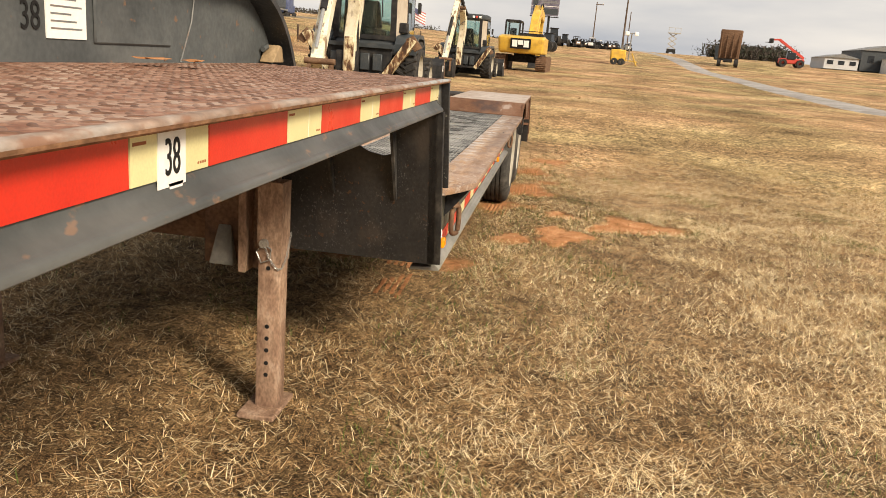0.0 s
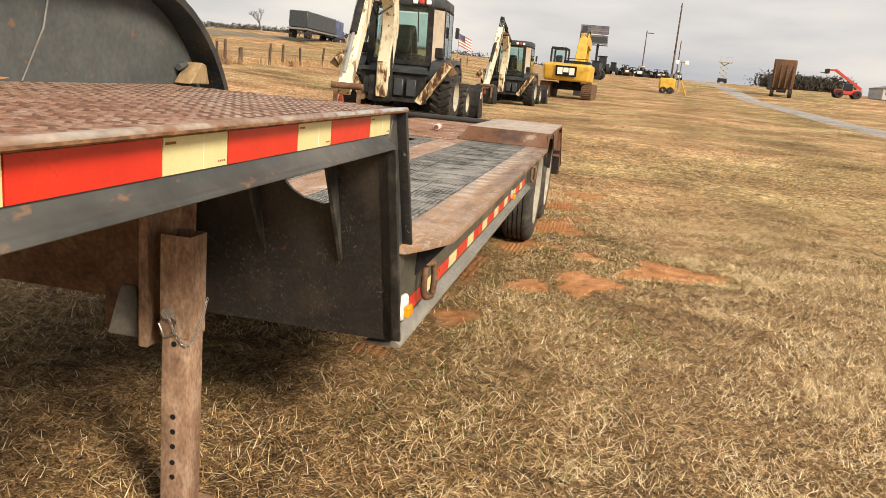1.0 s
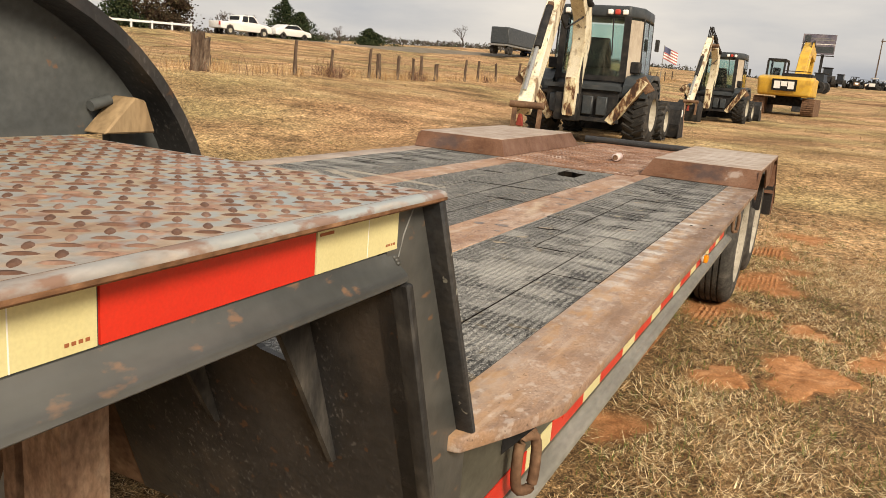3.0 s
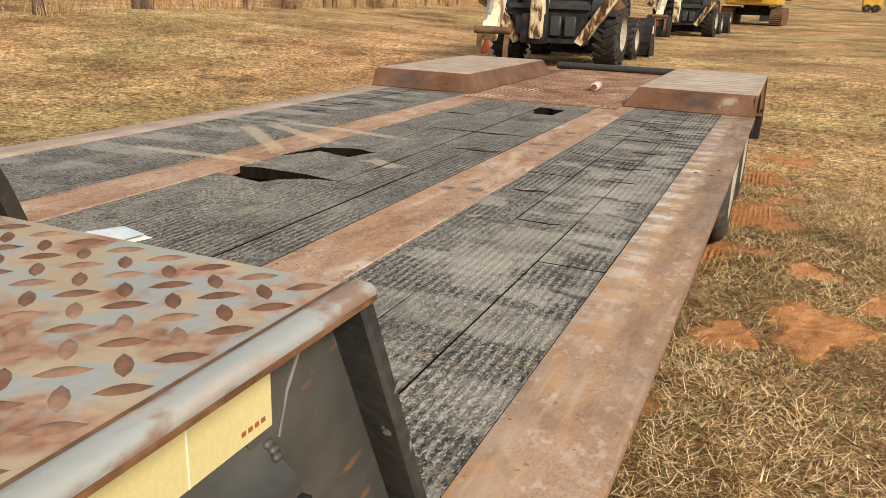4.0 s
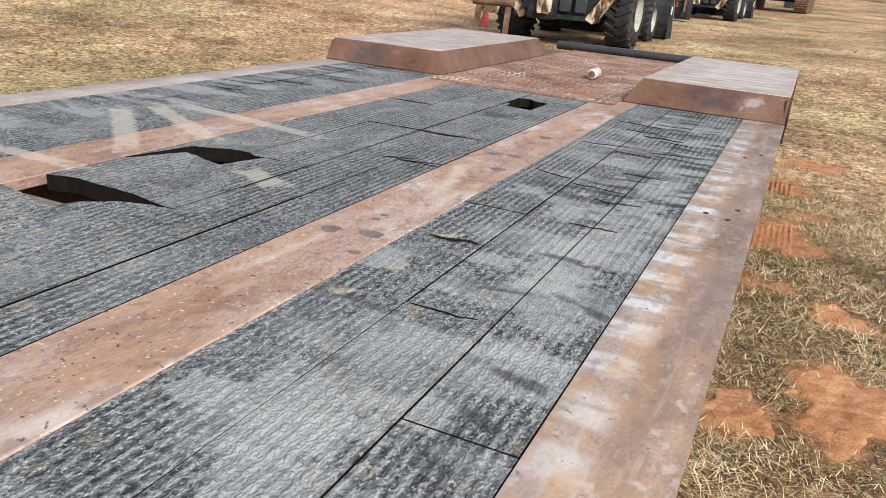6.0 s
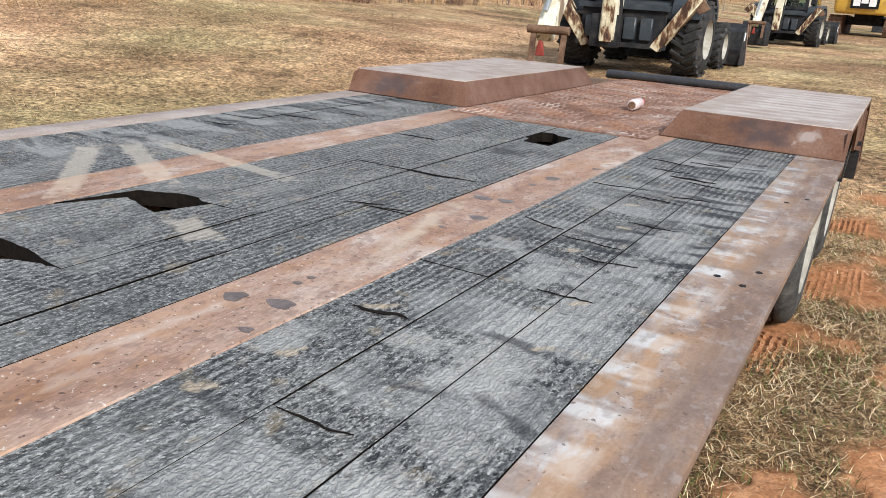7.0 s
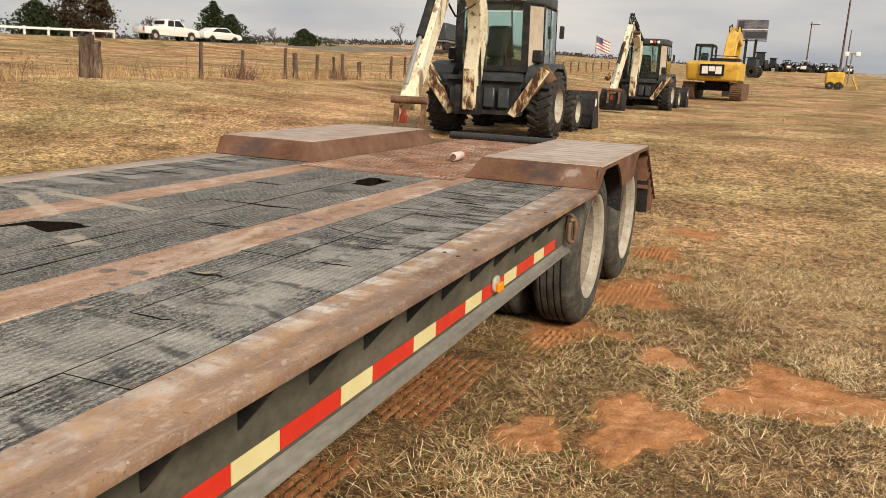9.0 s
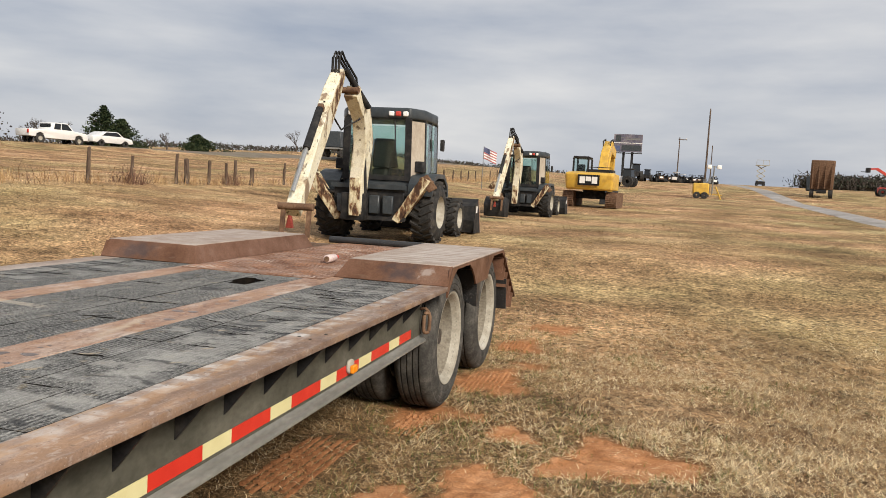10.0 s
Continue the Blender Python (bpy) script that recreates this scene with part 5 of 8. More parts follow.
def fender(side):
    def sx(v):
        return v if side > 0 else 2 * C - v
    o, i0, i1 = sx(-0.402), sx(-1.185), sx(-1.115)
    f0, f1, r1 = 7.243, 7.335, 9.13
    z0, z1 = DECK + 0.002, 1.008
    t = 0.012

    def plate(name, q, mt, label=""):
        """A plate from its four outer corners, thickened inwards."""
        c = sum((Vector(p) for p in q), Vector()) / 4
        nrm = (Vector(q[1]) - Vector(q[0])).cross(Vector(q[3]) - Vector(q[0])).normalized()
        mid = Vector((sx(-0.78), 8.2, 0.6))
        if nrm.dot(mid - c) < 0:
            nrm = -nrm
        bm = bm_new()
        a = [bm.verts.new(p) for p in q]
        b = [bm.verts.new(Vector(p) + nrm * t) for p in q]
        bm.faces.new(a)
        bm.faces.new(b)
        for k in range(4):
            bm.faces.new((a[k], a[(k + 1) % 4], b[(k + 1) % 4], b[k]))
        return part(name, soften(bm, 0.003), M[mt], body, label, 40, TX)
    body = part("fender", soften(prism(bm_new(), [(i1, f1), (o, f1), (o, r1), (i1, r1)], "z", z1 - t, z1), 0.004), M["fender_top"], trailer, "brown wheel fender with a paler flat top", 40, TX)
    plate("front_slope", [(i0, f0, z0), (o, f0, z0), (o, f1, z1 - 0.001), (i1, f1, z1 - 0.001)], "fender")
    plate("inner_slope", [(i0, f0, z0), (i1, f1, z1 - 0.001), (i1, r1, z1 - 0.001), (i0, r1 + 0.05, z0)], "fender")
    # scalloped outer valance that follows the two tyres
    pts = [(f1 - 0.03, z1 - 0.013), (f0 + 0.0, 0.87)]
    for y in WY:
        for k in range(11):
            a = radians(141 - 102 * k / 10)
            pts.append((y + 0.535 * math.cos(a), min(z1 - 0.03, 0.478 + 0.535 * math.sin(a))))
    pts += [(r1 + 0.12, 0.87), (r1, z1 - 0.013)]
    lo, hi = sorted((o, o - 0.012 * side))
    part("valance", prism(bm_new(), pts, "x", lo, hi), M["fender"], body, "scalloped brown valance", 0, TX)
    bm = bm_new()
    hexa(bm, [(sx(-0.45), 8.245, 0.62), (sx(-0.43), 8.245, 0.62), (sx(-0.43), 8.30, 0.62), (sx(-0.45), 8.30, 0.62), (sx(-1.0), 8.2, 0.90), (sx(-0.42), 8.2, 0.90), (sx(-0.42), 8.36, 0.90), (sx(-1.0), 8.36, 0.90)])
    part("splash_plate", bm, M["dark_steel"], body, "", 0, TX)
    # sloping tail behind the wheels with cross bars
    ye, ze = 9.90, 0.50
    tail = plate("tail_slope", [(i1, r1 + 0.002, z1), (o, r1 + 0.002, z1), (o, ye, ze), (i1, ye, ze)], "fender", "brown sloping tail plate")
    for k in range(6):
        f = 0.12 + 0.15 * k
        yy, zz = r1 + (ye - r1) * f, z1 + (ze - z1) * f
        lo, hi = sorted((o - 0.004 * side, i1))
        part("tail_rib", hexa(bm_new(), [(lo, yy - 0.1, zz - 0.15), (hi, yy - 0.1, zz - 0.15), (hi, yy - 0.088, zz - 0.15), (lo, yy - 0.088, zz - 0.15),
                                         (lo, yy - 0.02, zz - 0.022), (hi, yy - 0.02, zz - 0.022), (hi, yy - 0.008, zz - 0.022), (lo, yy - 0.008, zz - 0.022)]), M["fender"], tail, "", 0, TX)
    lo, hi = sorted((o - 0.002 * side, o - 0.3 * side))
    part("mud_guard", hexa(bm_new(), [(lo, 9.42, 0.44), (hi, 9.42, 0.44), (hi, 9.44, 0.44), (lo, 9.44, 0.44), (lo, 9.36, 0.72), (hi, 9.36, 0.72), (hi, 9.38, 0.72), (lo, 9.38, 0.72)]), M["dark_steel"], body, "", 0, TX)


fender(1)
fender(-1)
tp("centre_plate", box(bm_new(), -2.20, -1.19, 7.05, 9.85, DECK - 0.012, DECK + 0.004), "rust_deck", None, "rusty tread plate between the fenders")
bm = bm_new()
for i in range(58):
    for j in range(21):
        cx, cy = -1.225 - 0.048 * j, 7.08 + 0.047 * i
        a, b = (0.020, 0.005) if (i + j) % 2 else (0.005, 0.020)
        v = [bm.verts.new((cx + a * u, cy + b * w, DECK + 0.007)) for u, w in ((1, 0), (0, 1), (-1, 0), (0, -1))]
        w_ = [bm.verts.new((cx + 1.3 * a * u, cy + 1.3 * b * w, DECK + 0.0035)) for u, w in ((1, 0), (0, 1), (-1, 0), (0, -1))]
        bm.faces.new(v)
        for k in range(4):
            bm.faces.new((w_[k], w_[(k + 1) % 4], v[(k + 1) % 4], v[k]))
tagged(tp("plate_pattern", bm, "plate_lug", None, "dusty raised tread lugs"), "", "", "", "stuff")
tp("tail_bar", tube(bm_new(), [(-2.35, 9.88, DECK + 0.03), (-1.1, 9.88, DECK + 0.03)], 0.035, 12), "dark_steel", None, "dark round tail bar", 60)
tp("tail_beam", box(bm_new(), -2.95, -0.5, 9.85, 9.92, 0.5, DECK - 0.02), "under_steel")
# oil stains and bolt holes on the steel
for x, y, a, b in ((-1.31, 4.645, 0.022, 0.035), (-1.22, 4.67, 0.03, 0.03), (-1.308, 5.634, 0.03, 0.03), (-1.24, 5.65, 0.025, 0.03), (-1.218, 5.436, 0.025, 0.03), (-1.256, 6.03, 0.025, 0.04), (-1.268, 4.77, 0.01, 0.012), (-1.266, 4.81, 0.01, 0.012),
                   (-1.19, 4.55, 0.014, 0.016), (-1.27, 5.9, 0.012, 0.02), (-1.2, 6.3, 0.015, 0.02), (-1.25, 5.3, 0.01, 0.012)):
    x, y, b = x + 0.06, y - 0.035, b * 0.7
    tp("oil_stain", prism(bm_new(), [(x + a * (1 + 0.25 * math.sin(3 * t + y)) * math.cos(t), y + b * math.sin(t)) for t in (2 * math.pi * k / 14 for k in range(14))], "z", DECK, DECK + 0.0006), "stain")


for x, y in ((-0.47, 5.33), (-0.53, 5.36), (-0.455, 5.45), (-0.50, 6.25), (-0.45, 6.35)):
    tp("bolt_hole", prism(bm_new(), [(x + 0.008 * math.cos(t), y + 0.009 * math.sin(t)) for t in (2 * math.pi * k / 10 for k in range(10))], "z", DECK, DECK + 0.0008), "black")

# ---- loose things on the trailer ----
bt = thing("drink_bottle", (-1.54, 8.02, DECK + 0.006), "small clear drink bottle with a red cap, lying on tread plate", "bottle")
bo = part("bottle_body", spin(bm_new(), [(-0.11, 0), (-0.11, 0.026), (-0.1, 0.033), (-0.02, 0.033), (-0.01, 0.031), (0.04, 0.033), (0.065, 0.027), (0.088, 0.014), (0.1, 0.013), (0.1, 0)], "y", (0, 0, 0.034), 20, False), M["bottle"], bt, "", 50)
part("cap", spin(bm_new(), [(0.098, 0), (0.098, 0.017), (0.122, 0.017), (0.124, 0)], "y", (0, 0, 0.034), 16, False), M["red_paint"], bt, "red screw cap", 50)
part("bottle_base", spin(bm_new(), [(-0.114, 0), (-0.114, 0.021), (-0.108, 0.023), (-0.105, 0)], "y", (0, 0, 0.034), 20, False), M["rust_iron"], bt, "dark bottle base", 50)
bt.rotation_euler = (0, 0, radians(2))
bt.scale = (0.95, 0.95, 0.95)

pl = thing("metal_plate_tag", (-1.79, 3.585, DECK - 0.004), "bent white printed metal plate lying on the planks", "plate")
wave = [(-0.16 + 0.32 * k / 8, 0.004 + 0.005 * math.sin(4 * k / 8)) for k in range(9)]
part("sheet", prism(bm_new(), wave + [(y, z + 0.002) for y, z in wave[::-1]], "x", -0.08, 0.08), M["white_tag"], pl)
for k in range(3):
    part("printed_bar", box(bm_new(), -0.05, 0.03 - 0.02 * k, -0.14 + 0.022 * k, -0.132 + 0.022 * k, 0.0112, 0.0118), M["light_grey"], pl)
part("printed_picture", prism(bm_new(), [(-0.07, -0.05), (0.05, -0.07), (0.072, 0.06), (0.06, 0.148), (-0.05, 0.15), (-0.072, 0.05)], "z", 0.0112, 0.0116), M["print_blue"], pl)
part("printed_shape", prism(bm_new(), [(-0.03, 0.02), (0.0, 0.005), (0.008, 0.03), (0.03, 0.045), (0.008, 0.048), (-0.012, 0.06)], "z", 0.0117, 0.0121), M["sign_blue"], pl)
pl.rotation_euler, pl.scale = (0, 0, radians(-14)), (0.9, 0.9, 1.0)


def dry_leaf(x, y, turn):
    lf = thing("dry_leaf", (x, y, NECK + 0.013), "curled rust-orange dry leaf on the tread plate", "leaf", "leaves on the neck")
    bm = bm_new()
    pts = []
    for k in range(14):
        a = 2 * math.pi * k / 14
        r = 0.035 * (1 + 0.28 * math.sin(5 * a))
        pts.append((1.5 * r * math.cos(a), 0.7 * r * math.sin(a), 0.006 + 0.012 * abs(math.sin(a)) + 0.006 * math.cos(2 * a)))
    lo, hi = [bm.verts.new(p) for p in pts], [bm.verts.new((p[0], p[1], p[2] + 0.0012)) for p in pts]
    bm.faces.new(lo)
    bm.faces.new(hi)
    for k in range(14):
        bm.faces.new((lo[k], lo[(k + 1) % 14], hi[(k + 1) % 14], hi[k]))
    part("blade", bm, M["soil"], lf)
    part("stalk", tube(bm_new(), [(0.045, 0, 0.008), (0.07, 0.01, 0.012)], 0.0012, 5), M["rust_iron"], lf)
    lf.rotation_euler = (0, 0, radians(turn))


dry_leaf(-1.10, 1.72, 80)
dry_leaf(-1.03, 1.79, 110)

# ---- machines: backhoe loaders ----
def machine_tyre(bm, x, y, z, R, W, rim, lugs, side):
    prof = [(-W / 2, rim), (-W / 2 - 0.01, rim + 0.08), (-W / 2 + 0.02, R - 0.06), (-W / 2 + 0.07, R), (W / 2 - 0.07, R), (W / 2 - 0.02, R - 0.06), (W / 2 + 0.01, rim + 0.08), (W / 2, rim)]
    spin(bm, prof, "x", (x, y, z), 36)
    return bm


LUG = {}


def tyre_lugs(tyre, x, y, z, R, W, lugs):
    """Chevron bars round a tyre: objects on one shared mesh."""
    if (R, W) not in LUG:
        LUG[(R, W)] = mesh_of("tyre_lug", hexa(bm_new(), [(-W * 0.27, -0.03, -0.03), (W * 0.27, -0.03, -0.03), (W * 0.27, 0.03, -0.03), (-W * 0.27, 0.03, -0.03),
                                                         (-W * 0.27, -0.02, 0.03), (W * 0.27, -0.02, 0.03), (W * 0.27, 0.02, 0.03), (-W * 0.27, 0.02, 0.03)]), M["tyre"])
    for k in range(lugs):
        for s in (1, -1):
            ob = new("tyre_lug", LUG[(R, W)])
            ob.parent = tyre
            ob.matrix_basis = pose(x, y, z, 360 * (k + (0.5 if s > 0 else 0)) / lugs, 0, 0) @ pose(s * W * 0.22, 0, R + 0.005, 0, 0, s * 32)


def beam(bm, p0, p1, w0, h0, w1=None, h1=None, up=(0, 0, 1)):
    """A straight box beam from p0 to p1 with its width and depth at each end."""
    w1, h1 = w1 or w0, h1 or h0
    p0, p1 = Vector(p0), Vector(p1)
    d = (p1 - p0).normalized()
    s = d.cross(Vector(up)).normalized()
    u = s.cross(d)
    q = []
    for p, w, h in ((p0, w0, h0), (p1, w1, h1)):
        q.append([p - s * w / 2 - u * h / 2, p + s * w / 2 - u * h / 2, p + s * w / 2 + u * h / 2, p - s * w / 2 + u * h / 2])
    return hexa(bm, q[0] + q[1])


def chain_beam(bm, pts, w, hs, up):
    """A bent plate-sided beam through points."""
    pts = [Vector(p) for p in pts]
    rings = []
    for i, p in enumerate(pts):
        d = (pts[min(i + 1, len(pts) - 1)] - pts[max(0, i - 1)]).normalized()
        s = Vector(up).normalized()
        u = s.cross(d).normalized()
        h = hs[i]
        rings.append([bm.verts.new(p + s * a * w / 2 + u * b * h / 2) for a, b in ((-1, -1), (1, -1), (1, 1), (-1, 1))])
    for a, b in zip(rings, rings[1:]):
        for k in range(4):
            bm.faces.new((a[k], a[(k + 1) % 4], b[(k + 1) % 4], b[k]))
    bm.faces.new(rings[0])
    bm.faces.new(rings[-1])
    return bm


def backhoe(at, yaw, swing, label, size):
    """A backhoe loader facing +y, its digging arm folded up behind. swing: sideways reach of the dipper."""
    b = thing("backhoe_loader", at, label, "backhoe loader", "machines in the row")
    b.rotation_euler, b.scale = (0, 0, radians(yaw)), size

    def p(name, bm, mt, parent=None, lab="", smooth=0.0):
        return part(name, bm, M[mt], parent or b, lab, smooth)
    # wheels
    for s in (-1, 1):
        w = bm_new()
        machine_tyre(w, s * 0.86, 0, 0.62, 0.62, 0.42, 0.34, 22, s)
        w = p("rear_tyre", w, "tyre", None, "chunky lugged rear tyre", 35)
        tyre_lugs(w, s * 0.86, 0, 0.62, 0.62, 0.42, 22)
        p("rear_rim", spin(bm_new(), [(s * 0.19, 0.345), (s * 0.20, 0.36), (s * 0.205, 0.34), (s * 0.12, 0.31), (s * 0.04, 0.22), (s * 0.05, 0.1), (s * 0.12, 0.09), (s * 0.12, 0)], "x", (s * 0.86, 0, 0.62), 30, False), "rim", w, "pale grey rim", 35)
        w = bm_new()
        machine_tyre(w, s * 0.84, 2.1, 0.44, 0.44, 0.32, 0.25, 18, s)
        w = p("front_tyre", w, "tyre", None, "lugged front tyre", 35)
        tyre_lugs(w, s * 0.84, 2.1, 0.44, 0.44, 0.32, 18)
        p("front_rim", spin(bm_new(), [(s * 0.14, 0.25), (s * 0.155, 0.26), (s * 0.155, 0.24), (s * 0.08, 0.2), (s * 0.06, 0.09), (s * 0.1, 0.08), (s * 0.1, 0)], "x", (s * 0.84, 2.1, 0.44), 24, False), "rim", w, "", 35)
    p("rear_axle", tube(bm_new(), [(-0.7, 0, 0.62), (0.7, 0, 0.62)], 0.12, 12), "machine_black", None, "", 40)
    p("front_axle", beam(bm_new(), (-0.7, 2.1, 0.44), (0.7, 2.1, 0.44), 0.16, 0.18), "machine_black")
    p("chassis", soften(box(bm_new(), -0.42, 0.42, -0.55, 2.5, 0.55, 0.85), 0.02), "machine_black", None, "", 40)
    p("hood", soften(hexa(bm_new(), [(-0.44, 0.95, 0.85), (0.44, 0.95, 0.85), (0.40, 2.75, 0.8), (-0.40, 2.75, 0.8), (-0.42, 0.95, 1.5), (0.42, 0.95, 1.5), (0.36, 2.65, 1.32), (-0.36, 2.65, 1.32)]), 0.05, 2), "machine_grey", None, "", 40)
    # cab with chamfered rear corners
    floor_ = [(-0.58, -0.44), (0.58, -0.44), (0.77, -0.06), (0.74, 0.95), (-0.74, 0.95), (-0.77, -0.06)]
    ring = [(x * 0.965, y - 0.03) for x, y in floor_]
    p("cab_floor", soften(prism(bm_new(), floor_, "z", 0.85, 1.25), 0.03, 2), "machine_grey", None, "", 40)
    roof = p("cab_roof", soften(prism(bm_new(), [(x * 1.02, y * 1.04 - 0.02) for x, y in ring], "z", 2.50, 2.73), 0.045, 3), "machine_grey", None, "dark grey cab roof", 40)
    for x, mt in ((0.24, "white_tag"), (0.36, "red_paint"), (0.49, "white_tag"), (-0.24, "white_tag"), (-0.49, "white_tag")):
        p("work_light", soften(box(bm_new(), x - 0.045, x + 0.045, -0.555, -0.48, 2.55, 2.65), 0.015), mt, roof, "", 40)
    posts_ = list(zip(floor_, ring)) + [((0.755, 0.42), (0.73, 0.40)), ((-0.755, 0.42), (-0.73, 0.40))]
    for (x0, y0), (x1, y1) in posts_:
        p("cab_pillar", beam(bm_new(), (x0 * 0.97, y0, 1.22), (x1 * 0.97, y1, 2.52), 0.06, 0.06, up=(0, 1, 0)), "machine_black")
    for k_ in range(6):
        (xa, ya), (xb, yb) = floor_[k_], floor_[(k_ + 1) % 6]
        (xc, yc), (xd, yd) = ring[(k_ + 1) % 6], ring[k_]
        q = [Vector((xa, ya, 1.26)), Vector((xb, yb, 1.26)), Vector((xc, yc, 2.5)), Vector((xd, yd, 2.5))]
        c_ = sum(q, Vector()) / 4
        q = [c_ + (v - c_) * 0.95 for v in q]
        bm = bm_new()
        n_ = (q[1] - q[0]).cross(q[3] - q[0]).normalized() * 0.006
        a, c = [bm.verts.new(v) for v in q], [bm.verts.new(v + n_) for v in q]
        bm.faces.new(a)
        bm.faces.new(c)
        for k in range(4):
            bm.faces.new((a[k], a[(k + 1) % 4], c[(k + 1) % 4], c[k]))
        pane = p("cab_window", bm, "beige_glass" if k_ == 1 else "glass", None, "opaque beige corner window" if k_ == 1 else "tinted cab window")
        pane.visible_shadow = False
    seat = p("seat", soften(box(bm_new(), -0.25, 0.25, 0.05, 0.5, 1.25, 1.5), 0.05, 2), "machine_black", None, "black operator seat", 40)
    p("seat_back", soften(hexa(bm_new(), [(-0.24, 0.0, 1.5), (0.24, 0.0, 1.5), (0.24, 0.12, 1.5), (-0.24, 0.12, 1.5), (-0.19, -0.1, 2.12), (0.19, -0.1, 2.12), (0.19, 0.0, 2.12), (-0.19, 0.0, 2.12)]), 0.06, 3), "machine_black", seat, "", 40)
    for x_ in (-0.57, 0.57):
        p("window_frame", beam(bm_new(), (x_ * 0.98, -0.462, 1.24), (x_ * 0.95, -0.492, 2.52), 0.11, 0.04, up=(0, 1, 0)), "machine_black")
    p("window_frame", box(bm_new(), -0.56, 0.56, -0.475, -0.44, 1.24, 1.34), "machine_black")
    p("wiper", tube(bm_new(), [(0.30, -0.50, 2.48), (0.34, -0.49, 1.75)], 0.012, 5), "machine_black")
    p("control_lever", tube(bm_new(), [(0.18, -0.22, 1.25), (0.16, -0.25, 1.75)], 0.015, 6), "machine_black")
    p("control_lever", tube(bm_new(), [(-0.18, -0.22, 1.25), (-0.16, -0.25, 1.75)], 0.015, 6), "machine_black")
    p("mirror", soften(box(bm_new(), 0.80, 0.86, 0.85, 0.98, 1.95, 2.2), 0.01), "machine_black", None, "", 40)
    # wings over the rear tyres
    for s in (-1, 1):
        pts = [(-0.62, 0.95), (-0.60, 1.18), (-0.45, 1.34), (-0.2, 1.42), (0.3, 1.42), (0.62, 1.2), (0.7, 0.95), (0.62, 0.95), (0.55, 1.15), (0.28, 1.33), (-0.2, 1.33), (-0.42, 1.26), (-0.54, 1.12), (-0.56, 0.95)]
        lo, hi = sorted((s * 0.62, s * 1.04))
        p("mudguard", prism(bm_new(), pts, "x", lo, hi), "machine_grey", None, "", 30)
        p("air_vent", soften(box(bm_new(), s * 0.72 - 0.08, s * 0.72 + 0.08, -0.34, -0.12, 1.43, 1.66), 0.02), "machine_black", None, "", 40)
    # rear frame, stabilisers
    p("rear_frame", soften(box(bm_new(), -0.62, 0.62, -0.85, -0.62, 0.42, 1.14), 0.015), "machine_black", None, "black rear slide frame", 40)
    p("frame_rail", box(bm_new(), -0.66, 0.66, -0.92, -0.85, 1.05, 1.14), "machine_grey")
    p("frame_rail", box(bm_new(), -0.66, 0.66, -0.92, -0.85, 0.42, 0.50), "machine_black")
    for x in (-0.45, 0.12, 0.36):
        p("valve_block", soften(box(bm_new(), x - 0.09, x + 0.09, -0.93, -0.85, 0.55, 0.92), 0.015), "machine_grey", None, "", 40)
    for s in (-1, 1):
        st = p("stabiliser", soften(beam(bm_new(), (s * 0.50, -0.82, 0.42), (s * 1.02, -0.86, 1.30), 0.15, 0.20, 0.17, 0.30, up=(0, 1, 0)), 0.01), "worn_cream", None, "rusted cream folded stabiliser leg", 40)
        p("stabiliser_pad", soften(beam(bm_new(), (s * 0.95, -0.92, 1.34), (s * 1.13, -0.92, 1.08), 0.17, 0.05, up=(0, 1, 0)), 0.008), "rust_iron", st, "", 40)
        p("stabiliser_cylinder", tube(bm_new(), [(s * 0.46, -0.78, 0.95), (s * 0.78, -0.80, 0.95)], 0.05, 10), "machine_black", st, "", 40)
    # digging arm
    bx = -0.18
    p("swing_post", soften(box(bm_new(), bx - 0.20, bx + 0.20, -1.18, -0.86, 0.40, 0.95), 0.03, 2), "machine_black", None, "", 40)
    top = Vector((bx + 0.20, -2.02, 2.84))
    boom = p("boom", soften(chain_beam(bm_new(), [(bx + 0.06, -1.10, 0.52), (bx + 0.07, -1.06, 1.3), (bx + 0.13, -1.10, 1.95), (bx + 0.17, -1.40, 2.48), top], 0.22, (0.22, 0.36, 0.42, 0.38, 0.24), (1, 0, 0)), 0.012), "cream", None, "scuffed cream banana-shaped boom", 40)
    p("boom_lower_wear", soften(box(bm_new(), bx - 0.02, bx + 0.15, -1.262, -1.225, 0.50, 1.25), 0.006), "worn_cream", boom, "rust-streaked boom foot", 40)
    p("boom_cylinder", tube(bm_new(), [(bx + 0.16, -1.0, 0.75), (bx + 0.17, -1.25, 1.9)], 0.05, 10), "machine_black", boom, "", 40)
    d0, d1 = Vector((bx + 0.06, -2.25, 3.14)), Vector((bx + swing, -4.15, 0.90))
    hook = d1.copy()
    d1 = d0.lerp(d1, 1.12)
    mid = d0.lerp(d1, 0.42)
    fwd = (d1 - d0).normalized()
    side = fwd.cross(Vector((0, 0, 1))).normalized()
    dip = p("dipper_arm", soften(chain_beam(bm_new(), [d0, d0.lerp(d1, 0.18), mid, d0.lerp(d1, 0.75), d1], 0.19, (0.16, 0.34, 0.36, 0.28, 0.18), side), 0.012), "cream", None, "scuffed cream dipper arm", 40)
    p("dipper_wear", soften(chain_beam(bm_new(), [d0.lerp(d1, 0.02), d0.lerp(d1, 0.16), d0.lerp(d1, 0.32)], 0.198, (0.10, 0.26, 0.24), side), 0.006), "worn_cream", dip, "rust-streaked upper dipper", 40)
    n_ = side.cross(fwd)
    if n_.y > 0:
        n_ = -n_
    off = n_ * 0.27
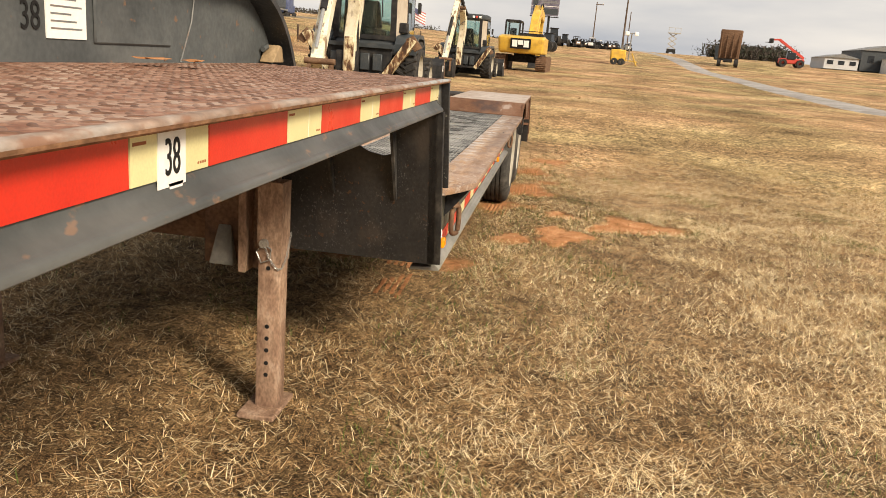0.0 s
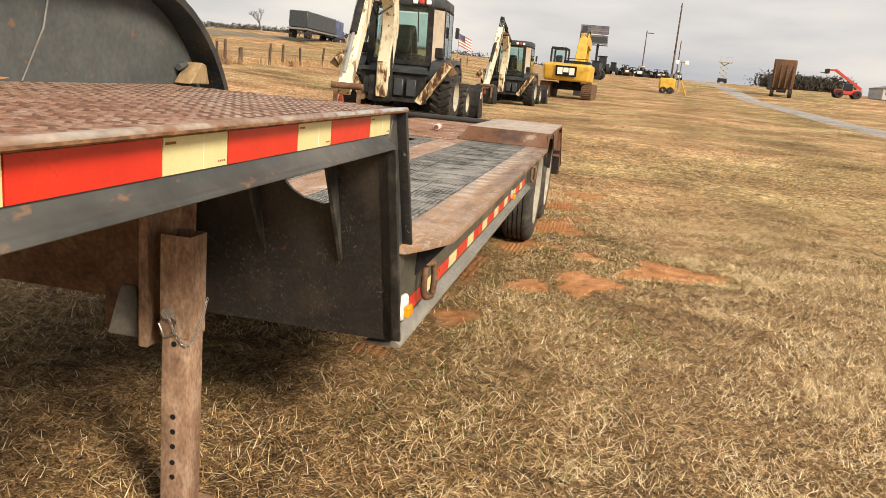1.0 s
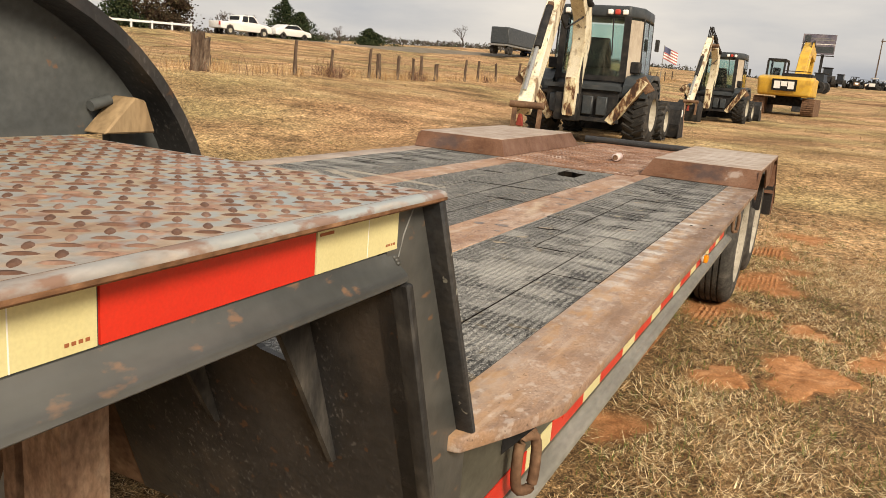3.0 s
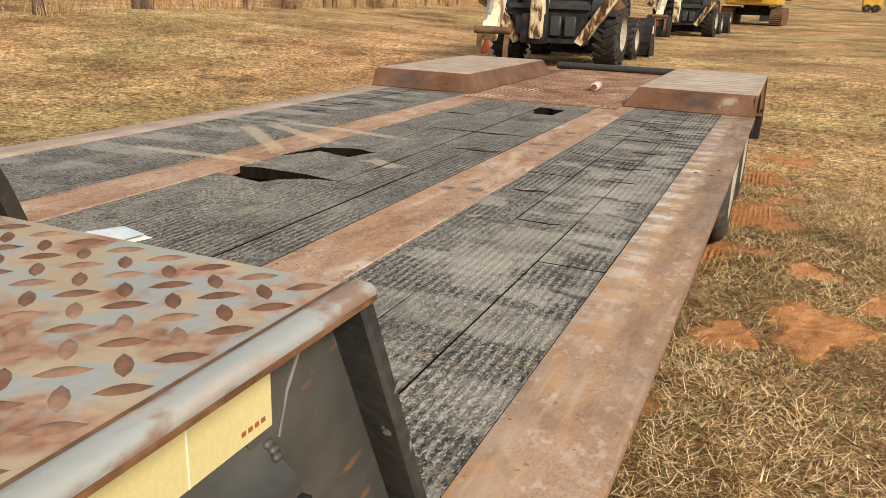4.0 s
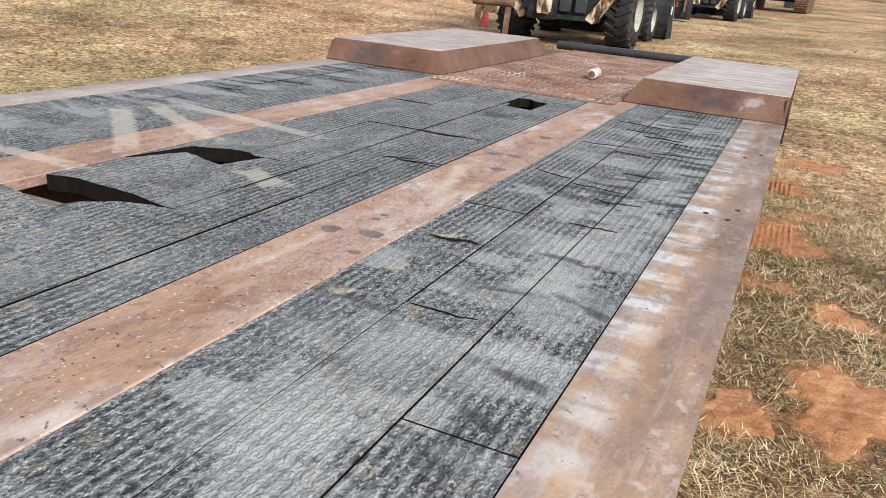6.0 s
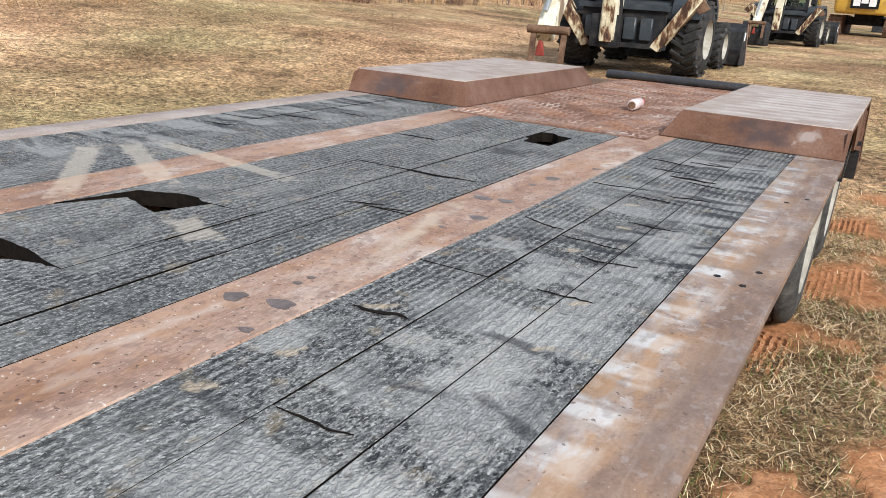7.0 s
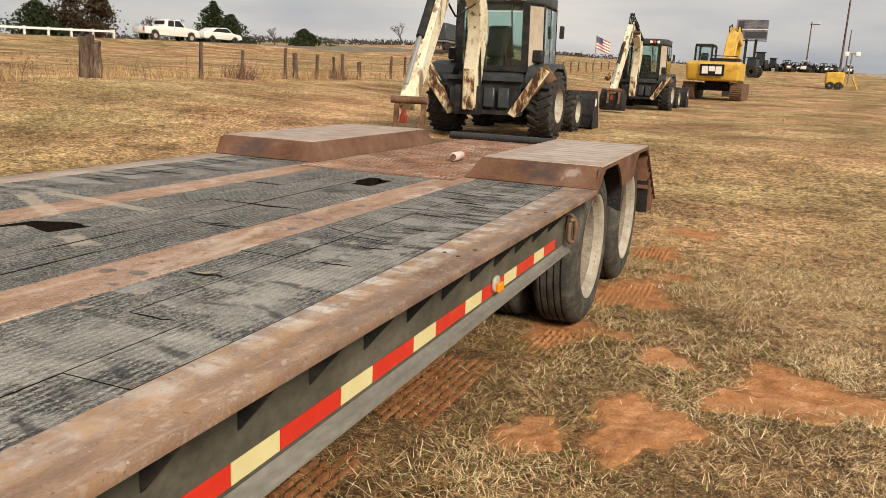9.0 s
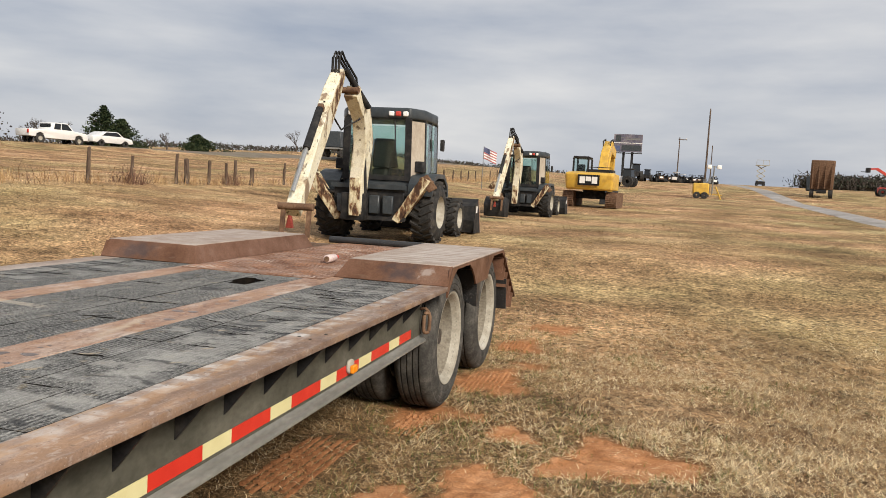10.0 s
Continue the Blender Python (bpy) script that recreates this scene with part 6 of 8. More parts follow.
    p("dipper_cylinder", tube(bm_new(), [d0.lerp(d1, 0.38) + off, d0.lerp(d1, 0.66) + off], 0.055, 12), "machine_black", dip, "", 40)
    p("cylinder_rod", tube(bm_new(), [d0.lerp(d1, 0.66) + off, d0.lerp(d1, 0.93) + off * 0.9], 0.028, 10), "chrome", dip, "bright cylinder rod", 40)
    p("cylinder_bracket", soften(beam(bm_new(), d0.lerp(d1, 0.36), d0.lerp(d1, 0.36) + off * 1.1, 0.08, 0.09, up=fwd), 0.01), "rust_iron", dip, "", 40)
    p("crowd_cylinder", tube(bm_new(), [top + Vector((0.14, 0.45, -0.25)), d0 + Vector((0.1, 0, 0.05))], 0.05, 10), "machine_black", boom, "", 40)
    p("boom_knuckle", tube(bm_new(), [top + Vector((-0.15, -0.05, 0.0)), top + Vector((0.13, -0.05, 0.0))], 0.06, 14), "rust_iron", boom, "", 40)
    for k in range(3):
        o = -0.05 + 0.05 * k
        pts = [top + Vector((o, 0.25, -0.2)), top + Vector((o - 0.02, 0.1, 0.25)), d0 + Vector((o, 0.12, 0.25)), d0 + Vector((o, -0.03, 0.36)), d0 + Vector((o + 0.01, -0.17, 0.22)), d0 + Vector((o, -0.15, -0.1))]
        p("hydraulic_hose", tube(bm_new(), pts, 0.02, 6), "machine_black", boom, "", 60)
    p("hydraulic_hose", tube(bm_new(), [top + Vector((0.12, 0.1, -0.5)), top + Vector((-0.02, -0.35, -0.75)), d0.lerp(d1, 0.3) + off * 0.7], 0.016, 6), "machine_black", boom, "", 60)
    # bucket linkage: cross tube, links, the coupler
    c = d1 + off * 0.5 - Vector((0, 0, 0.10))
    link = p("coupler", tube(bm_new(), [c - side * 0.30 + Vector((0, 0, 0.12)), c + side * 0.16 + Vector((0, 0, 0.12))], 0.055, 12), "rust_iron", dip, "rusty bucket coupler", 40)
    for a in (-0.25, 0.09):
        p("coupler_link", beam(bm_new(), c + side * a + Vector((0, 0, 0.1)), c + side * a + Vector((0, -0.05, -0.34)), 0.035, 0.06, up=side), "rust_iron", link)
    p("coupler_tip", soften(prism(bm_new(), [(hook.x - 0.045, hook.z - 0.50), (hook.x + 0.055, hook.z - 0.50), (hook.x + 0.03, hook.z - 0.32), (hook.x - 0.01, hook.z - 0.30)], "y", hook.y - 0.30, hook.y - 0.24), 0.008), "faded_red", link, "red pin plate", 40)
    # front loader
    for s in (-1, 1):
        p("loader_arm", soften(chain_beam(bm_new(), [(s * 0.56, 0.95, 1.35), (s * 0.56, 2.2, 1.15), (s * 0.56, 3.05, 0.45)], 0.11, (0.2, 0.24, 0.18), (1, 0, 0)), 0.01), "cream", None, "", 40)
    bucket = [(3.05, 0.05), (3.75, 0.02), (3.76, 0.06), (3.15, 0.13), (3.05, 0.35), (3.10, 0.66), (3.35, 0.86), (3.33, 0.90), (3.02, 0.72), (2.96, 0.36)]
    bk = p("loader_bucket", prism(bm_new(), bucket, "x", -1.12, 1.12), "machine_black", None, "dark steel loader bucket", 20)
    for s in (-1, 1):
        lo, hi = sorted((s * 1.12, s * 1.135))
        p("bucket_side", prism(bm_new(), [(2.97, 0.04), (3.76, 0.03), (3.34, 0.9), (3.0, 0.74)], "x", lo, hi), "machine_black", bk)
        p("bucket_wear_edge", prism(bm_new(), [(3.70, 0.03), (3.78, 0.03), (3.36, 0.9), (3.30, 0.88)], "x", lo - 0.004, hi + 0.004), "rust_strip", bk, "orange-brown worn edge")
        p("bucket_sticker", box(bm_new(), (hi if s > 0 else lo - 0.002), (hi + 0.002 if s > 0 else lo), 3.12, 3.26, 0.55, 0.72), "white_tag", bk)
    return b


backhoe((-4.32, 17.0, ground_z(-4.3, 17.0) + 0.02), 1.0, 0.26, "dark grey backhoe loader with a scuffed cream digging arm folded up", (1.12, 1.0, 0.925))
second = backhoe((-4.02, 33.0, ground_z(-4.0, 33.0)), -3.0, 0.10, "dark grey backhoe loader with a cream arm and black bucket", (1.05, 1.0, 0.93))
bm = bm_new()
prism(bm, [(-4.35, 0.05), (-3.75, 0.02), (-3.70, 0.5), (-3.85, 0.72), (-4.2, 0.78), (-4.45, 0.5)], "x", -0.45, 0.25)
part("digging_bucket", soften(bm, 0.03, 2), M["machine_black"], second, "black digging bucket resting on grass", 40)

# ---- tracked excavator ----
ex = thing("tracked_excavator", (-2.22, 46.3, ground_z(-2.4, 46)), "yellow tracked excavator seen from its counterweight, boom raised", "excavator", "machines in the row")
ex.rotation_euler, ex.scale = (0, 0, radians(-4)), (0.95, 1.0, 1.0)


def ep(name, bm, mt, parent=None, lab="", smooth=0.0):
    return part(name, bm, M[mt], parent or ex, lab, smooth)


for s in (-1, 1):
    pts = [(-1.75, 0.42), (-1.6, 0.12), (-1.35, 0.0), (1.35, 0.0), (1.6, 0.12), (1.75, 0.42), (1.6, 0.74), (1.35, 0.86), (-1.35, 0.86), (-1.6, 0.74)]
    lo, hi = sorted((s * 0.92, s * 1.52))
    tr = ep("track", prism(bm_new(), pts, "x", lo, hi), "rust_iron", None, "rusty steel crawler track", 20)
    for k in range(9):
        z = 0.06 + 0.095 * k
        y = -1.75 + 0.30 * abs((z - 0.42) / 0.42) ** 1.6
        ep("track_shoe", soften(box(bm_new(), lo - 0.01, hi + 0.01, y - 0.035, y + 0.03, z - 0.03, z + 0.035), 0.008), "rust_iron", tr)
ep("undercarriage", box(bm_new(), -0.92, 0.92, -0.6, 0.6, 0.45, 0.8), "machine_black")
ep("slew_ring", spin(bm_new(), [(0.78, 0), (0.78, 0.65), (0.95, 0.65), (0.95, 0)], "z", (0, 0, 0), 24, False), "machine_black", None, "", 40)
cw = ep("counterweight", soften(hexa(bm_new(), [(-1.28, -2.15, 0.92), (1.28, -2.15, 0.92), (1.38, -1.2, 0.92), (-1.38, -1.2, 0.92), (-1.36, -2.35, 1.80), (1.36, -2.35, 1.80), (1.38, -1.2, 1.92), (-1.38, -1.2, 1.92)]), 0.12, 3), "cat_yellow", None, "rounded yellow counterweight", 40)
lg = ep("logo_panel", soften(hexa(bm_new(), [(-0.60, -2.33, 1.16), (0.60, -2.33, 1.16), (0.60, -2.28, 1.16), (-0.60, -2.28, 1.16), (-0.60, -2.40, 1.72), (0.60, -2.40, 1.72), (0.60, -2.30, 1.72), (-0.60, -2.30, 1.72)]), 0.005), "black", cw, "black badge panel", 40)
for x0, pts in ((-0.34, [(-0.15, 0), (0.15, 0), (0.15, 0.36), (-0.15, 0.36)]), (0.0, [(-0.15, 0.12), (0.15, 0.12), (0.15, 0.36), (-0.15, 0.36)]), (0.34, [(-0.15, 0), (0.15, 0), (0.15, 0.36), (-0.15, 0.36)])):
    bm = bm_new()
    q = [(x0 + u, v) for u, v in pts]
    lo_ = [bm.verts.new((u, -2.345 - 0.125 * (v + 0.1), 1.26 + v)) for u, v in q]
    hi_ = [bm.verts.new((u, -2.365 - 0.125 * (v + 0.1), 1.26 + v)) for u, v in q]
    bm.faces.new(lo_)
    bm.faces.new(hi_)
    for k in range(len(q)):
        bm.faces.new((lo_[k], lo_[(k + 1) % len(q)], hi_[(k + 1) % len(q)], hi_[k]))
    ep("badge_shape", bm, "white_tag", lg)
ep("engine_deck", soften(box(bm_new(), -1.3, 1.3, -1.2, 0.9, 0.95, 1.85), 0.04), "cat_yellow", None, "", 40)
ep("deck_rail", tube(bm_new(), [(-0.2, -1.6, 1.9), (-0.2, -1.6, 2.15), (1.1, -1.6, 2.15), (1.1, -1.6, 1.85)], 0.025, 6), "machine_black", None, "", 40)
ep("engine_hood", soften(box(bm_new(), -0.3, 1.2, -1.5, -0.3, 1.85, 2.05), 0.04), "machine_black", None, "", 40)
cb = ep("cab_frame", soften(box(bm_new(), -1.32, -0.38, -0.15, 1.35, 1.2, 1.95), 0.03), "cat_yellow", None, "", 40)
ep("cab_top", soften(box(bm_new(), -1.32, -0.38, -0.15, 1.35, 2.68, 2.80), 0.05, 2), "machine_black", cb, "", 40)
for x, y in ((-1.28, -0.11), (-0.42, -0.11), (-1.28, 1.3), (-0.42, 1.3)):
    ep("cab_post", box(bm_new(), x - 0.05, x + 0.05, y - 0.05, y + 0.05, 1.95, 2.70), "machine_black", cb)
pane = ep("rear_window", box(bm_new(), -1.23, -0.47, -0.12, -0.11, 1.97, 2.68), "glass", cb)
pane.visible_shadow = False
ep("seat", soften(box(bm_new(), -1.05, -0.65, 0.2, 0.4, 1.6, 2.35), 0.05), "machine_black", cb, "", 40)
bo_ = ep("boom", soften(chain_beam(bm_new(), [(0.25, 0.9, 1.5), (0.25, 2.0, 2.9), (0.25, 3.2, 3.55), (0.25, 5.2, 3.2)], 0.5, (0.6, 0.75, 0.7, 0.5), (1, 0, 0)), 0.03), "cat_yellow", None, "tall yellow boom", 40)
ep("stick", soften(chain_beam(bm_new(), [(0.25, 4.8, 3.5), (0.25, 5.4, 2.8), (0.25, 5.3, 0.9)], 0.34, (0.4, 0.5, 0.3), (1, 0, 0)), 0.02), "cat_yellow", bo_, "", 40)
for x in (0.02, 0.48):
    ep("boom_cylinder", tube(bm_new(), [(x, 1.0, 1.3), (x, 2.3, 2.9)], 0.08, 8), "cat_yellow", bo_, "", 40)
    ep("hose_loop", tube(bm_new(), [(x, 2.4, 3.2), (x - 0.05, 2.7, 3.85), (x, 3.3, 4.0), (x + 0.02, 3.7, 3.7)], 0.04, 6), "machine_black", bo_, "", 60)
ep("bucket", soften(prism(bm_new(), [(4.7, 0.1), (5.5, 0.0), (5.8, 0.5), (5.4, 1.0), (5.0, 0.9)], "x", -0.3, 0.8), 0.04), "machine_black", bo_, "", 40)

# ---- farther machines ----
def far_loader(at, yaw, body, roof, door, words, group="machines along the rise"):
    f = thing("skid_loader", at, words, "loader", group)
    for sx_ in (-1, 1):
        for y in (-0.6, 0.6):
            part("wheel", spin(bm_new(), [(-0.15, 0.2), (-0.15, 0.42), (0.15, 0.42), (0.15, 0.2)], "x", (sx_ * 0.8, y, 0.42), 14), M["tyre"], f, "", 40)
        part("lift_arm", soften(chain_beam(bm_new(), [(sx_ * 0.7, -1.0, 1.5), (sx_ * 0.7, 0.9, 1.2), (sx_ * 0.7, 1.5, 0.5)], 0.14, (0.25, 0.25, 0.2), (1, 0, 0)), 0.01), M[body], f)
    part("body", soften(box(bm_new(), -0.62, 0.62, -1.2, 0.7, 0.4, 1.2), 0.05), M[body], f, "", 40)
    cab = part("cab", soften(box(bm_new(), -0.5, 0.5, -0.72, 0.62, 1.18, 1.34), 0.03), M["machine_black"], f, "", 40)
    part("cab_roof", soften(box(bm_new(), -0.52, 0.52, -0.72, 0.50, 1.98, 2.08), 0.04, 2), M[roof], cab, "", 40)
    for sx_ in (-1, 1):
        for y0, y1 in ((-0.68, -0.64), (0.58, 0.42)):
            part("cab_post", beam(bm_new(), (sx_ * 0.46, y0, 1.3), (sx_ * 0.46, y1, 2.0), 0.08, 0.08, up=(0, 1, 0)), M["machine_black"], cab)
    part("seat", soften(box(bm_new(), -0.25, 0.25, -0.3, -0.1, 1.3, 1.8), 0.04), M["machine_black"], cab, "", 40)
    part("engine_door", soften(box(bm_new(), -0.50, 0.50, -1.25, -1.20, 0.55, 1.12), 0.02), M[door], f, "", 40)
    part("bucket", soften(prism(bm_new(), [(1.4, 0.02), (2.2, 0.02), (1.6, 0.3), (1.6, 0.75), (1.4, 0.6)], "x", -0.95, 0.95), 0.01), M["machine_black"], f)
    part("plate", box(bm_new(), -0.3, 0.3, -1.27, -1.25, 0.75, 1.05), M["white_tag"], f)
    f.matrix_basis = pose(*at, 0, 0, yaw) @ Matrix.Scale(0.82, 4)
    return f


def gz(x, y):
    return (x, y, ground_z(x, y))


first = far_loader(gz(2.1, 131), 20, "machine_black", "machine_black", "rust_iron", "small dark compact machine parked on the rise")
pale = far_loader(gz(4.7, 131), -15, "machine_black", "white_paint", "white_paint", "small compact machine with a white roof and engine door")
for kind_, x, y, yaw in ((first, 7.2, 133, 30), (pale, 10.7, 135, 10), (first, 3.4, 138, 40), (pale, 6.0, 139, 60), (first, 8.9, 138, -20)):
    copy_thing(kind_, pose(*gz(x, y), 0, 0, yaw) @ Matrix.Scale(0.82, 4))


def tractor(at, yaw, body, size, label, cat):
    """A cab tractor seen from far."""
    f = thing("farm_tractor", at, label, cat, "machines along the rise")
    for s in (-1, 1):
        part("rear_wheel", spin(bm_new(), [(-0.25, 0.3), (-0.25, 0.8), (0.25, 0.8), (0.25, 0.3)], "x", (s * 0.9, -0.6, 0.8), 18), M["tyre"], f, "", 40)
        part("front_wheel", spin(bm_new(), [(-0.18, 0.2), (-0.18, 0.5), (0.18, 0.5), (0.18, 0.2)], "x", (s * 0.8, 1.7, 0.5), 16), M["tyre"], f, "", 40)
    part("hood", soften(box(bm_new(), -0.45, 0.45, 0.3, 2.4, 0.7, 1.6), 0.08, 2), M[body], f, "", 40)
    part("cab_base", soften(box(bm_new(), -0.7, 0.7, -1.1, 0.4, 0.7, 1.5), 0.05), M["machine_black"], f, "", 40)
    part("cab_glass", hexa(bm_new(), [(-0.65, -1.0, 1.5), (0.65, -1.0, 1.5), (0.65, 0.35, 1.5), (-0.65, 0.35, 1.5), (-0.6, -0.9, 2.6), (0.6, -0.9, 2.6), (0.6, 0.25, 2.6), (-0.6, 0.25, 2.6)]), M["dark_glass"], f)
    part("cab_roof", soften(box(bm_new(), -0.72, 0.72, -1.1, 0.42, 2.6, 2.75), 0.05), M["machine_black"], f, "", 40)
    f.matrix_basis = pose(*at, 0, 0, yaw) @ Matrix.Scale(size, 4)
    return f


tractor(gz(-1.7, 131), 8, "machine_black", 1.0, "dark cab tractor parked on the rise", "tractor")
tractor(gz(0.3, 131), -10, "cat_yellow", 0.7, "yellow and dark cab tractor on the rise", "tractor")
tractor(gz(-2.0, 97), 70, "white_paint", 0.8, "small white utility machine on the rise", "tractor")

# dump truck with its rusty body raised
du = thing("dump_truck", gz(18.95, 95), "old dump truck with rust-brown body tipped upright", "truck")
part("dump_body", soften(hexa(bm_new(), [(-1.15, -0.5, 0.9), (1.15, -0.5, 0.9), (1.15, 0.6, 0.9), (-1.15, 0.6, 0.9), (-1.2, -0.9, 4.1), (1.2, -0.9, 4.1), (1.2, 0.4, 4.15), (-1.2, 0.4, 4.15)]), 0.15, 2), M["rust_iron"], du, "rust-brown dump body", 40)
for k in range(4):
    part("body_rib", box(bm_new(), -1.0 + 0.62 * k, -0.88 + 0.62 * k, -0.95 + 0.1, -0.62, 1.0, 4.0), M["rust_iron"], du)
part("chassis", box(bm_new(), -0.5, 0.5, -0.8, 5.0, 0.6, 0.9), M["machine_black"], du)
for s in (-1, 1):
    for y in (-0.1, 4.2):
        part("wheel", spin(bm_new(), [(-0.2, 0.25), (-0.2, 0.5), (0.2, 0.5), (0.2, 0.25)], "x", (s * 0.95, y, 0.5), 18), M["tyre"], du, "", 40)
part("cab", soften(box(bm_new(), -1.6, -0.2, 3.4, 5.0, 0.8, 2.5), 0.1), M["machine_grey"], du, "", 40)
du.rotation_euler = (0, 0, radians(-11))

# telescopic handler with a red boom
tl = thing("telehandler", gz(28.8, 106), "red telescopic handler with its boom raised", "telehandler")
for s in (-1, 1):
    for x in (-1.5, 1.5):
        part("wheel", spin(bm_new(), [(-0.22, 0.3), (-0.22, 0.68), (0.22, 0.68), (0.22, 0.3)], "y", (x, s * 1.0, 0.68), 18), M["tyre"], tl, "", 40)
part("body", soften(box(bm_new(), -2.0, 2.2, -0.8, 0.8, 0.6, 1.5), 0.1), M["red_paint"], tl, "", 40)
part("cab", soften(box(bm_new(), -0.9, 0.6, -0.95, -0.05, 1.3, 2.5), 0.1), M["dark_glass"], tl, "", 40)
part("boom", beam(bm_new(), (2.3, 0.4, 1.7), (-2.4, 0.4, 4.6), 0.4, 0.5, up=(0, 1, 0)), M["red_paint"], tl, "red telescopic boom")
part("boom_head", beam(bm_new(), (-2.4, 0.4, 4.6), (-3.6, 0.4, 4.5), 0.28, 0.32, up=(0, 1, 0)), M["red_paint"], tl)
part("fork_carriage", soften(box(bm_new(), -4.0, -3.5, -0.3, 1.1, 3.9, 4.7), 0.05), M["machine_black"], tl, "", 40)
part("fork", box(bm_new(), -4.9, -4.0, 0.0, 0.15, 3.95, 4.05), M["machine_black"], tl)

tl.scale = (0.7, 0.7, 0.72)

# scissor lift, raised
sc = thing("scissor_lift", gz(19.7, 150), "pale raised scissor lift with crossed arms", "lift")
part("base", soften(box(bm_new(), -0.9, 0.9, -0.6, 0.6, 0.3, 1.0), 0.04), M["machine_black"], sc)
for k in range(3):
    z = 1.0 + 1.1 * k
    for a in (-1, 1):
        part("scissor_arm", beam(bm_new(), (-0.85 * a, 0, z), (0.85 * a, 0, z + 1.1), 0.16, 0.16, up=(0, 1, 0)), M["rim"], sc)
part("platform", box(bm_new(), -1.1, 1.5, -0.6, 0.6, 4.3, 4.45), M["rim"], sc)
for x in (-1.1, 0.2, 1.45):
    part("guard_post", box(bm_new(), x, x + 0.06, -0.6, -0.54, 4.45, 5.5), M["rim"], sc)
part("guard_rail", box(bm_new(), -1.1, 1.5, -0.62, -0.54, 5.45, 5.52), M["rim"], sc)
for s in (-0.7, 0.7):
    part("wheel", spin(bm_new(), [(-0.5, 0.1), (-0.5, 0.3), (0.5, 0.3), (0.5, 0.1)], "y", (s, 0, 0.3), 12), M["tyre"], sc, "", 40)

sc.scale = (0.83, 0.83, 0.83)

# light poles, light tower and billboard
def utility_pole(x, y, height, r, arms):
    """A tall wooden pole."""
    f = thing("utility_pole", gz(x, y), "tall thin weathered utility pole", "pole", "poles on the rise")
    part("pole", tube(bm_new(), [(0, 0, 0), (0, 0, height)], r, 10, r * 0.6), M["post_wood"], f, "", 60)
    if arms:
        part("cross_arm", box(bm_new(), -0.2, 1.3, -0.06, 0.06, height - 0.5, height - 0.36), M["post_wood"], f)
        part("insulator", tube(bm_new(), [(1.2, 0, height - 0.36), (1.2, 0, height - 0.1)], 0.06, 8), M["white_tag"], f)
    part("service_box", box(bm_new(), -0.15, 0.15, -0.25, -0.1, 1.4, 1.9), M["light_grey"], f)
    return f


utility_pole(5.95, 82.5, 8.75, 0.11, False)
utility_pole(6.55, 84.5, 5.2, 0.07, False)
utility_pole(5.4, 150, 8.1, 0.13, True)
tw = thing("light_tower", gz(6.8, 81.2), "yellow towable light tower with white lamp heads", "light tower")
part("trailer_body", soften(box(bm_new(), -2.0, -0.5, -0.5, 0.6, 0.4, 1.5), 0.1), M["cat_yellow"], tw, "yellow engine housing", 40)
part("drawbar", beam(bm_new(), (-0.5, 0, 0.5), (0.7, 0, 0.4), 0.1, 0.1), M["cat_yellow"], tw)
part("mast", tube(bm_new(), [(-0.2, 0, 0.4), (-0.15, 0, 3.2)], 0.06, 8), M["light_grey"], tw)
part("lamp_arm", box(bm_new(), -0.65, 0.35, -0.05, 0.05, 3.08, 3.16), M["light_grey"], tw)
for x in (-0.6, 0.3):
    part("lamp_head", soften(box(bm_new(), x - 0.2, x + 0.2, -0.25, 0.05, 2.9, 3.3), 0.08, 2), M["white_tag"], tw, "white lamp head", 40)
for x in (-1.6, -0.9):
    part("wheel", spin(bm_new(), [(-0.6, 0.1), (-0.6, 0.33), (0.6, 0.33), (0.6, 0.1)], "y", (x, 0, 0.33), 12), M["tyre"], tw, "", 40)
part("jack_leg", beam(bm_new(), (0.6, -0.5, 0.0), (0.1, 0, 1.2), 0.1, 0.1), M["cat_yellow"], tw)

bb = thing("billboard", gz(-5.35, 203), "dark printed roadside billboard on two steel posts", "billboard")
part("panel", box(bm_new(), -3.5, 3.5, -0.15, 0.15, 8.15, 12.6), M["sign_dark"], bb, "dark printed sign face")
part("catwalk", box(bm_new(), -3.6, 3.6, -0.8, -0.15, 7.75, 7.95), M["machine_black"], bb)
for x0, x1, z0, z1, mt in ((-3.4, -1.9, 8.4, 9.7, "sign_blue"), (-0.6, 3.2, 11.2, 11.42, "light_grey"), (-1.8, 2.8, 11.6, 11.75, "light_grey"), (-3.1, -1.8, 10.7, 12.3, "machine_grey"), (-1.5, 3.3, 8.5, 9.9, "machine_grey"), (-3.5, 3.5, 10.35, 10.47, "white_tag")):
    part("printed_bar", box(bm_new(), x0, x1, -0.17, -0.152, z0, z1), M[mt], bb)
for x in (-0.9, 1.2):
    part("post", box(bm_new(), x - 0.3, x + 0.3, -0.3, 0.3, 0.0, 8.15), M["machine_black"], bb)

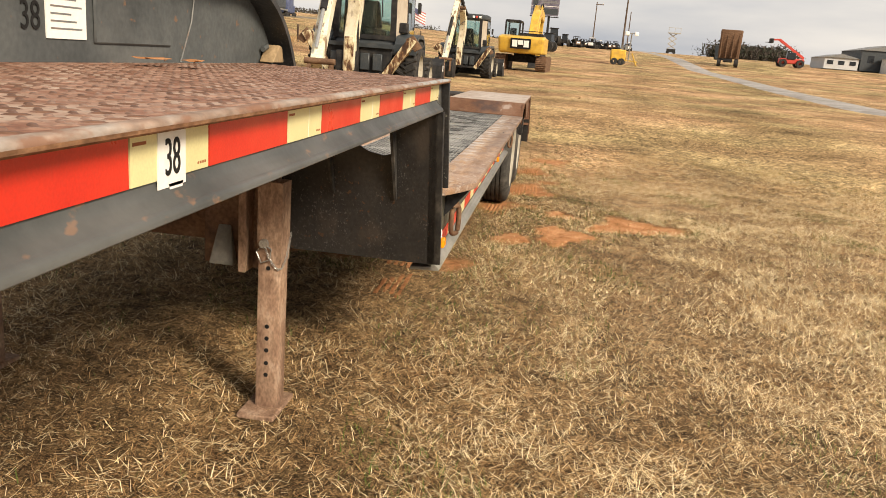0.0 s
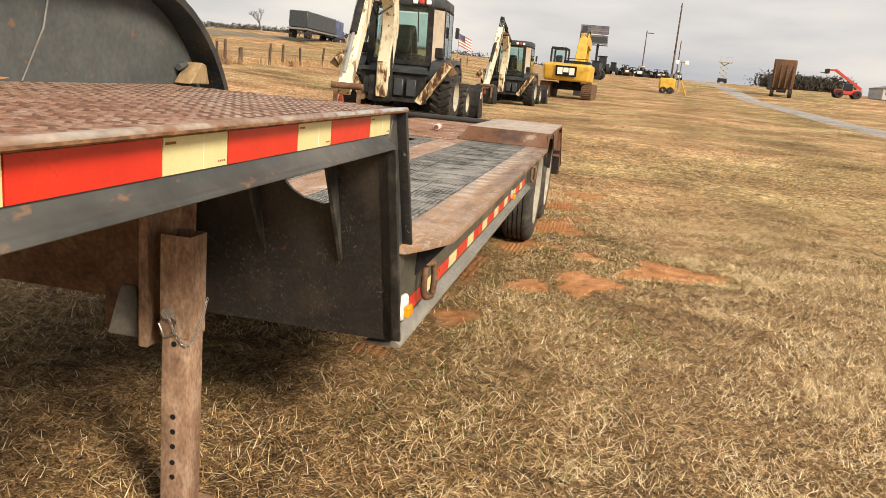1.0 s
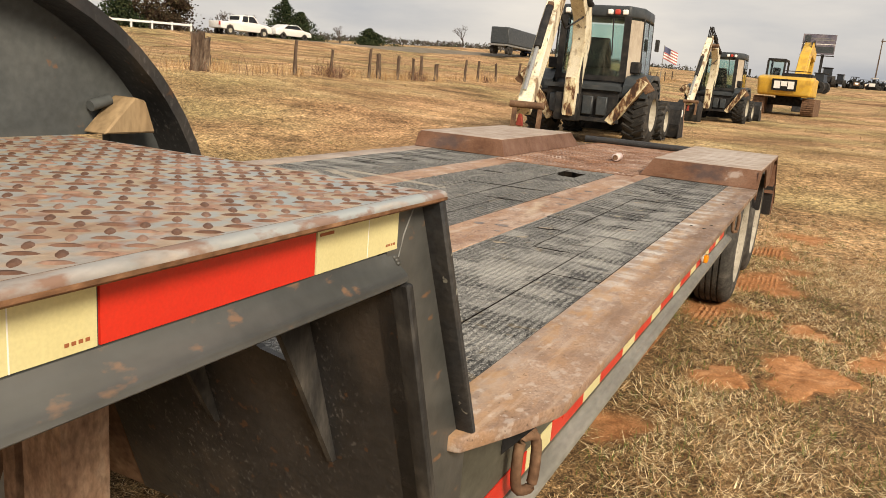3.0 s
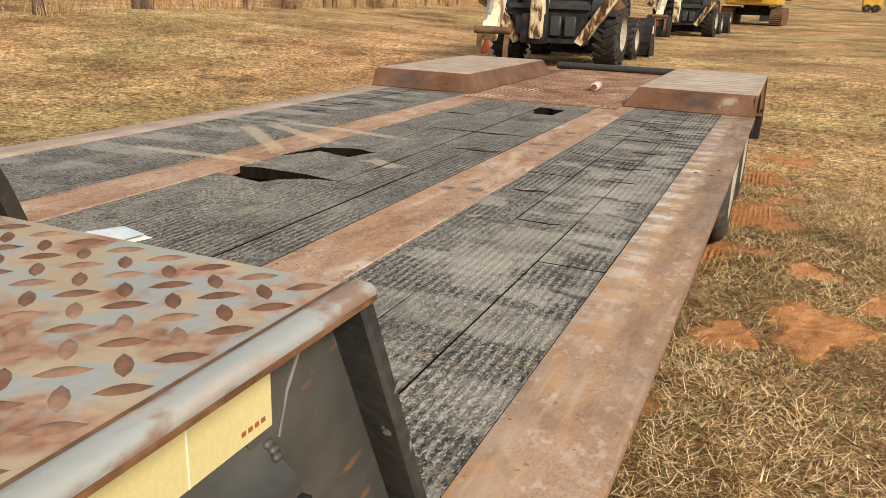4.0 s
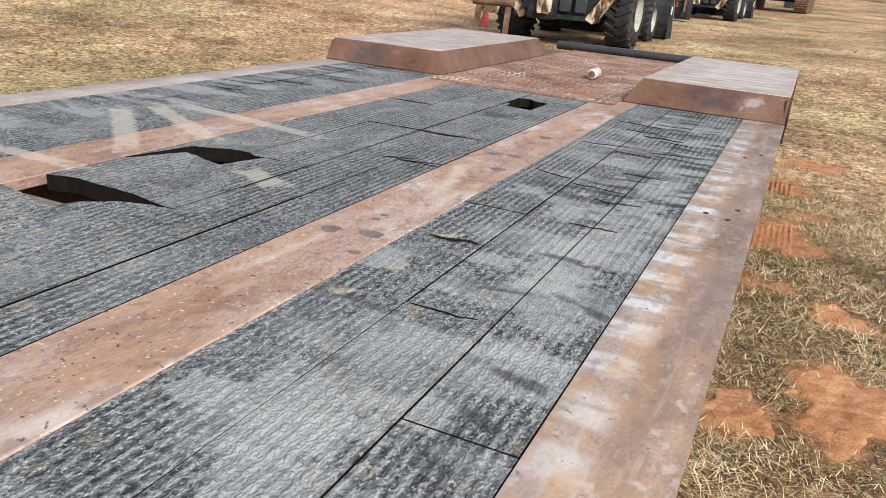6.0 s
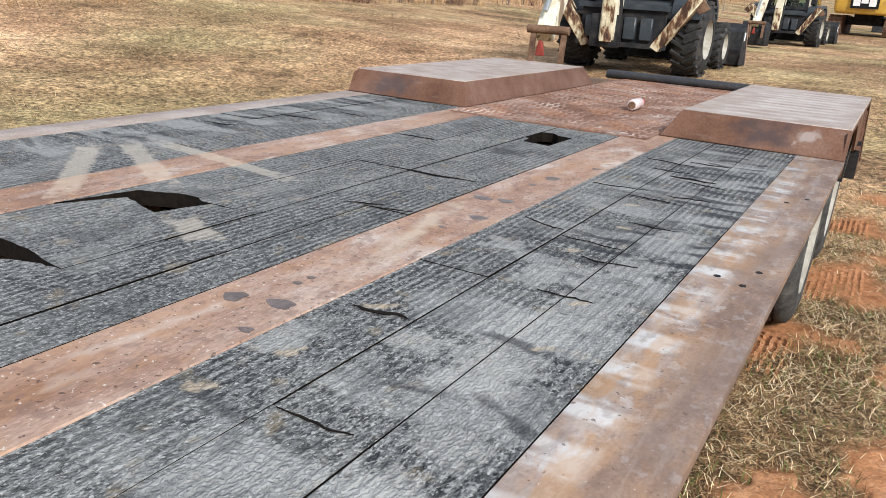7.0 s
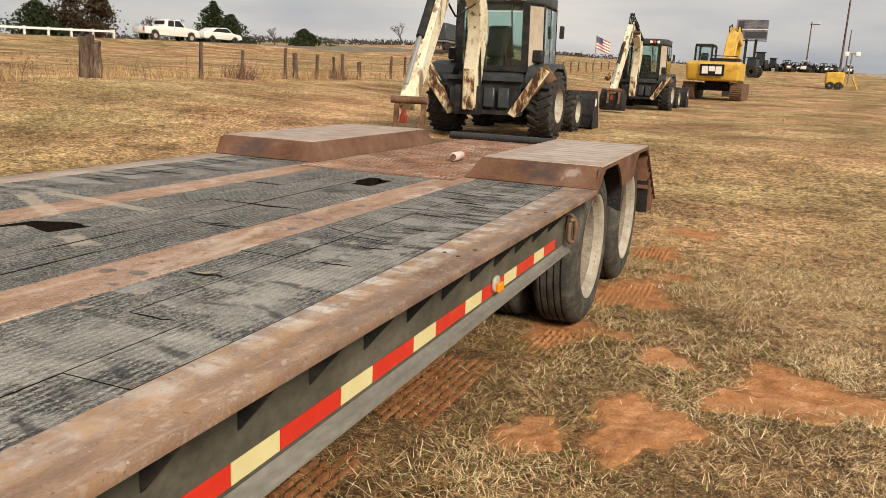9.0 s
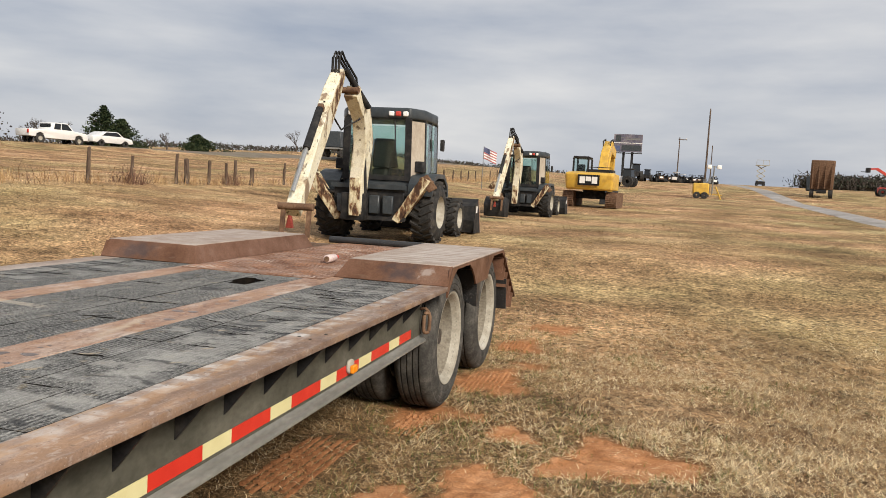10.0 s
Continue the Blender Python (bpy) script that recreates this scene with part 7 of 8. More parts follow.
# flag
fl = thing("flag_on_pole", gz(-11.8, 61), "faded striped flag flying from a thin pole", "flag")
part("pole", tube(bm_new(), [(-0.02, 0, 0), (0, 0, 3.0)], 0.03, 8), M["light_grey"], fl)
def cloth(z0, z1, x0, x1, mt, name):
    bm = bm_new()
    cols = 10
    rows = []
    for i in range(cols + 1):
        u = x0 + (x1 - x0) * i / cols
        rows.append([bm.verts.new((u, 0.05 * math.sin(6 * u) + dy, z - 0.32 * u)) for z in (z0, z1) for dy in (0, 0.008)])
    for a, b_ in zip(rows, rows[1:]):
        bm.faces.new((a[0], b_[0], b_[2], a[2]))
        bm.faces.new((a[1], b_[1], b_[3], a[3]))
        bm.faces.new((a[2], b_[2], b_[3], a[3]))
        bm.faces.new((a[0], b_[0], b_[1], a[1]))
    part(name, bm, M[mt], fl)
for k in range(9):
    cloth(2.15 + 0.09 * k, 2.15 + 0.09 * (k + 1) - 0.002, 0.62 if k > 4 else 0.02, 1.25, "flag_red" if k % 2 == 0 else "white_tag", "stripe")
cloth(2.60, 2.958, 0.02, 0.60, "flag_blue", "canton")

fl.scale = (0.82, 1.0, 1.1)

# sheds far off
for x, y, w, d, hgt, mt, lab in ((37.6, 117, 4.4, 6, 1.5, "plaster", "long pale grey metal shed"), (43.8, 118, 7.6, 8, 2.7, "machine_grey", "dark grey gabled barn"), (44.6, 112, 4.2, 3, 1.9, "white_paint", "small white site cabin")):
    bmb = thing("shed", gz(x, y), lab, "shed", "sheds beyond the field")
    wl_ = part("wall", box(bm_new(), -w / 2, w / 2, -d / 2, d / 2, 0, hgt), M[mt], bmb)
    part("roof", prism(bm_new(), [(-w / 2 - 0.2, hgt), (w / 2 + 0.2, hgt), (0, hgt + 0.12 * w)], "y", -d / 2 - 0.2, d / 2 + 0.2), M["light_grey"], bmb)
    for k in range(3):
        part("window", box(bm_new(), -w / 3 + k * w / 3 - 0.4, -w / 3 + k * w / 3 + 0.4, -d / 2 - 0.03, -d / 2 + 0.02, hgt * 0.4, hgt * 0.75), M["dark_glass"], bmb)

# ---- road vehicles on the highway ----
def pickup(x, y, yaw):
    """A white crew-cab pickup."""
    f = thing("pickup_truck", gz(x, y), "white crew-cab pickup on the highway", "pickup truck")
    side = [(-2.8, 0.55), (-2.85, 1.15), (-0.85, 1.2), (-0.8, 1.22), (-0.6, 1.85), (0.75, 1.88), (1.35, 1.25), (2.6, 1.12), (2.8, 0.95), (2.85, 0.5), (2.35, 0.45), (2.25, 0.8), (1.95, 0.92), (1.6, 0.8), (1.5, 0.45), (-1.4, 0.45), (-1.5, 0.8), (-1.8, 0.92), (-2.1, 0.8), (-2.2, 0.5)]
    part("body", soften(prism(bm_new(), side, "y", -0.97, 0.97), 0.05, 2), M["white_paint"], f, "", 30)
    for s in (-1, 1):
        for q in ([(-0.55, 1.27), (-0.45, 1.78), (0.1, 1.8), (0.1, 1.27)], [(0.18, 1.27), (0.18, 1.8), (0.7, 1.8), (1.2, 1.27)]):
            lo, hi = sorted((s * 0.965, s * 0.98))
            part("side_window", prism(bm_new(), q, "y", lo, hi), M["dark_glass"], f)
        for x_ in (-1.8, 1.93):
            w = part("wheel", spin(bm_new(), [(-0.14, 0.2), (-0.14, 0.40), (0.14, 0.40), (0.14, 0.2)], "y", (x_, s * 0.86, 0.40), 20), M["tyre"], f, "", 40)
            part("rim", spin(bm_new(), [(s * 0.10, 0.0), (s * 0.12, 0.1), (s * 0.13, 0.24), (s * 0.05, 0.24)], "y", (x_, s * 0.86, 0.40), 16, False), M["rim"], w, "", 40)
    part("tail_light", box(bm_new(), -2.88, -2.83, -0.95, -0.75, 0.8, 1.1), M["red_paint"], f)
    part("rear_window", box(bm_new(), -0.74, -0.70, -0.75, 0.75, 1.35, 1.75), M["dark_glass"], f)
    part("bumper", soften(box(bm_new(), 2.8, 2.95, -0.95, 0.95, 0.4, 0.7), 0.03), M["chrome"], f)
    f.rotation_euler = (0, 0, radians(yaw))


def sedan(x, y, yaw):
    """A white saloon car."""
    f = thing("saloon_car", gz(x, y), "white saloon car on the highway", "car")
    side = [(-2.3, 0.4), (-2.35, 0.95), (-1.6, 1.02), (-0.9, 1.42), (0.5, 1.45), (1.2, 1.0), (2.2, 0.85), (2.35, 0.45), (1.85, 0.35), (1.4, 0.7), (0.95, 0.35), (-0.9, 0.35), (-1.35, 0.7), (-1.8, 0.35)]
    part("body", soften(prism(bm_new(), side, "y", -0.88, 0.88), 0.06, 2), M["white_paint"], f, "", 30)
    for s in (-1, 1):
        lo, hi = sorted((s * 0.875, s * 0.89))
        part("side_window", prism(bm_new(), [(-1.3, 1.02), (-0.8, 1.36), (0.45, 1.39), (1.0, 1.02)], "y", lo, hi), M["dark_glass"], f)
        for x_ in (-1.35, 1.4):
            part("wheel", spin(bm_new(), [(-0.12, 0.15), (-0.12, 0.33), (0.12, 0.33), (0.12, 0.15)], "y", (x_, s * 0.78, 0.33), 18), M["tyre"], f, "", 40)
    f.rotation_euler = (0, 0, radians(yaw))


pickup(-50.6, 59.8, 76)
sedan(-50.2, 66.4, 78)
sm = thing("semi_trailer_truck", gz(-39.6, 103), "dark semi-trailer truck on the highway", "truck")
part("trailer_box", soften(box(bm_new(), -1.2, 1.2, -8.5, 4.5, 1.25, 3.3), 0.1), M["machine_grey"], sm, "dark tarped load", 40)
part("trailer_deck", box(bm_new(), -1.25, 1.25, -9.0, 5.5, 1.0, 1.2), M["light_grey"], sm)
part("cab", soften(box(bm_new(), -1.2, 1.2, 5.8, 8.6, 0.8, 3.2), 0.15, 2), M["sign_blue"], sm, "", 40)
part("nose", soften(box(bm_new(), -0.9, 0.9, 8.6, 10.4, 0.8, 2.0), 0.15, 2), M["sign_blue"], sm, "", 40)
for y in (-8, -6.8, 5.2, 6.4, 9.6):
    for s in (-1, 1):
        part("wheel", spin(bm_new(), [(-0.2, 0.2), (-0.2, 0.5), (0.2, 0.5), (0.2, 0.2)], "x", (s * 1.0, y, 0.5), 14), M["tyre"], sm, "", 40)
sm.rotation_euler = (0, 0, radians(4))

# ---- highway, drive, guard rail ----
def strip_mesh(name, pts, width, material, label, category, lift):
    v, q = [], []
    pts = [Vector((a, b_, 0)) for a, b_ in pts]
    fine = []
    for a, b_ in zip(pts, pts[1:]):
        n_ = max(1, int((b_ - a).length / 2.0))
        fine += [a.lerp(b_, i / n_) for i in range(n_)]
    fine.append(pts[-1])
    for i, p_ in enumerate(fine):
        d = (fine[min(i + 1, len(fine) - 1)] - fine[max(0, i - 1)]).normalized()
        s = Vector((-d.y, d.x, 0))
        for a in (-0.5, -0.25, 0, 0.25, 0.5):
            e_ = p_ + s * a * width
            v.append((e_.x, e_.y, ground_z(e_.x, e_.y) + lift + (0.0 if abs(a) < 0.5 else -lift - 0.06)))
    for i in range(len(fine) - 1):
        for k in range(4):
            q.append((5 * i + k, 5 * i + k + 1, 5 * i + k + 6, 5 * i + k + 5))
    return tagged(new(name, quick_mesh(name, v, q, material, True)), label, category, "", "structure")


strip_mesh("road", [(-75, -60), (-60, 15), (-52.5, 58), (-50.2, 72), (-47.5, 86), (-42, 103), (-37, 130), (-33, 230)], 7, M["asphalt"], "grey asphalt highway on the embankment", "road", 0.05)
strip_mesh("drive", [(34, 2), (20, 11), (13.2, 20), (12.1, 30), (12.4, 46), (13.5, 68), (14.1, 90), (14.5, 120), (14.2, 150), (13, 175)], 3.0, M["gravel"], "pale grey gravel drive over the field", "road", 0.05)

gr_ = thing("guard_rail", gz(-57, 50), "long white painted rail on short posts", "guard rail")
path = [(-58.0 + (y - 20) * 0.14, y) for y in range(20, 58, 2)]
for (xa, ya), (xb, yb) in zip(path, path[1:]):
    za, zb = ground_z(xa, ya), ground_z(xb, yb)
    bm = hexa(bm_new(), [(xa, ya, za + 0.60), (xb, yb, zb + 0.60), (xb - 0.05, yb, zb + 0.60), (xa - 0.05, ya, za + 0.60), (xa, ya, za + 0.78), (xb, yb, zb + 0.78), (xb - 0.05, yb, zb + 0.78), (xa - 0.05, ya, za + 0.78)])
    part("rail_span", bm, M["white_paint"], gr_, "", 0, gz(-57, 50))
for xa, ya in path:
    za = ground_z(xa, ya)
    part("rail_post", box(bm_new(), xa - 0.18, xa - 0.05, ya - 0.07, ya + 0.07, za - 0.1, za + 0.84), M["white_paint"], gr_, "", 0, gz(-57, 50))

# ---- pasture fence ----
FX = -16.0
fr = random.Random(11)
posts = []
for y, hgt, r, ln in ((9.6, 1.1, 0.10, 0), (14.9, 1.15, 0.13, 3), (17.85, 1.2, 0.12, -4), (18.05, 1.25, 0.10, 2), (18.2, 1.05, 0.15, 3), (22.37, 1.3, 0.06, 1), (24.43, 1.1, 0.055, 4), (26.94, 1.3, 0.055, 3), (27.6, 1.1, 0.09, 0), (29.1, 1.1, 0.06, 0), (30.5, 1.05, 0.06, -3),
                      (31.1, 1.2, 0.06, 0), (32.5, 0.85, 0.09, 5), (35.5, 1.2, 0.06, 1), (37.0, 1.2, 0.06, 1), (39.5, 1.1, 0.06, -3), (42.5, 1.2, 0.06, 2), (46, 1.2, 0.06, 0), (49, 1.2, 0.06, 3), (52.5, 1.2, 0.06, 0), (56, 1.2, 0.06, -2), (59, 1.2, 0.06, 0), (62, 1.2, 0.06, 2), (65, 1.2, 0.06, 0),
                      (68, 1.2, 0.06, 1), (71, 1.2, 0.06, 0), (74, 1.2, 0.06, -1), (77, 1.2, 0.06, 0), (80, 1.2, 0.06, 0), (84, 1.2, 0.06, 0), (88, 1.2, 0.06, 0)):
    y, hgt = y + 0.36, hgt * 0.84
    x = FX + fr.uniform(-0.05, 0.05)
    posts.append((x, y, hgt))
    f = thing("fence_post", gz(x, y), "thick split weathered fence post" if r > 0.08 else "thin weathered wooden fence post", "fence post", "posts of the pasture fence")
    bm = bm_new()
    n_, lv = (16, 10) if r > 0.08 else (9, 6)
    rings = []
    for j in range(lv):
        zz = -0.2 + (hgt + 0.2) * j / (lv - 1)
        ring = []
        for t in (2 * math.pi * k / n_ for k in range(n_)):
            q = Vector((2.2 * math.cos(t), 2.2 * math.sin(t) + y * 3.7, zz * 1.6))
            rr = r * (1.06 - 0.12 * j / (lv - 1)) * (1 + 0.5 * noise.noise(q) + 0.25 * noise.noise(q * 3.1))
            top = 0.45 * r * noise.noise(q * 2.3) + 0.35 * r * math.sin(2 * t + y) if j == lv - 1 else 0.0
            ring.append(bm.verts.new((rr * math.cos(t) + math.tan(radians(ln)) * zz + 0.25 * r * math.sin(2.6 * zz + y), rr * math.sin(t), zz + top)))
        rings.append(ring)
    for a, b_ in zip(rings, rings[1:]):
        for k in range(n_):
            bm.faces.new((a[k], a[(k + 1) % n_], b_[(k + 1) % n_], b_[k]))
    bm.faces.new(rings[-1])
    part("post", bm, M["post_wood"], f, "", 40)
wire = thing("fence_wire", gz(FX, 50), "sagging rusty fence wires between the posts", "fence wire")
for z in (0.35, 0.65, 0.95):
    bm = bm_new()
    for (xa, ya, _), (xb, yb, _) in zip(posts, posts[1:]):
        a, b_ = Vector((xa, ya, ground_z(xa, ya) + z)), Vector((xb, yb, ground_z(xb, yb) + z))
        tube(bm, [a, a.lerp(b_, 0.5) - Vector((0, 0, 0.03)), b_], 0.004, 4, cap=False)
    part("wire", bm, M["rust_iron"], wire, "", 0, gz(FX, 50))

# ---- trees ----
def leaf_cloud(rng, n, centre, size, shape, leaf):
    """Many small leaf clumps inside an uneven crown: verts and triangles."""
    v, q = [], []
    blobs = [(Vector((rng.gauss(0, 0.42), rng.gauss(0, 0.42), rng.uniform(-1, 0.95))), rng.uniform(0.22, 0.5)) for _ in range(34)]
    k = 0
    while k < n:
        b_, r = rng.choice(blobs)
        p_ = b_ + Vector((rng.gauss(0, r), rng.gauss(0, r), rng.gauss(0, r * 0.7))) * 0.75
        w = shape(p_.z)
        if w <= 0 or abs(p_.z) > 1.05:
            continue
        c = Vector((centre[0] + p_.x * size[0] * w * 1.35, centre[1] + p_.y * size[0] * w * 1.35, centre[2] + p_.z * size[1]))
        d1 = Vector((rng.gauss(0, 1), rng.gauss(0, 1), rng.gauss(0, 0.7))).normalized() * leaf * rng.uniform(0.6, 1.4)
        d2 = Vector((rng.gauss(0, 1), rng.gauss(0, 1), rng.gauss(0, 1))).cross(d1).normalized() * leaf * rng.uniform(0.3, 0.8)
        i = len(v)
        v += [tuple(c - d1), tuple(c + d2), tuple(c + d1), tuple(c - d2)]
        q.append((i, i + 1, i + 2, i + 3))
        k += 1
    return v, q


def cedar(x, y, hgt, wid, seed, mt, label, n=5200):
    f = thing("cedar_tree", gz(x, y), label, "tree", "trees along the highway")
    rng = random.Random(seed)
    part("trunk", tube(bm_new(), [(0, 0, -0.3), (0.1, 0, hgt * 0.4), (0, 0.1, hgt * 0.9)], 0.22, 8, 0.05), M["bark"], f, "", 60)
    for k in range(7):
        a = rng.uniform(0, 6.28)
        z = hgt * rng.uniform(0.12, 0.7)
        part("limb", tube(bm_new(), [(0.05, 0, z), (math.cos(a) * wid * 0.4, math.sin(a) * wid * 0.4, z + 0.5)], 0.07, 5, 0.02), M["bark"], f)
    v, q = leaf_cloud(rng, n, (0, 0, hgt * 0.53), (wid * 0.5, hgt * 0.5), lambda z: max(0.06, 0.80 - 0.66 * z - 0.5 * max(0, -z - 0.5)), 0.13)
    ob = new("crown", quick_mesh("crown", v, q, M[mt]))
    ob.parent = f
    tagged(ob, "dense dark evergreen crown" if mt == "cedar" else "brown-tinged evergreen crown")


cedar(-54.9, 71.6, 4.2, 2.8, 1, "cedar", "dark green cedar beside the highway")
cedar(-54.0, 73.6, 3.0, 3.2, 2, "cedar", "low dark green cedar beside the highway")
cedar(-57.2, 58.6, 4.2, 3.6, 3, "dead_cedar", "browned broad cedar beside the highway")
cedar(-57.0, 54.4, 4.4, 3.8, 4, "dead_cedar", "browned broad cedar beside the highway")
cedar(-57.4, 51.9, 2.9, 2.8, 5, "cedar", "dark low cedar beside the highway")
cedar(-53.0, 86.3, 1.95, 2.6, 6, "cedar", "small dark cedar beyond the highway")


def bare_tree(x, y, hgt, seed):
    """A leafless tree of forking limbs."""
    f = thing("bare_tree", gz(x, y), "leafless grey winter tree beyond the highway", "tree", "bare trees")
    rng = random.Random(seed)
    part("trunk", tube(bm_new(), [(0, 0, -0.3), (0.05, 0, hgt * 0.28)], 0.12, 7, 0.09), M["bark"], f, "", 60)
    bm = bm_new()

    def grow(p_, d, ln, r, depth):
        e_ = p_ + d * ln
        tube(bm, [p_, p_.lerp(e_, 0.5) + Vector((rng.gauss(0, 0.05), rng.gauss(0, 0.05), 0)), e_], r, 4, r * 0.6, cap=False)
        if depth:
            for _ in range(3):
                nd = (d + Vector((rng.gauss(0, 0.5), rng.gauss(0, 0.5), rng.uniform(-0.1, 0.5)))).normalized()
                grow(e_, nd, ln * rng.uniform(0.6, 0.8), r * 0.6, depth - 1)
    for _ in range(4):
        grow(Vector((0.05, 0, hgt * 0.26)), Vector((rng.gauss(0, 0.5), rng.gauss(0, 0.5), 0.8)).normalized(), hgt * 0.27, 0.06, 3)
    part("limb", bm, M["bark"], f)


for i, (x, y, hg) in enumerate(((-58, 66.3, 3.0), (-58.5, 70, 2.8), (-60, 67.5, 2.6), (-50.5, 108, 3.4), (-44, 121, 3.6), (-20, 152, 3.2), (-60, 90, 2.4), (-46, 112, 3.2))):
    bare_tree(x, y, hg, 30 + i)


# far belts of woods and hedgerow along the skyline
def belt(name, pts, n, lo, hi, material, label, seed, leaf):
    rng = np.random.default_rng(seed)
    pts = np.array(pts, float)
    seg = rng.integers(0, len(pts) - 1, n)
    t = rng.random(n)
    base = pts[seg] + (pts[seg + 1] - pts[seg]) * t[:, None] + rng.normal(0, 1.5, (n, 2))
    along = seg + t
    env = 0.55 + 0.3 * np.sin(along * 9.7) * np.sin(along * 23.1 + 1) + 0.3 * np.sin(along * 57 + 2) * np.sin(along * 5)
    top = lo + (hi - lo) * np.clip(env, 0.05, 1.2)
    z = top * rng.random(n) ** 0.8
    gzv = np.interp(base[:, 1], YS, ZS) + np.interp(base[:, 0], XS, EX)
    c = np.stack([base[:, 0], base[:, 1], gzv + z], 1)
    d1 = rng.normal(0, 1, (n, 3)) * np.array([0.6, 0.6, 0.8]) * leaf
    d2 = rng.normal(0, 1, (n, 3)) * leaf * 0.35
    v = np.stack([c - d1, c + d2, c + d1, c - d2], 1).reshape(-1, 3)
    q = np.arange(4 * n).reshape(n, 4)
    return tagged(new(name, quick_mesh(name, v, q, material)), label, "woods", "", "stuff")


belt("hedgerow", [(-110, 60), (-80, 92), (-62, 118), (-50, 150), (-38, 185)], 10000, 0.3, 1.15, M["far_wood"], "bare winter hedgerow beyond the highway", 5, 0.2)
belt("far_woods", [(-45, 190), (-20, 205), (0, 215), (20, 220)], 9000, 0.6, 2.2, M["far_wood"], "distant bare woods on the skyline", 6, 0.26)
belt("tree_belt", [(27.5, 148), (31, 150), (36, 152), (41, 155)], 12000, 0.9, 2.9, M["far_wood"], "brown leafless woods behind the dump truck", 7, 0.24)

# ---- grass ----
def blades(n, xs, ys, length, width, flat, seed, material, name, label, keep=None, bent=True, curl=0.13):
    """Grass blades strewn over a stretch: each two bent quads, or one straight quad."""
    rng = np.random.default_rng(seed)
    x, y = rng.uniform(*xs, n), rng.uniform(*ys, n)
    ok = rng.random(n) > 0.975 * patch_mask(x + rng.normal(0, 0.035, n), y + rng.normal(0, 0.035, n))
    rut = (x > -1.12) & (x < -0.70) & (y > 4.1) & (y < 6.8)
    ok &= ~rut | (rng.random(n) < 0.35)
    if keep is not None:
        ok &= keep(x, y, rng)
    x, y = x[ok], y[ok]
    n = len(x)
    z = np.interp(y, YS, ZS) + np.interp(x, XS, EX)
    a = rng.uniform(0, 2 * np.pi, n)
    ln = rng.uniform(*length, n)
    w = rng.uniform(*width, n) * 0.5
    tilt = np.radians(rng.uniform(*flat, n))
    d = np.stack([np.cos(a), np.sin(a)], 1)
    s = np.stack([-np.sin(a), np.cos(a), np.zeros(n)], 1)
    bend = rng.uniform(-0.3, 0.4, n)
    p0 = np.stack([x, y, z - 0.004], 1)
    h1, h2 = ln * 0.5, ln * 0.5
    t2 = np.clip(tilt + bend, 0, 1.62)
    p1 = p0 + np.concatenate([d * (np.sin(tilt) * h1)[:, None], (np.cos(tilt) * h1)[:, None] + 0.004 + 0.016 * rng.random((n, 1))], 1)
    p2 = p1 + np.concatenate([d * (np.sin(t2) * h2)[:, None], (np.cos(t2) * h2)[:, None]], 1) + s * rng.normal(0, curl, (n, 1)) * ln[:, None]
    v = np.stack([p0 - s * w[:, None], p0 + s * w[:, None], p1 - s * w[:, None], p1 + s * w[:, None], p2 - s * (w * 0.25)[:, None], p2 + s * (w * 0.25)[:, None]], 1).reshape(-1, 3)
    i = np.arange(n)[:, None] * 6
    q = np.concatenate([i + np.array([[0, 1, 3, 2]]), i + np.array([[2, 3, 5, 4]])], 1).reshape(-1, 4)
    if not bent:
        v = v.reshape(-1, 6, 3)[:, (0, 1, 5, 4)].reshape(-1, 3)
        q = np.arange(len(v)).reshape(-1, 4)
    return tagged(new(name, quick_mesh(name, v, q, material)), label, "grass", "", "stuff")


def clumps(scale, cut):
    def keep(x, y, rng):
        f = np.sin(x * scale + 1.3 * np.sin(y * scale * 0.7)) * np.sin(y * scale * 1.1 + 1.7 * np.sin(x * scale * 0.6)) + 0.5 * np.sin(x * scale * 2.7 + y * scale * 2.1)
        return rng.random(len(x)) < np.clip((f - cut) * 1.6, 0.02, 1)
    return keep


near_x, near_y = (-3.4, 5.6), (-0.8, 13.0)


def thinning(x, y, rng):
    """The thick near growth thins out into the mown field."""
    return rng.random(len(x)) < np.clip((12.8 - y) / 4.2, 0, 1) * np.clip((5.6 - x) / 2.4, 0, 1) * np.clip((x + 3.5) / 0.5, 0, 1) * np.clip((y + 0.8) / 1.2, 0, 1)


def green_edge(x, y, rng):
    """Green beside the clay patches and the trailer, and in loose clumps."""
    near_clay = patch_mask(x + 0.22, y - 0.1) + patch_mask(x - 0.2, y + 0.12) + patch_mask(x, y + 0.25)
    return thinning(x, y, rng) & (clumps(2.3, 0.45)(x, y, rng) | (rng.random(len(x)) < 0.95 * np.clip(near_clay, 0, 1)) | (rng.random(len(x)) < np.where((x > -0.9) & (y > 3.2), 0.45 * np.clip(1 - (x + 0.35) / 0.9, 0, 1), 0)))


def straw_keep(x, y, rng):
    """Straw is thinner where the trailer shades the grass."""
    return thinning(x, y, rng) & clumps(1.7, -2.0)(x, y, rng) & (rng.random(len(x)) < np.where(x < -0.55, 0.3, np.where((y > 2.6) & (x < 0.7), 0.58, 0.95)))


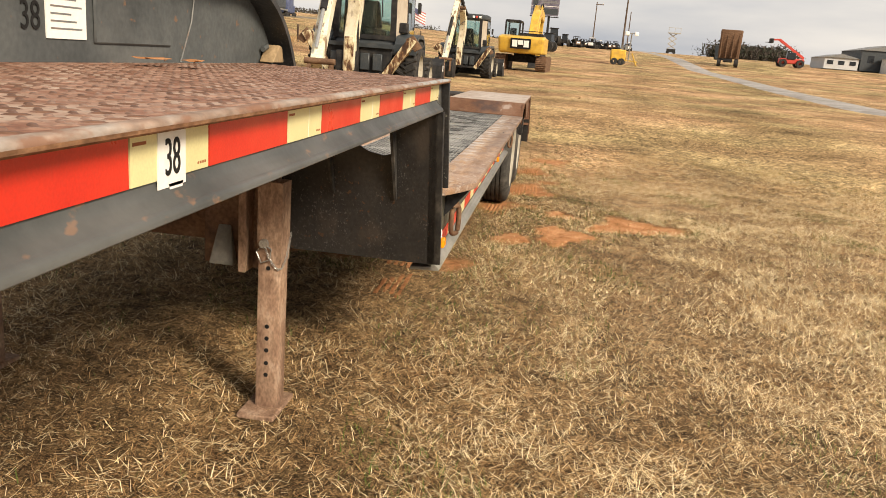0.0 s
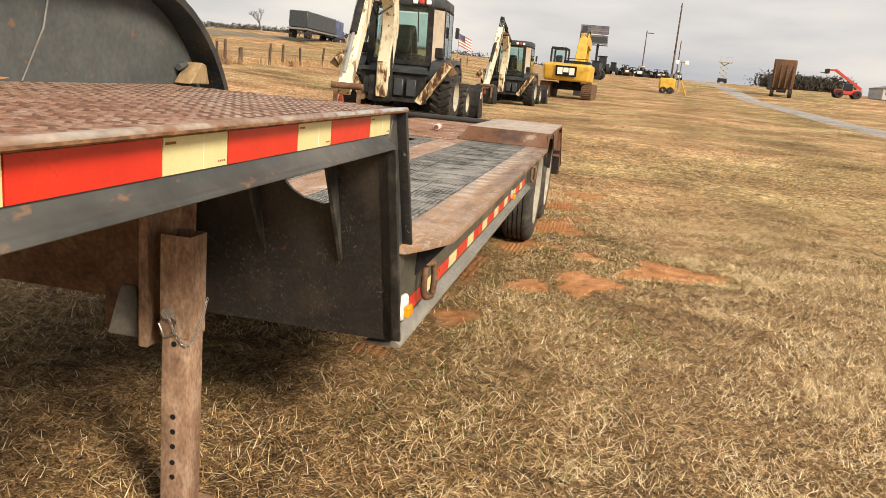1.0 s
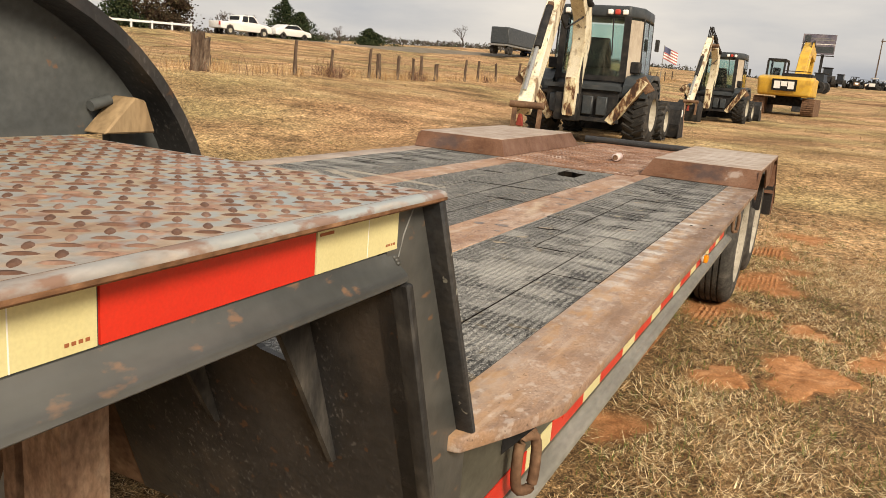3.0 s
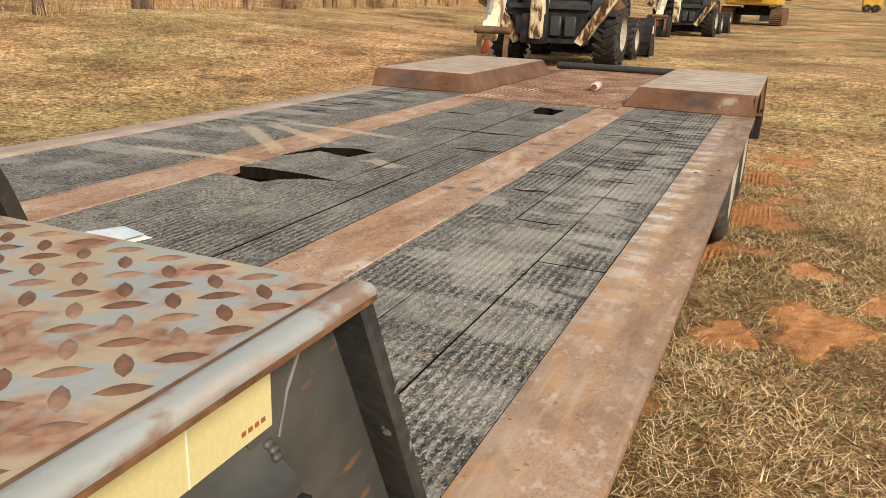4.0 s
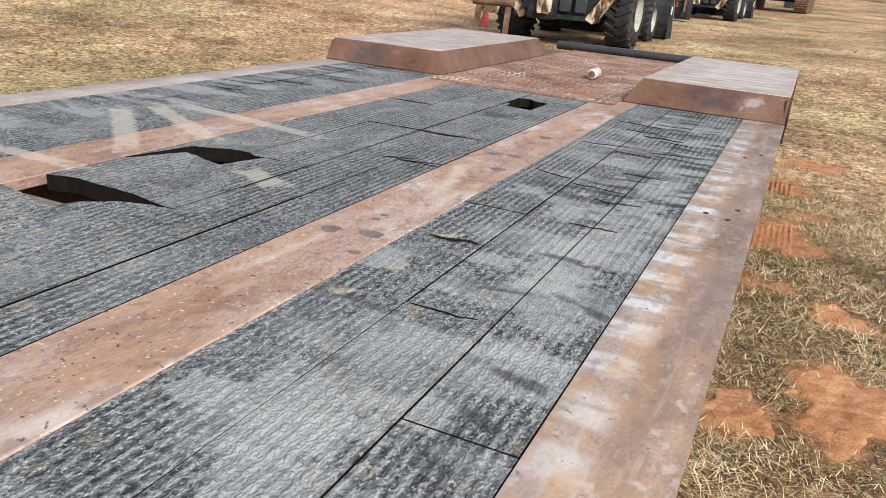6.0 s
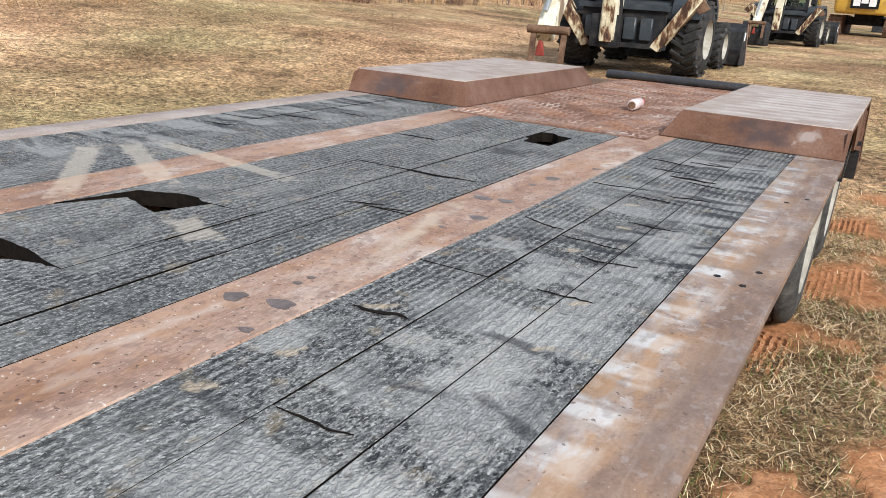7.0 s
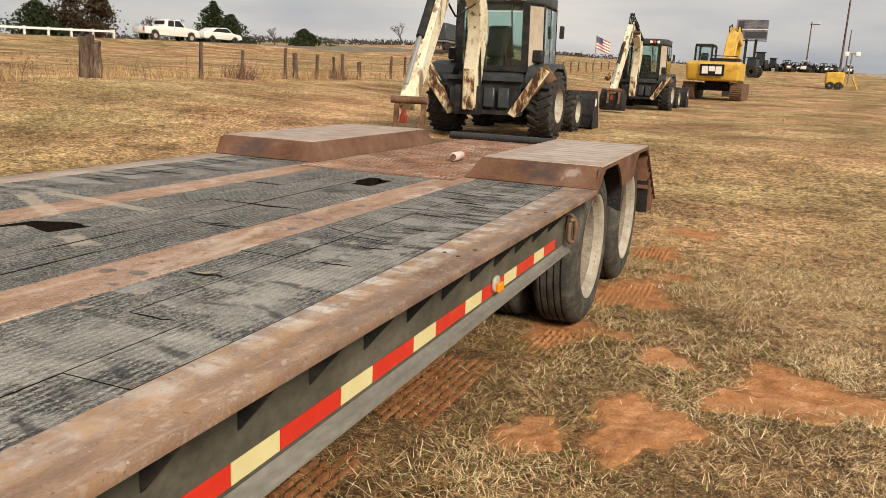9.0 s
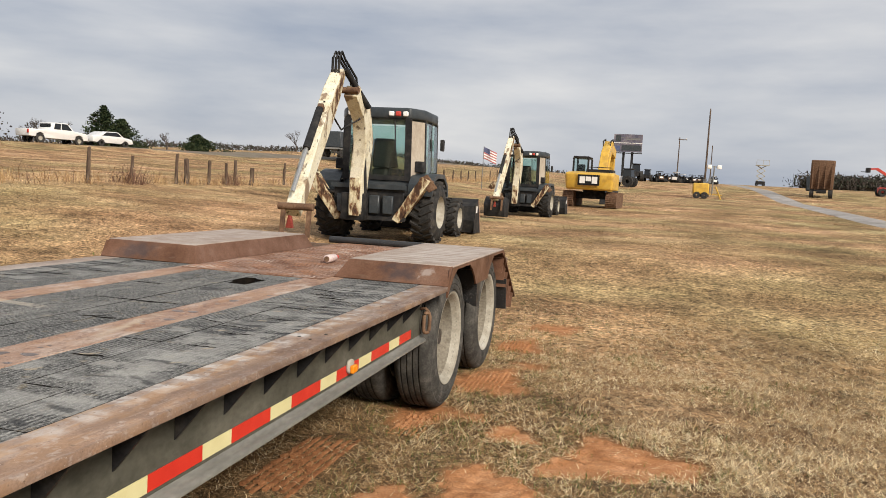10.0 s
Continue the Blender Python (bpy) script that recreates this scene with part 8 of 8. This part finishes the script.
blades(610000, near_x, near_y, (0.022, 0.08), (0.0018, 0.0046), (75, 95), 1, M["tan_grass"], "straw_grass", "matted dry straw-coloured grass", straw_keep, False)
blades(170000, near_x, near_y, (0.025, 0.085), (0.0011, 0.0024), (74, 94), 21, M["tan_grass"], "curled_straw", "curled dry straw-coloured grass", straw_keep, True, 0.2)
blades(260000, near_x, near_y, (0.022, 0.07), (0.0016, 0.0036), (66, 95), 2, M["brown_grass"], "brown_thatch", "short brown dead grass", thinning, False)
blades(130000, near_x, near_y, (0.022, 0.05), (0.0016, 0.0032), (30, 76), 3, M["green_grass"], "green_grass", "sparse short green grass among the straw", green_edge)
blades(75000, (-8, 12), (8.2, 22), (0.05, 0.11), (0.004, 0.007), (72, 94), 4, M["far_straw"], "straw_grass", "matted dry straw-coloured grass", clumps(1.9, -0.9), False)
blades(60000, (3.6, 9), (1, 9.5), (0.03, 0.09), (0.002, 0.004), (74, 95), 5, M["tan_grass"], "straw_grass", "matted dry straw-coloured grass")
blades(26000, (3.6, 9), (1, 9.5), (0.03, 0.08), (0.002, 0.004), (62, 92), 15, M["brown_grass"], "brown_thatch", "short brown dead grass")
blades(50000, (-8, 12), (8.2, 22), (0.04, 0.10), (0.003, 0.006), (66, 93), 6, M["brown_grass"], "brown_thatch", "short brown dead grass", clumps(0.7, -1.0), False)
blades(28000, (-15, -3.2), (5, 24), (0.06, 0.13), (0.005, 0.010), (70, 93), 7, M["far_straw"], "straw_grass", "matted dry straw-coloured grass", clumps(1.5, -0.9), False)
blades(24000, (-15, -3.2), (5, 24), (0.05, 0.13), (0.005, 0.010), (62, 92), 16, M["brown_grass"], "brown_thatch", "short brown dead grass", clumps(1.2, -0.5), False)
blades(16000, (-8, 14), (9.5, 30), (0.04, 0.08), (0.004, 0.008), (66, 90), 8, M["green_grass"], "green_grass", "sparse short green grass among the straw", clumps(1.1, 0.6))
blades(30000, (-16, 24), (22, 60), (0.08, 0.18), (0.014, 0.03), (78, 92), 9, M["far_straw"], "straw_grass", "dry straw-coloured pasture grass", clumps(0.5, -0.6), False)
blades(24000, (-16, 24), (22, 60), (0.08, 0.16), (0.014, 0.03), (72, 91), 10, M["brown_grass"], "brown_thatch", "brown dead pasture grass", clumps(0.4, -0.2), False)
# tall weeds and brush along the fence
blades(15000, (FX - 1.4, FX + 0.7), (6, 90), (0.12, 0.46), (0.006, 0.016), (6, 50), 11, M["weeds"], "fence_weeds", "tall dry weeds along the fence", clumps(1.7, -0.3))
blades(9000, (FX - 0.8, FX + 0.6), (8, 40), (0.25, 0.8), (0.007, 0.014), (5, 65), 12, M["brush"], "fence_brush", "thin grey brush along the fence", clumps(0.9, 0.5))
blades(24000, (-52, FX - 1.3), (5, 100), (0.12, 0.25), (0.02, 0.05), (72, 90), 13, M["weeds"], "field_grass", "long dry grass of the far field", None, False)
# tyre cleat prints pressed into the clay beside the trailer
bm = bm_new()
cr = random.Random(8)
for x0, x1, ya, yb in ((-0.52, -0.18, 8.08, 8.82), (-0.5, -0.2, 9.7, 10.2), (-0.66, -0.42, 6.9, 7.4)):
    for row in range(int((x1 - x0) / 0.036)):
        yy = ya + cr.uniform(0, 0.05)
        while yy < yb:
            cx, h, w, ln = x0 + 0.036 * row + 0.018 * math.sin(1.1 * yy + x0) + cr.uniform(-0.003, 0.003), cr.uniform(0.002, 0.011), cr.uniform(0.007, 0.011), cr.uniform(0.011, 0.017)
            if cr.random() < 0.82:
                hexa(bm, [(cx - w, yy - ln, -0.02), (cx + w, yy - ln, -0.02), (cx + w, yy + ln, -0.02), (cx - w, yy + ln, -0.02),
                          (cx - w * 0.7, yy - ln * 0.7, h), (cx + w * 0.7, yy - ln * 0.7, h * cr.uniform(0.6, 1)), (cx + w * 0.7, yy + ln * 0.7, h), (cx - w * 0.7, yy + ln * 0.7, h * cr.uniform(0.6, 1))])
            yy += 0.041
tagged(new("cleat_prints", mesh_of("cleat_prints", bm, M["soil"])), "rows of small clay blocks pressed by tyre treads", "soil", "", "stuff")
# long ribbed ruts beside the beam, broken up by grass; beam shade is in their colour
bm = bm_new()
for x0, x1, ya, yb in ((-1.10, -0.80, 4.75, 5.55), (-1.04, -0.72, 5.8, 6.75), (-1.05, -0.86, 4.1, 4.6)):
    for row in range(int((x1 - x0) / 0.045)):
        yy = ya + cr.uniform(0, 0.12)
        end = yb - cr.uniform(0, 0.2)
        while yy < end:
            cx, h, w, ln = x0 + 0.045 * row + 0.012 * math.sin(2 * yy) + cr.uniform(-0.002, 0.002), cr.uniform(0.006, 0.017), cr.uniform(0.012, 0.016), cr.uniform(0.016, 0.034)
            hexa(bm, [(cx - w, yy - ln, -0.03), (cx + w, yy - ln, -0.03), (cx + w, yy + ln, -0.03), (cx - w, yy + ln, -0.03),
                      (cx - w * 0.7, yy - ln * 0.85, h), (cx + w * 0.7, yy - ln * 0.85, h * cr.uniform(0.6, 1)), (cx + w * 0.7, yy + ln * 0.85, h), (cx - w * 0.7, yy + ln * 0.85, h * cr.uniform(0.6, 1))])
            yy += 2 * ln + 0.004
tagged(new("tyre_ruts", mesh_of("tyre_ruts", bm, M["shaded_soil"])), "ribbed tyre ruts in clay darkened for the beam's shade", "soil", "", "stuff")


# lumpy surface of the bare clay patches
def clay_patch(cx, cy, a, b):
    h = max(a, b) * 1.35
    k = int(2 * h / 0.013)
    xs = np.linspace(cx - h, cx + h, k)
    ys = np.linspace(cy - h, cy + h, k)
    X, Y = np.meshgrid(xs, ys)
    mask = patch_mask(X, Y)
    ix, iy = np.clip(np.searchsorted(gx, X) - 1, 0, len(gx) - 2), np.clip(np.searchsorted(gy, Y) - 1, 0, len(gy) - 2)
    fx, fy = (X - gx[ix]) / (gx[ix + 1] - gx[ix]), (Y - gy[iy]) / (gy[iy + 1] - gy[iy])
    base = (GZ[iy, ix] * (1 - fx) + GZ[iy, ix + 1] * fx) * (1 - fy) + (GZ[iy + 1, ix] * (1 - fx) + GZ[iy + 1, ix + 1] * fx) * fy
    bumps = np.zeros_like(X)
    for i in range(k):
        for j in range(k):
            if mask[i, j] > 0.05:
                p_ = Vector((X[i, j], Y[i, j], 0))
                bumps[i, j] = 0.55 * noise.noise(p_ * 7) + 0.45 * noise.noise(p_ * 19) + 0.5 * max(0, noise.noise(p_ * 38)) + 0.15 * noise.noise(p_ * 70)
    Z = base + np.where(mask > 0.05, 0.008 + 0.017 * bumps - 0.026 * (1 - mask), -0.02)
    idx = np.arange(k * k).reshape(k, k)
    quads = np.stack([idx[:-1, :-1], idx[:-1, 1:], idx[1:, 1:], idx[1:, :-1]], -1).reshape(-1, 4)
    quads = quads[(mask.ravel()[quads] > 0.05).all(1)]
    used, flat = np.unique(quads, return_inverse=True)
    v = np.stack([X, Y, Z], -1).reshape(-1, 3)[used]
    tagged(new("clay_patch", quick_mesh("clay_patch", v, flat.reshape(-1, 4), M["soil"], True)), "lumpy bare orange clay among the grass", "soil", "", "stuff")


for cx, cy, a, b, _ in PATCHES:
    if cx > -0.5 and cy < 8:
        clay_patch(cx, cy, a, b)


# clods strewn over the bare clay
def clods(n, seed):
    rng = np.random.default_rng(seed)
    x, y = rng.uniform(-1.4, 1.6, n), rng.uniform(4.6, 10.8, n)
    ok = rng.random(n) < patch_mask(x, y) * 0.9
    x, y = x[ok], y[ok]
    k = len(x)
    r = 0.002 + 0.006 * rng.random(k) ** 3
    base = np.array([(1, 0, 0), (0, 1, 0), (-1, 0, 0), (0, -1, 0), (0, 0, 1), (0, 0, -0.6)], float)
    v = base[None] * np.array((1, 1, 0.55)) * r[:, None, None] * rng.uniform(0.6, 1.3, (k, 6, 1)) + np.stack([x, y, np.full(k, -0.006) + 0.3 * r], 1)[:, None]
    f = np.array([(0, 1, 4), (1, 2, 4), (2, 3, 4), (3, 0, 4), (1, 0, 5), (2, 1, 5), (3, 2, 5), (0, 3, 5)])
    q = (np.arange(k)[:, None, None] * 6 + f[None]).reshape(-1, 3)
    return tagged(new("clay_crumbs", quick_mesh("clay_crumbs", v.reshape(-1, 3), q, M["soil"])), "small orange clay clods on bare ground", "soil", "", "stuff")


clods(9000, 31)
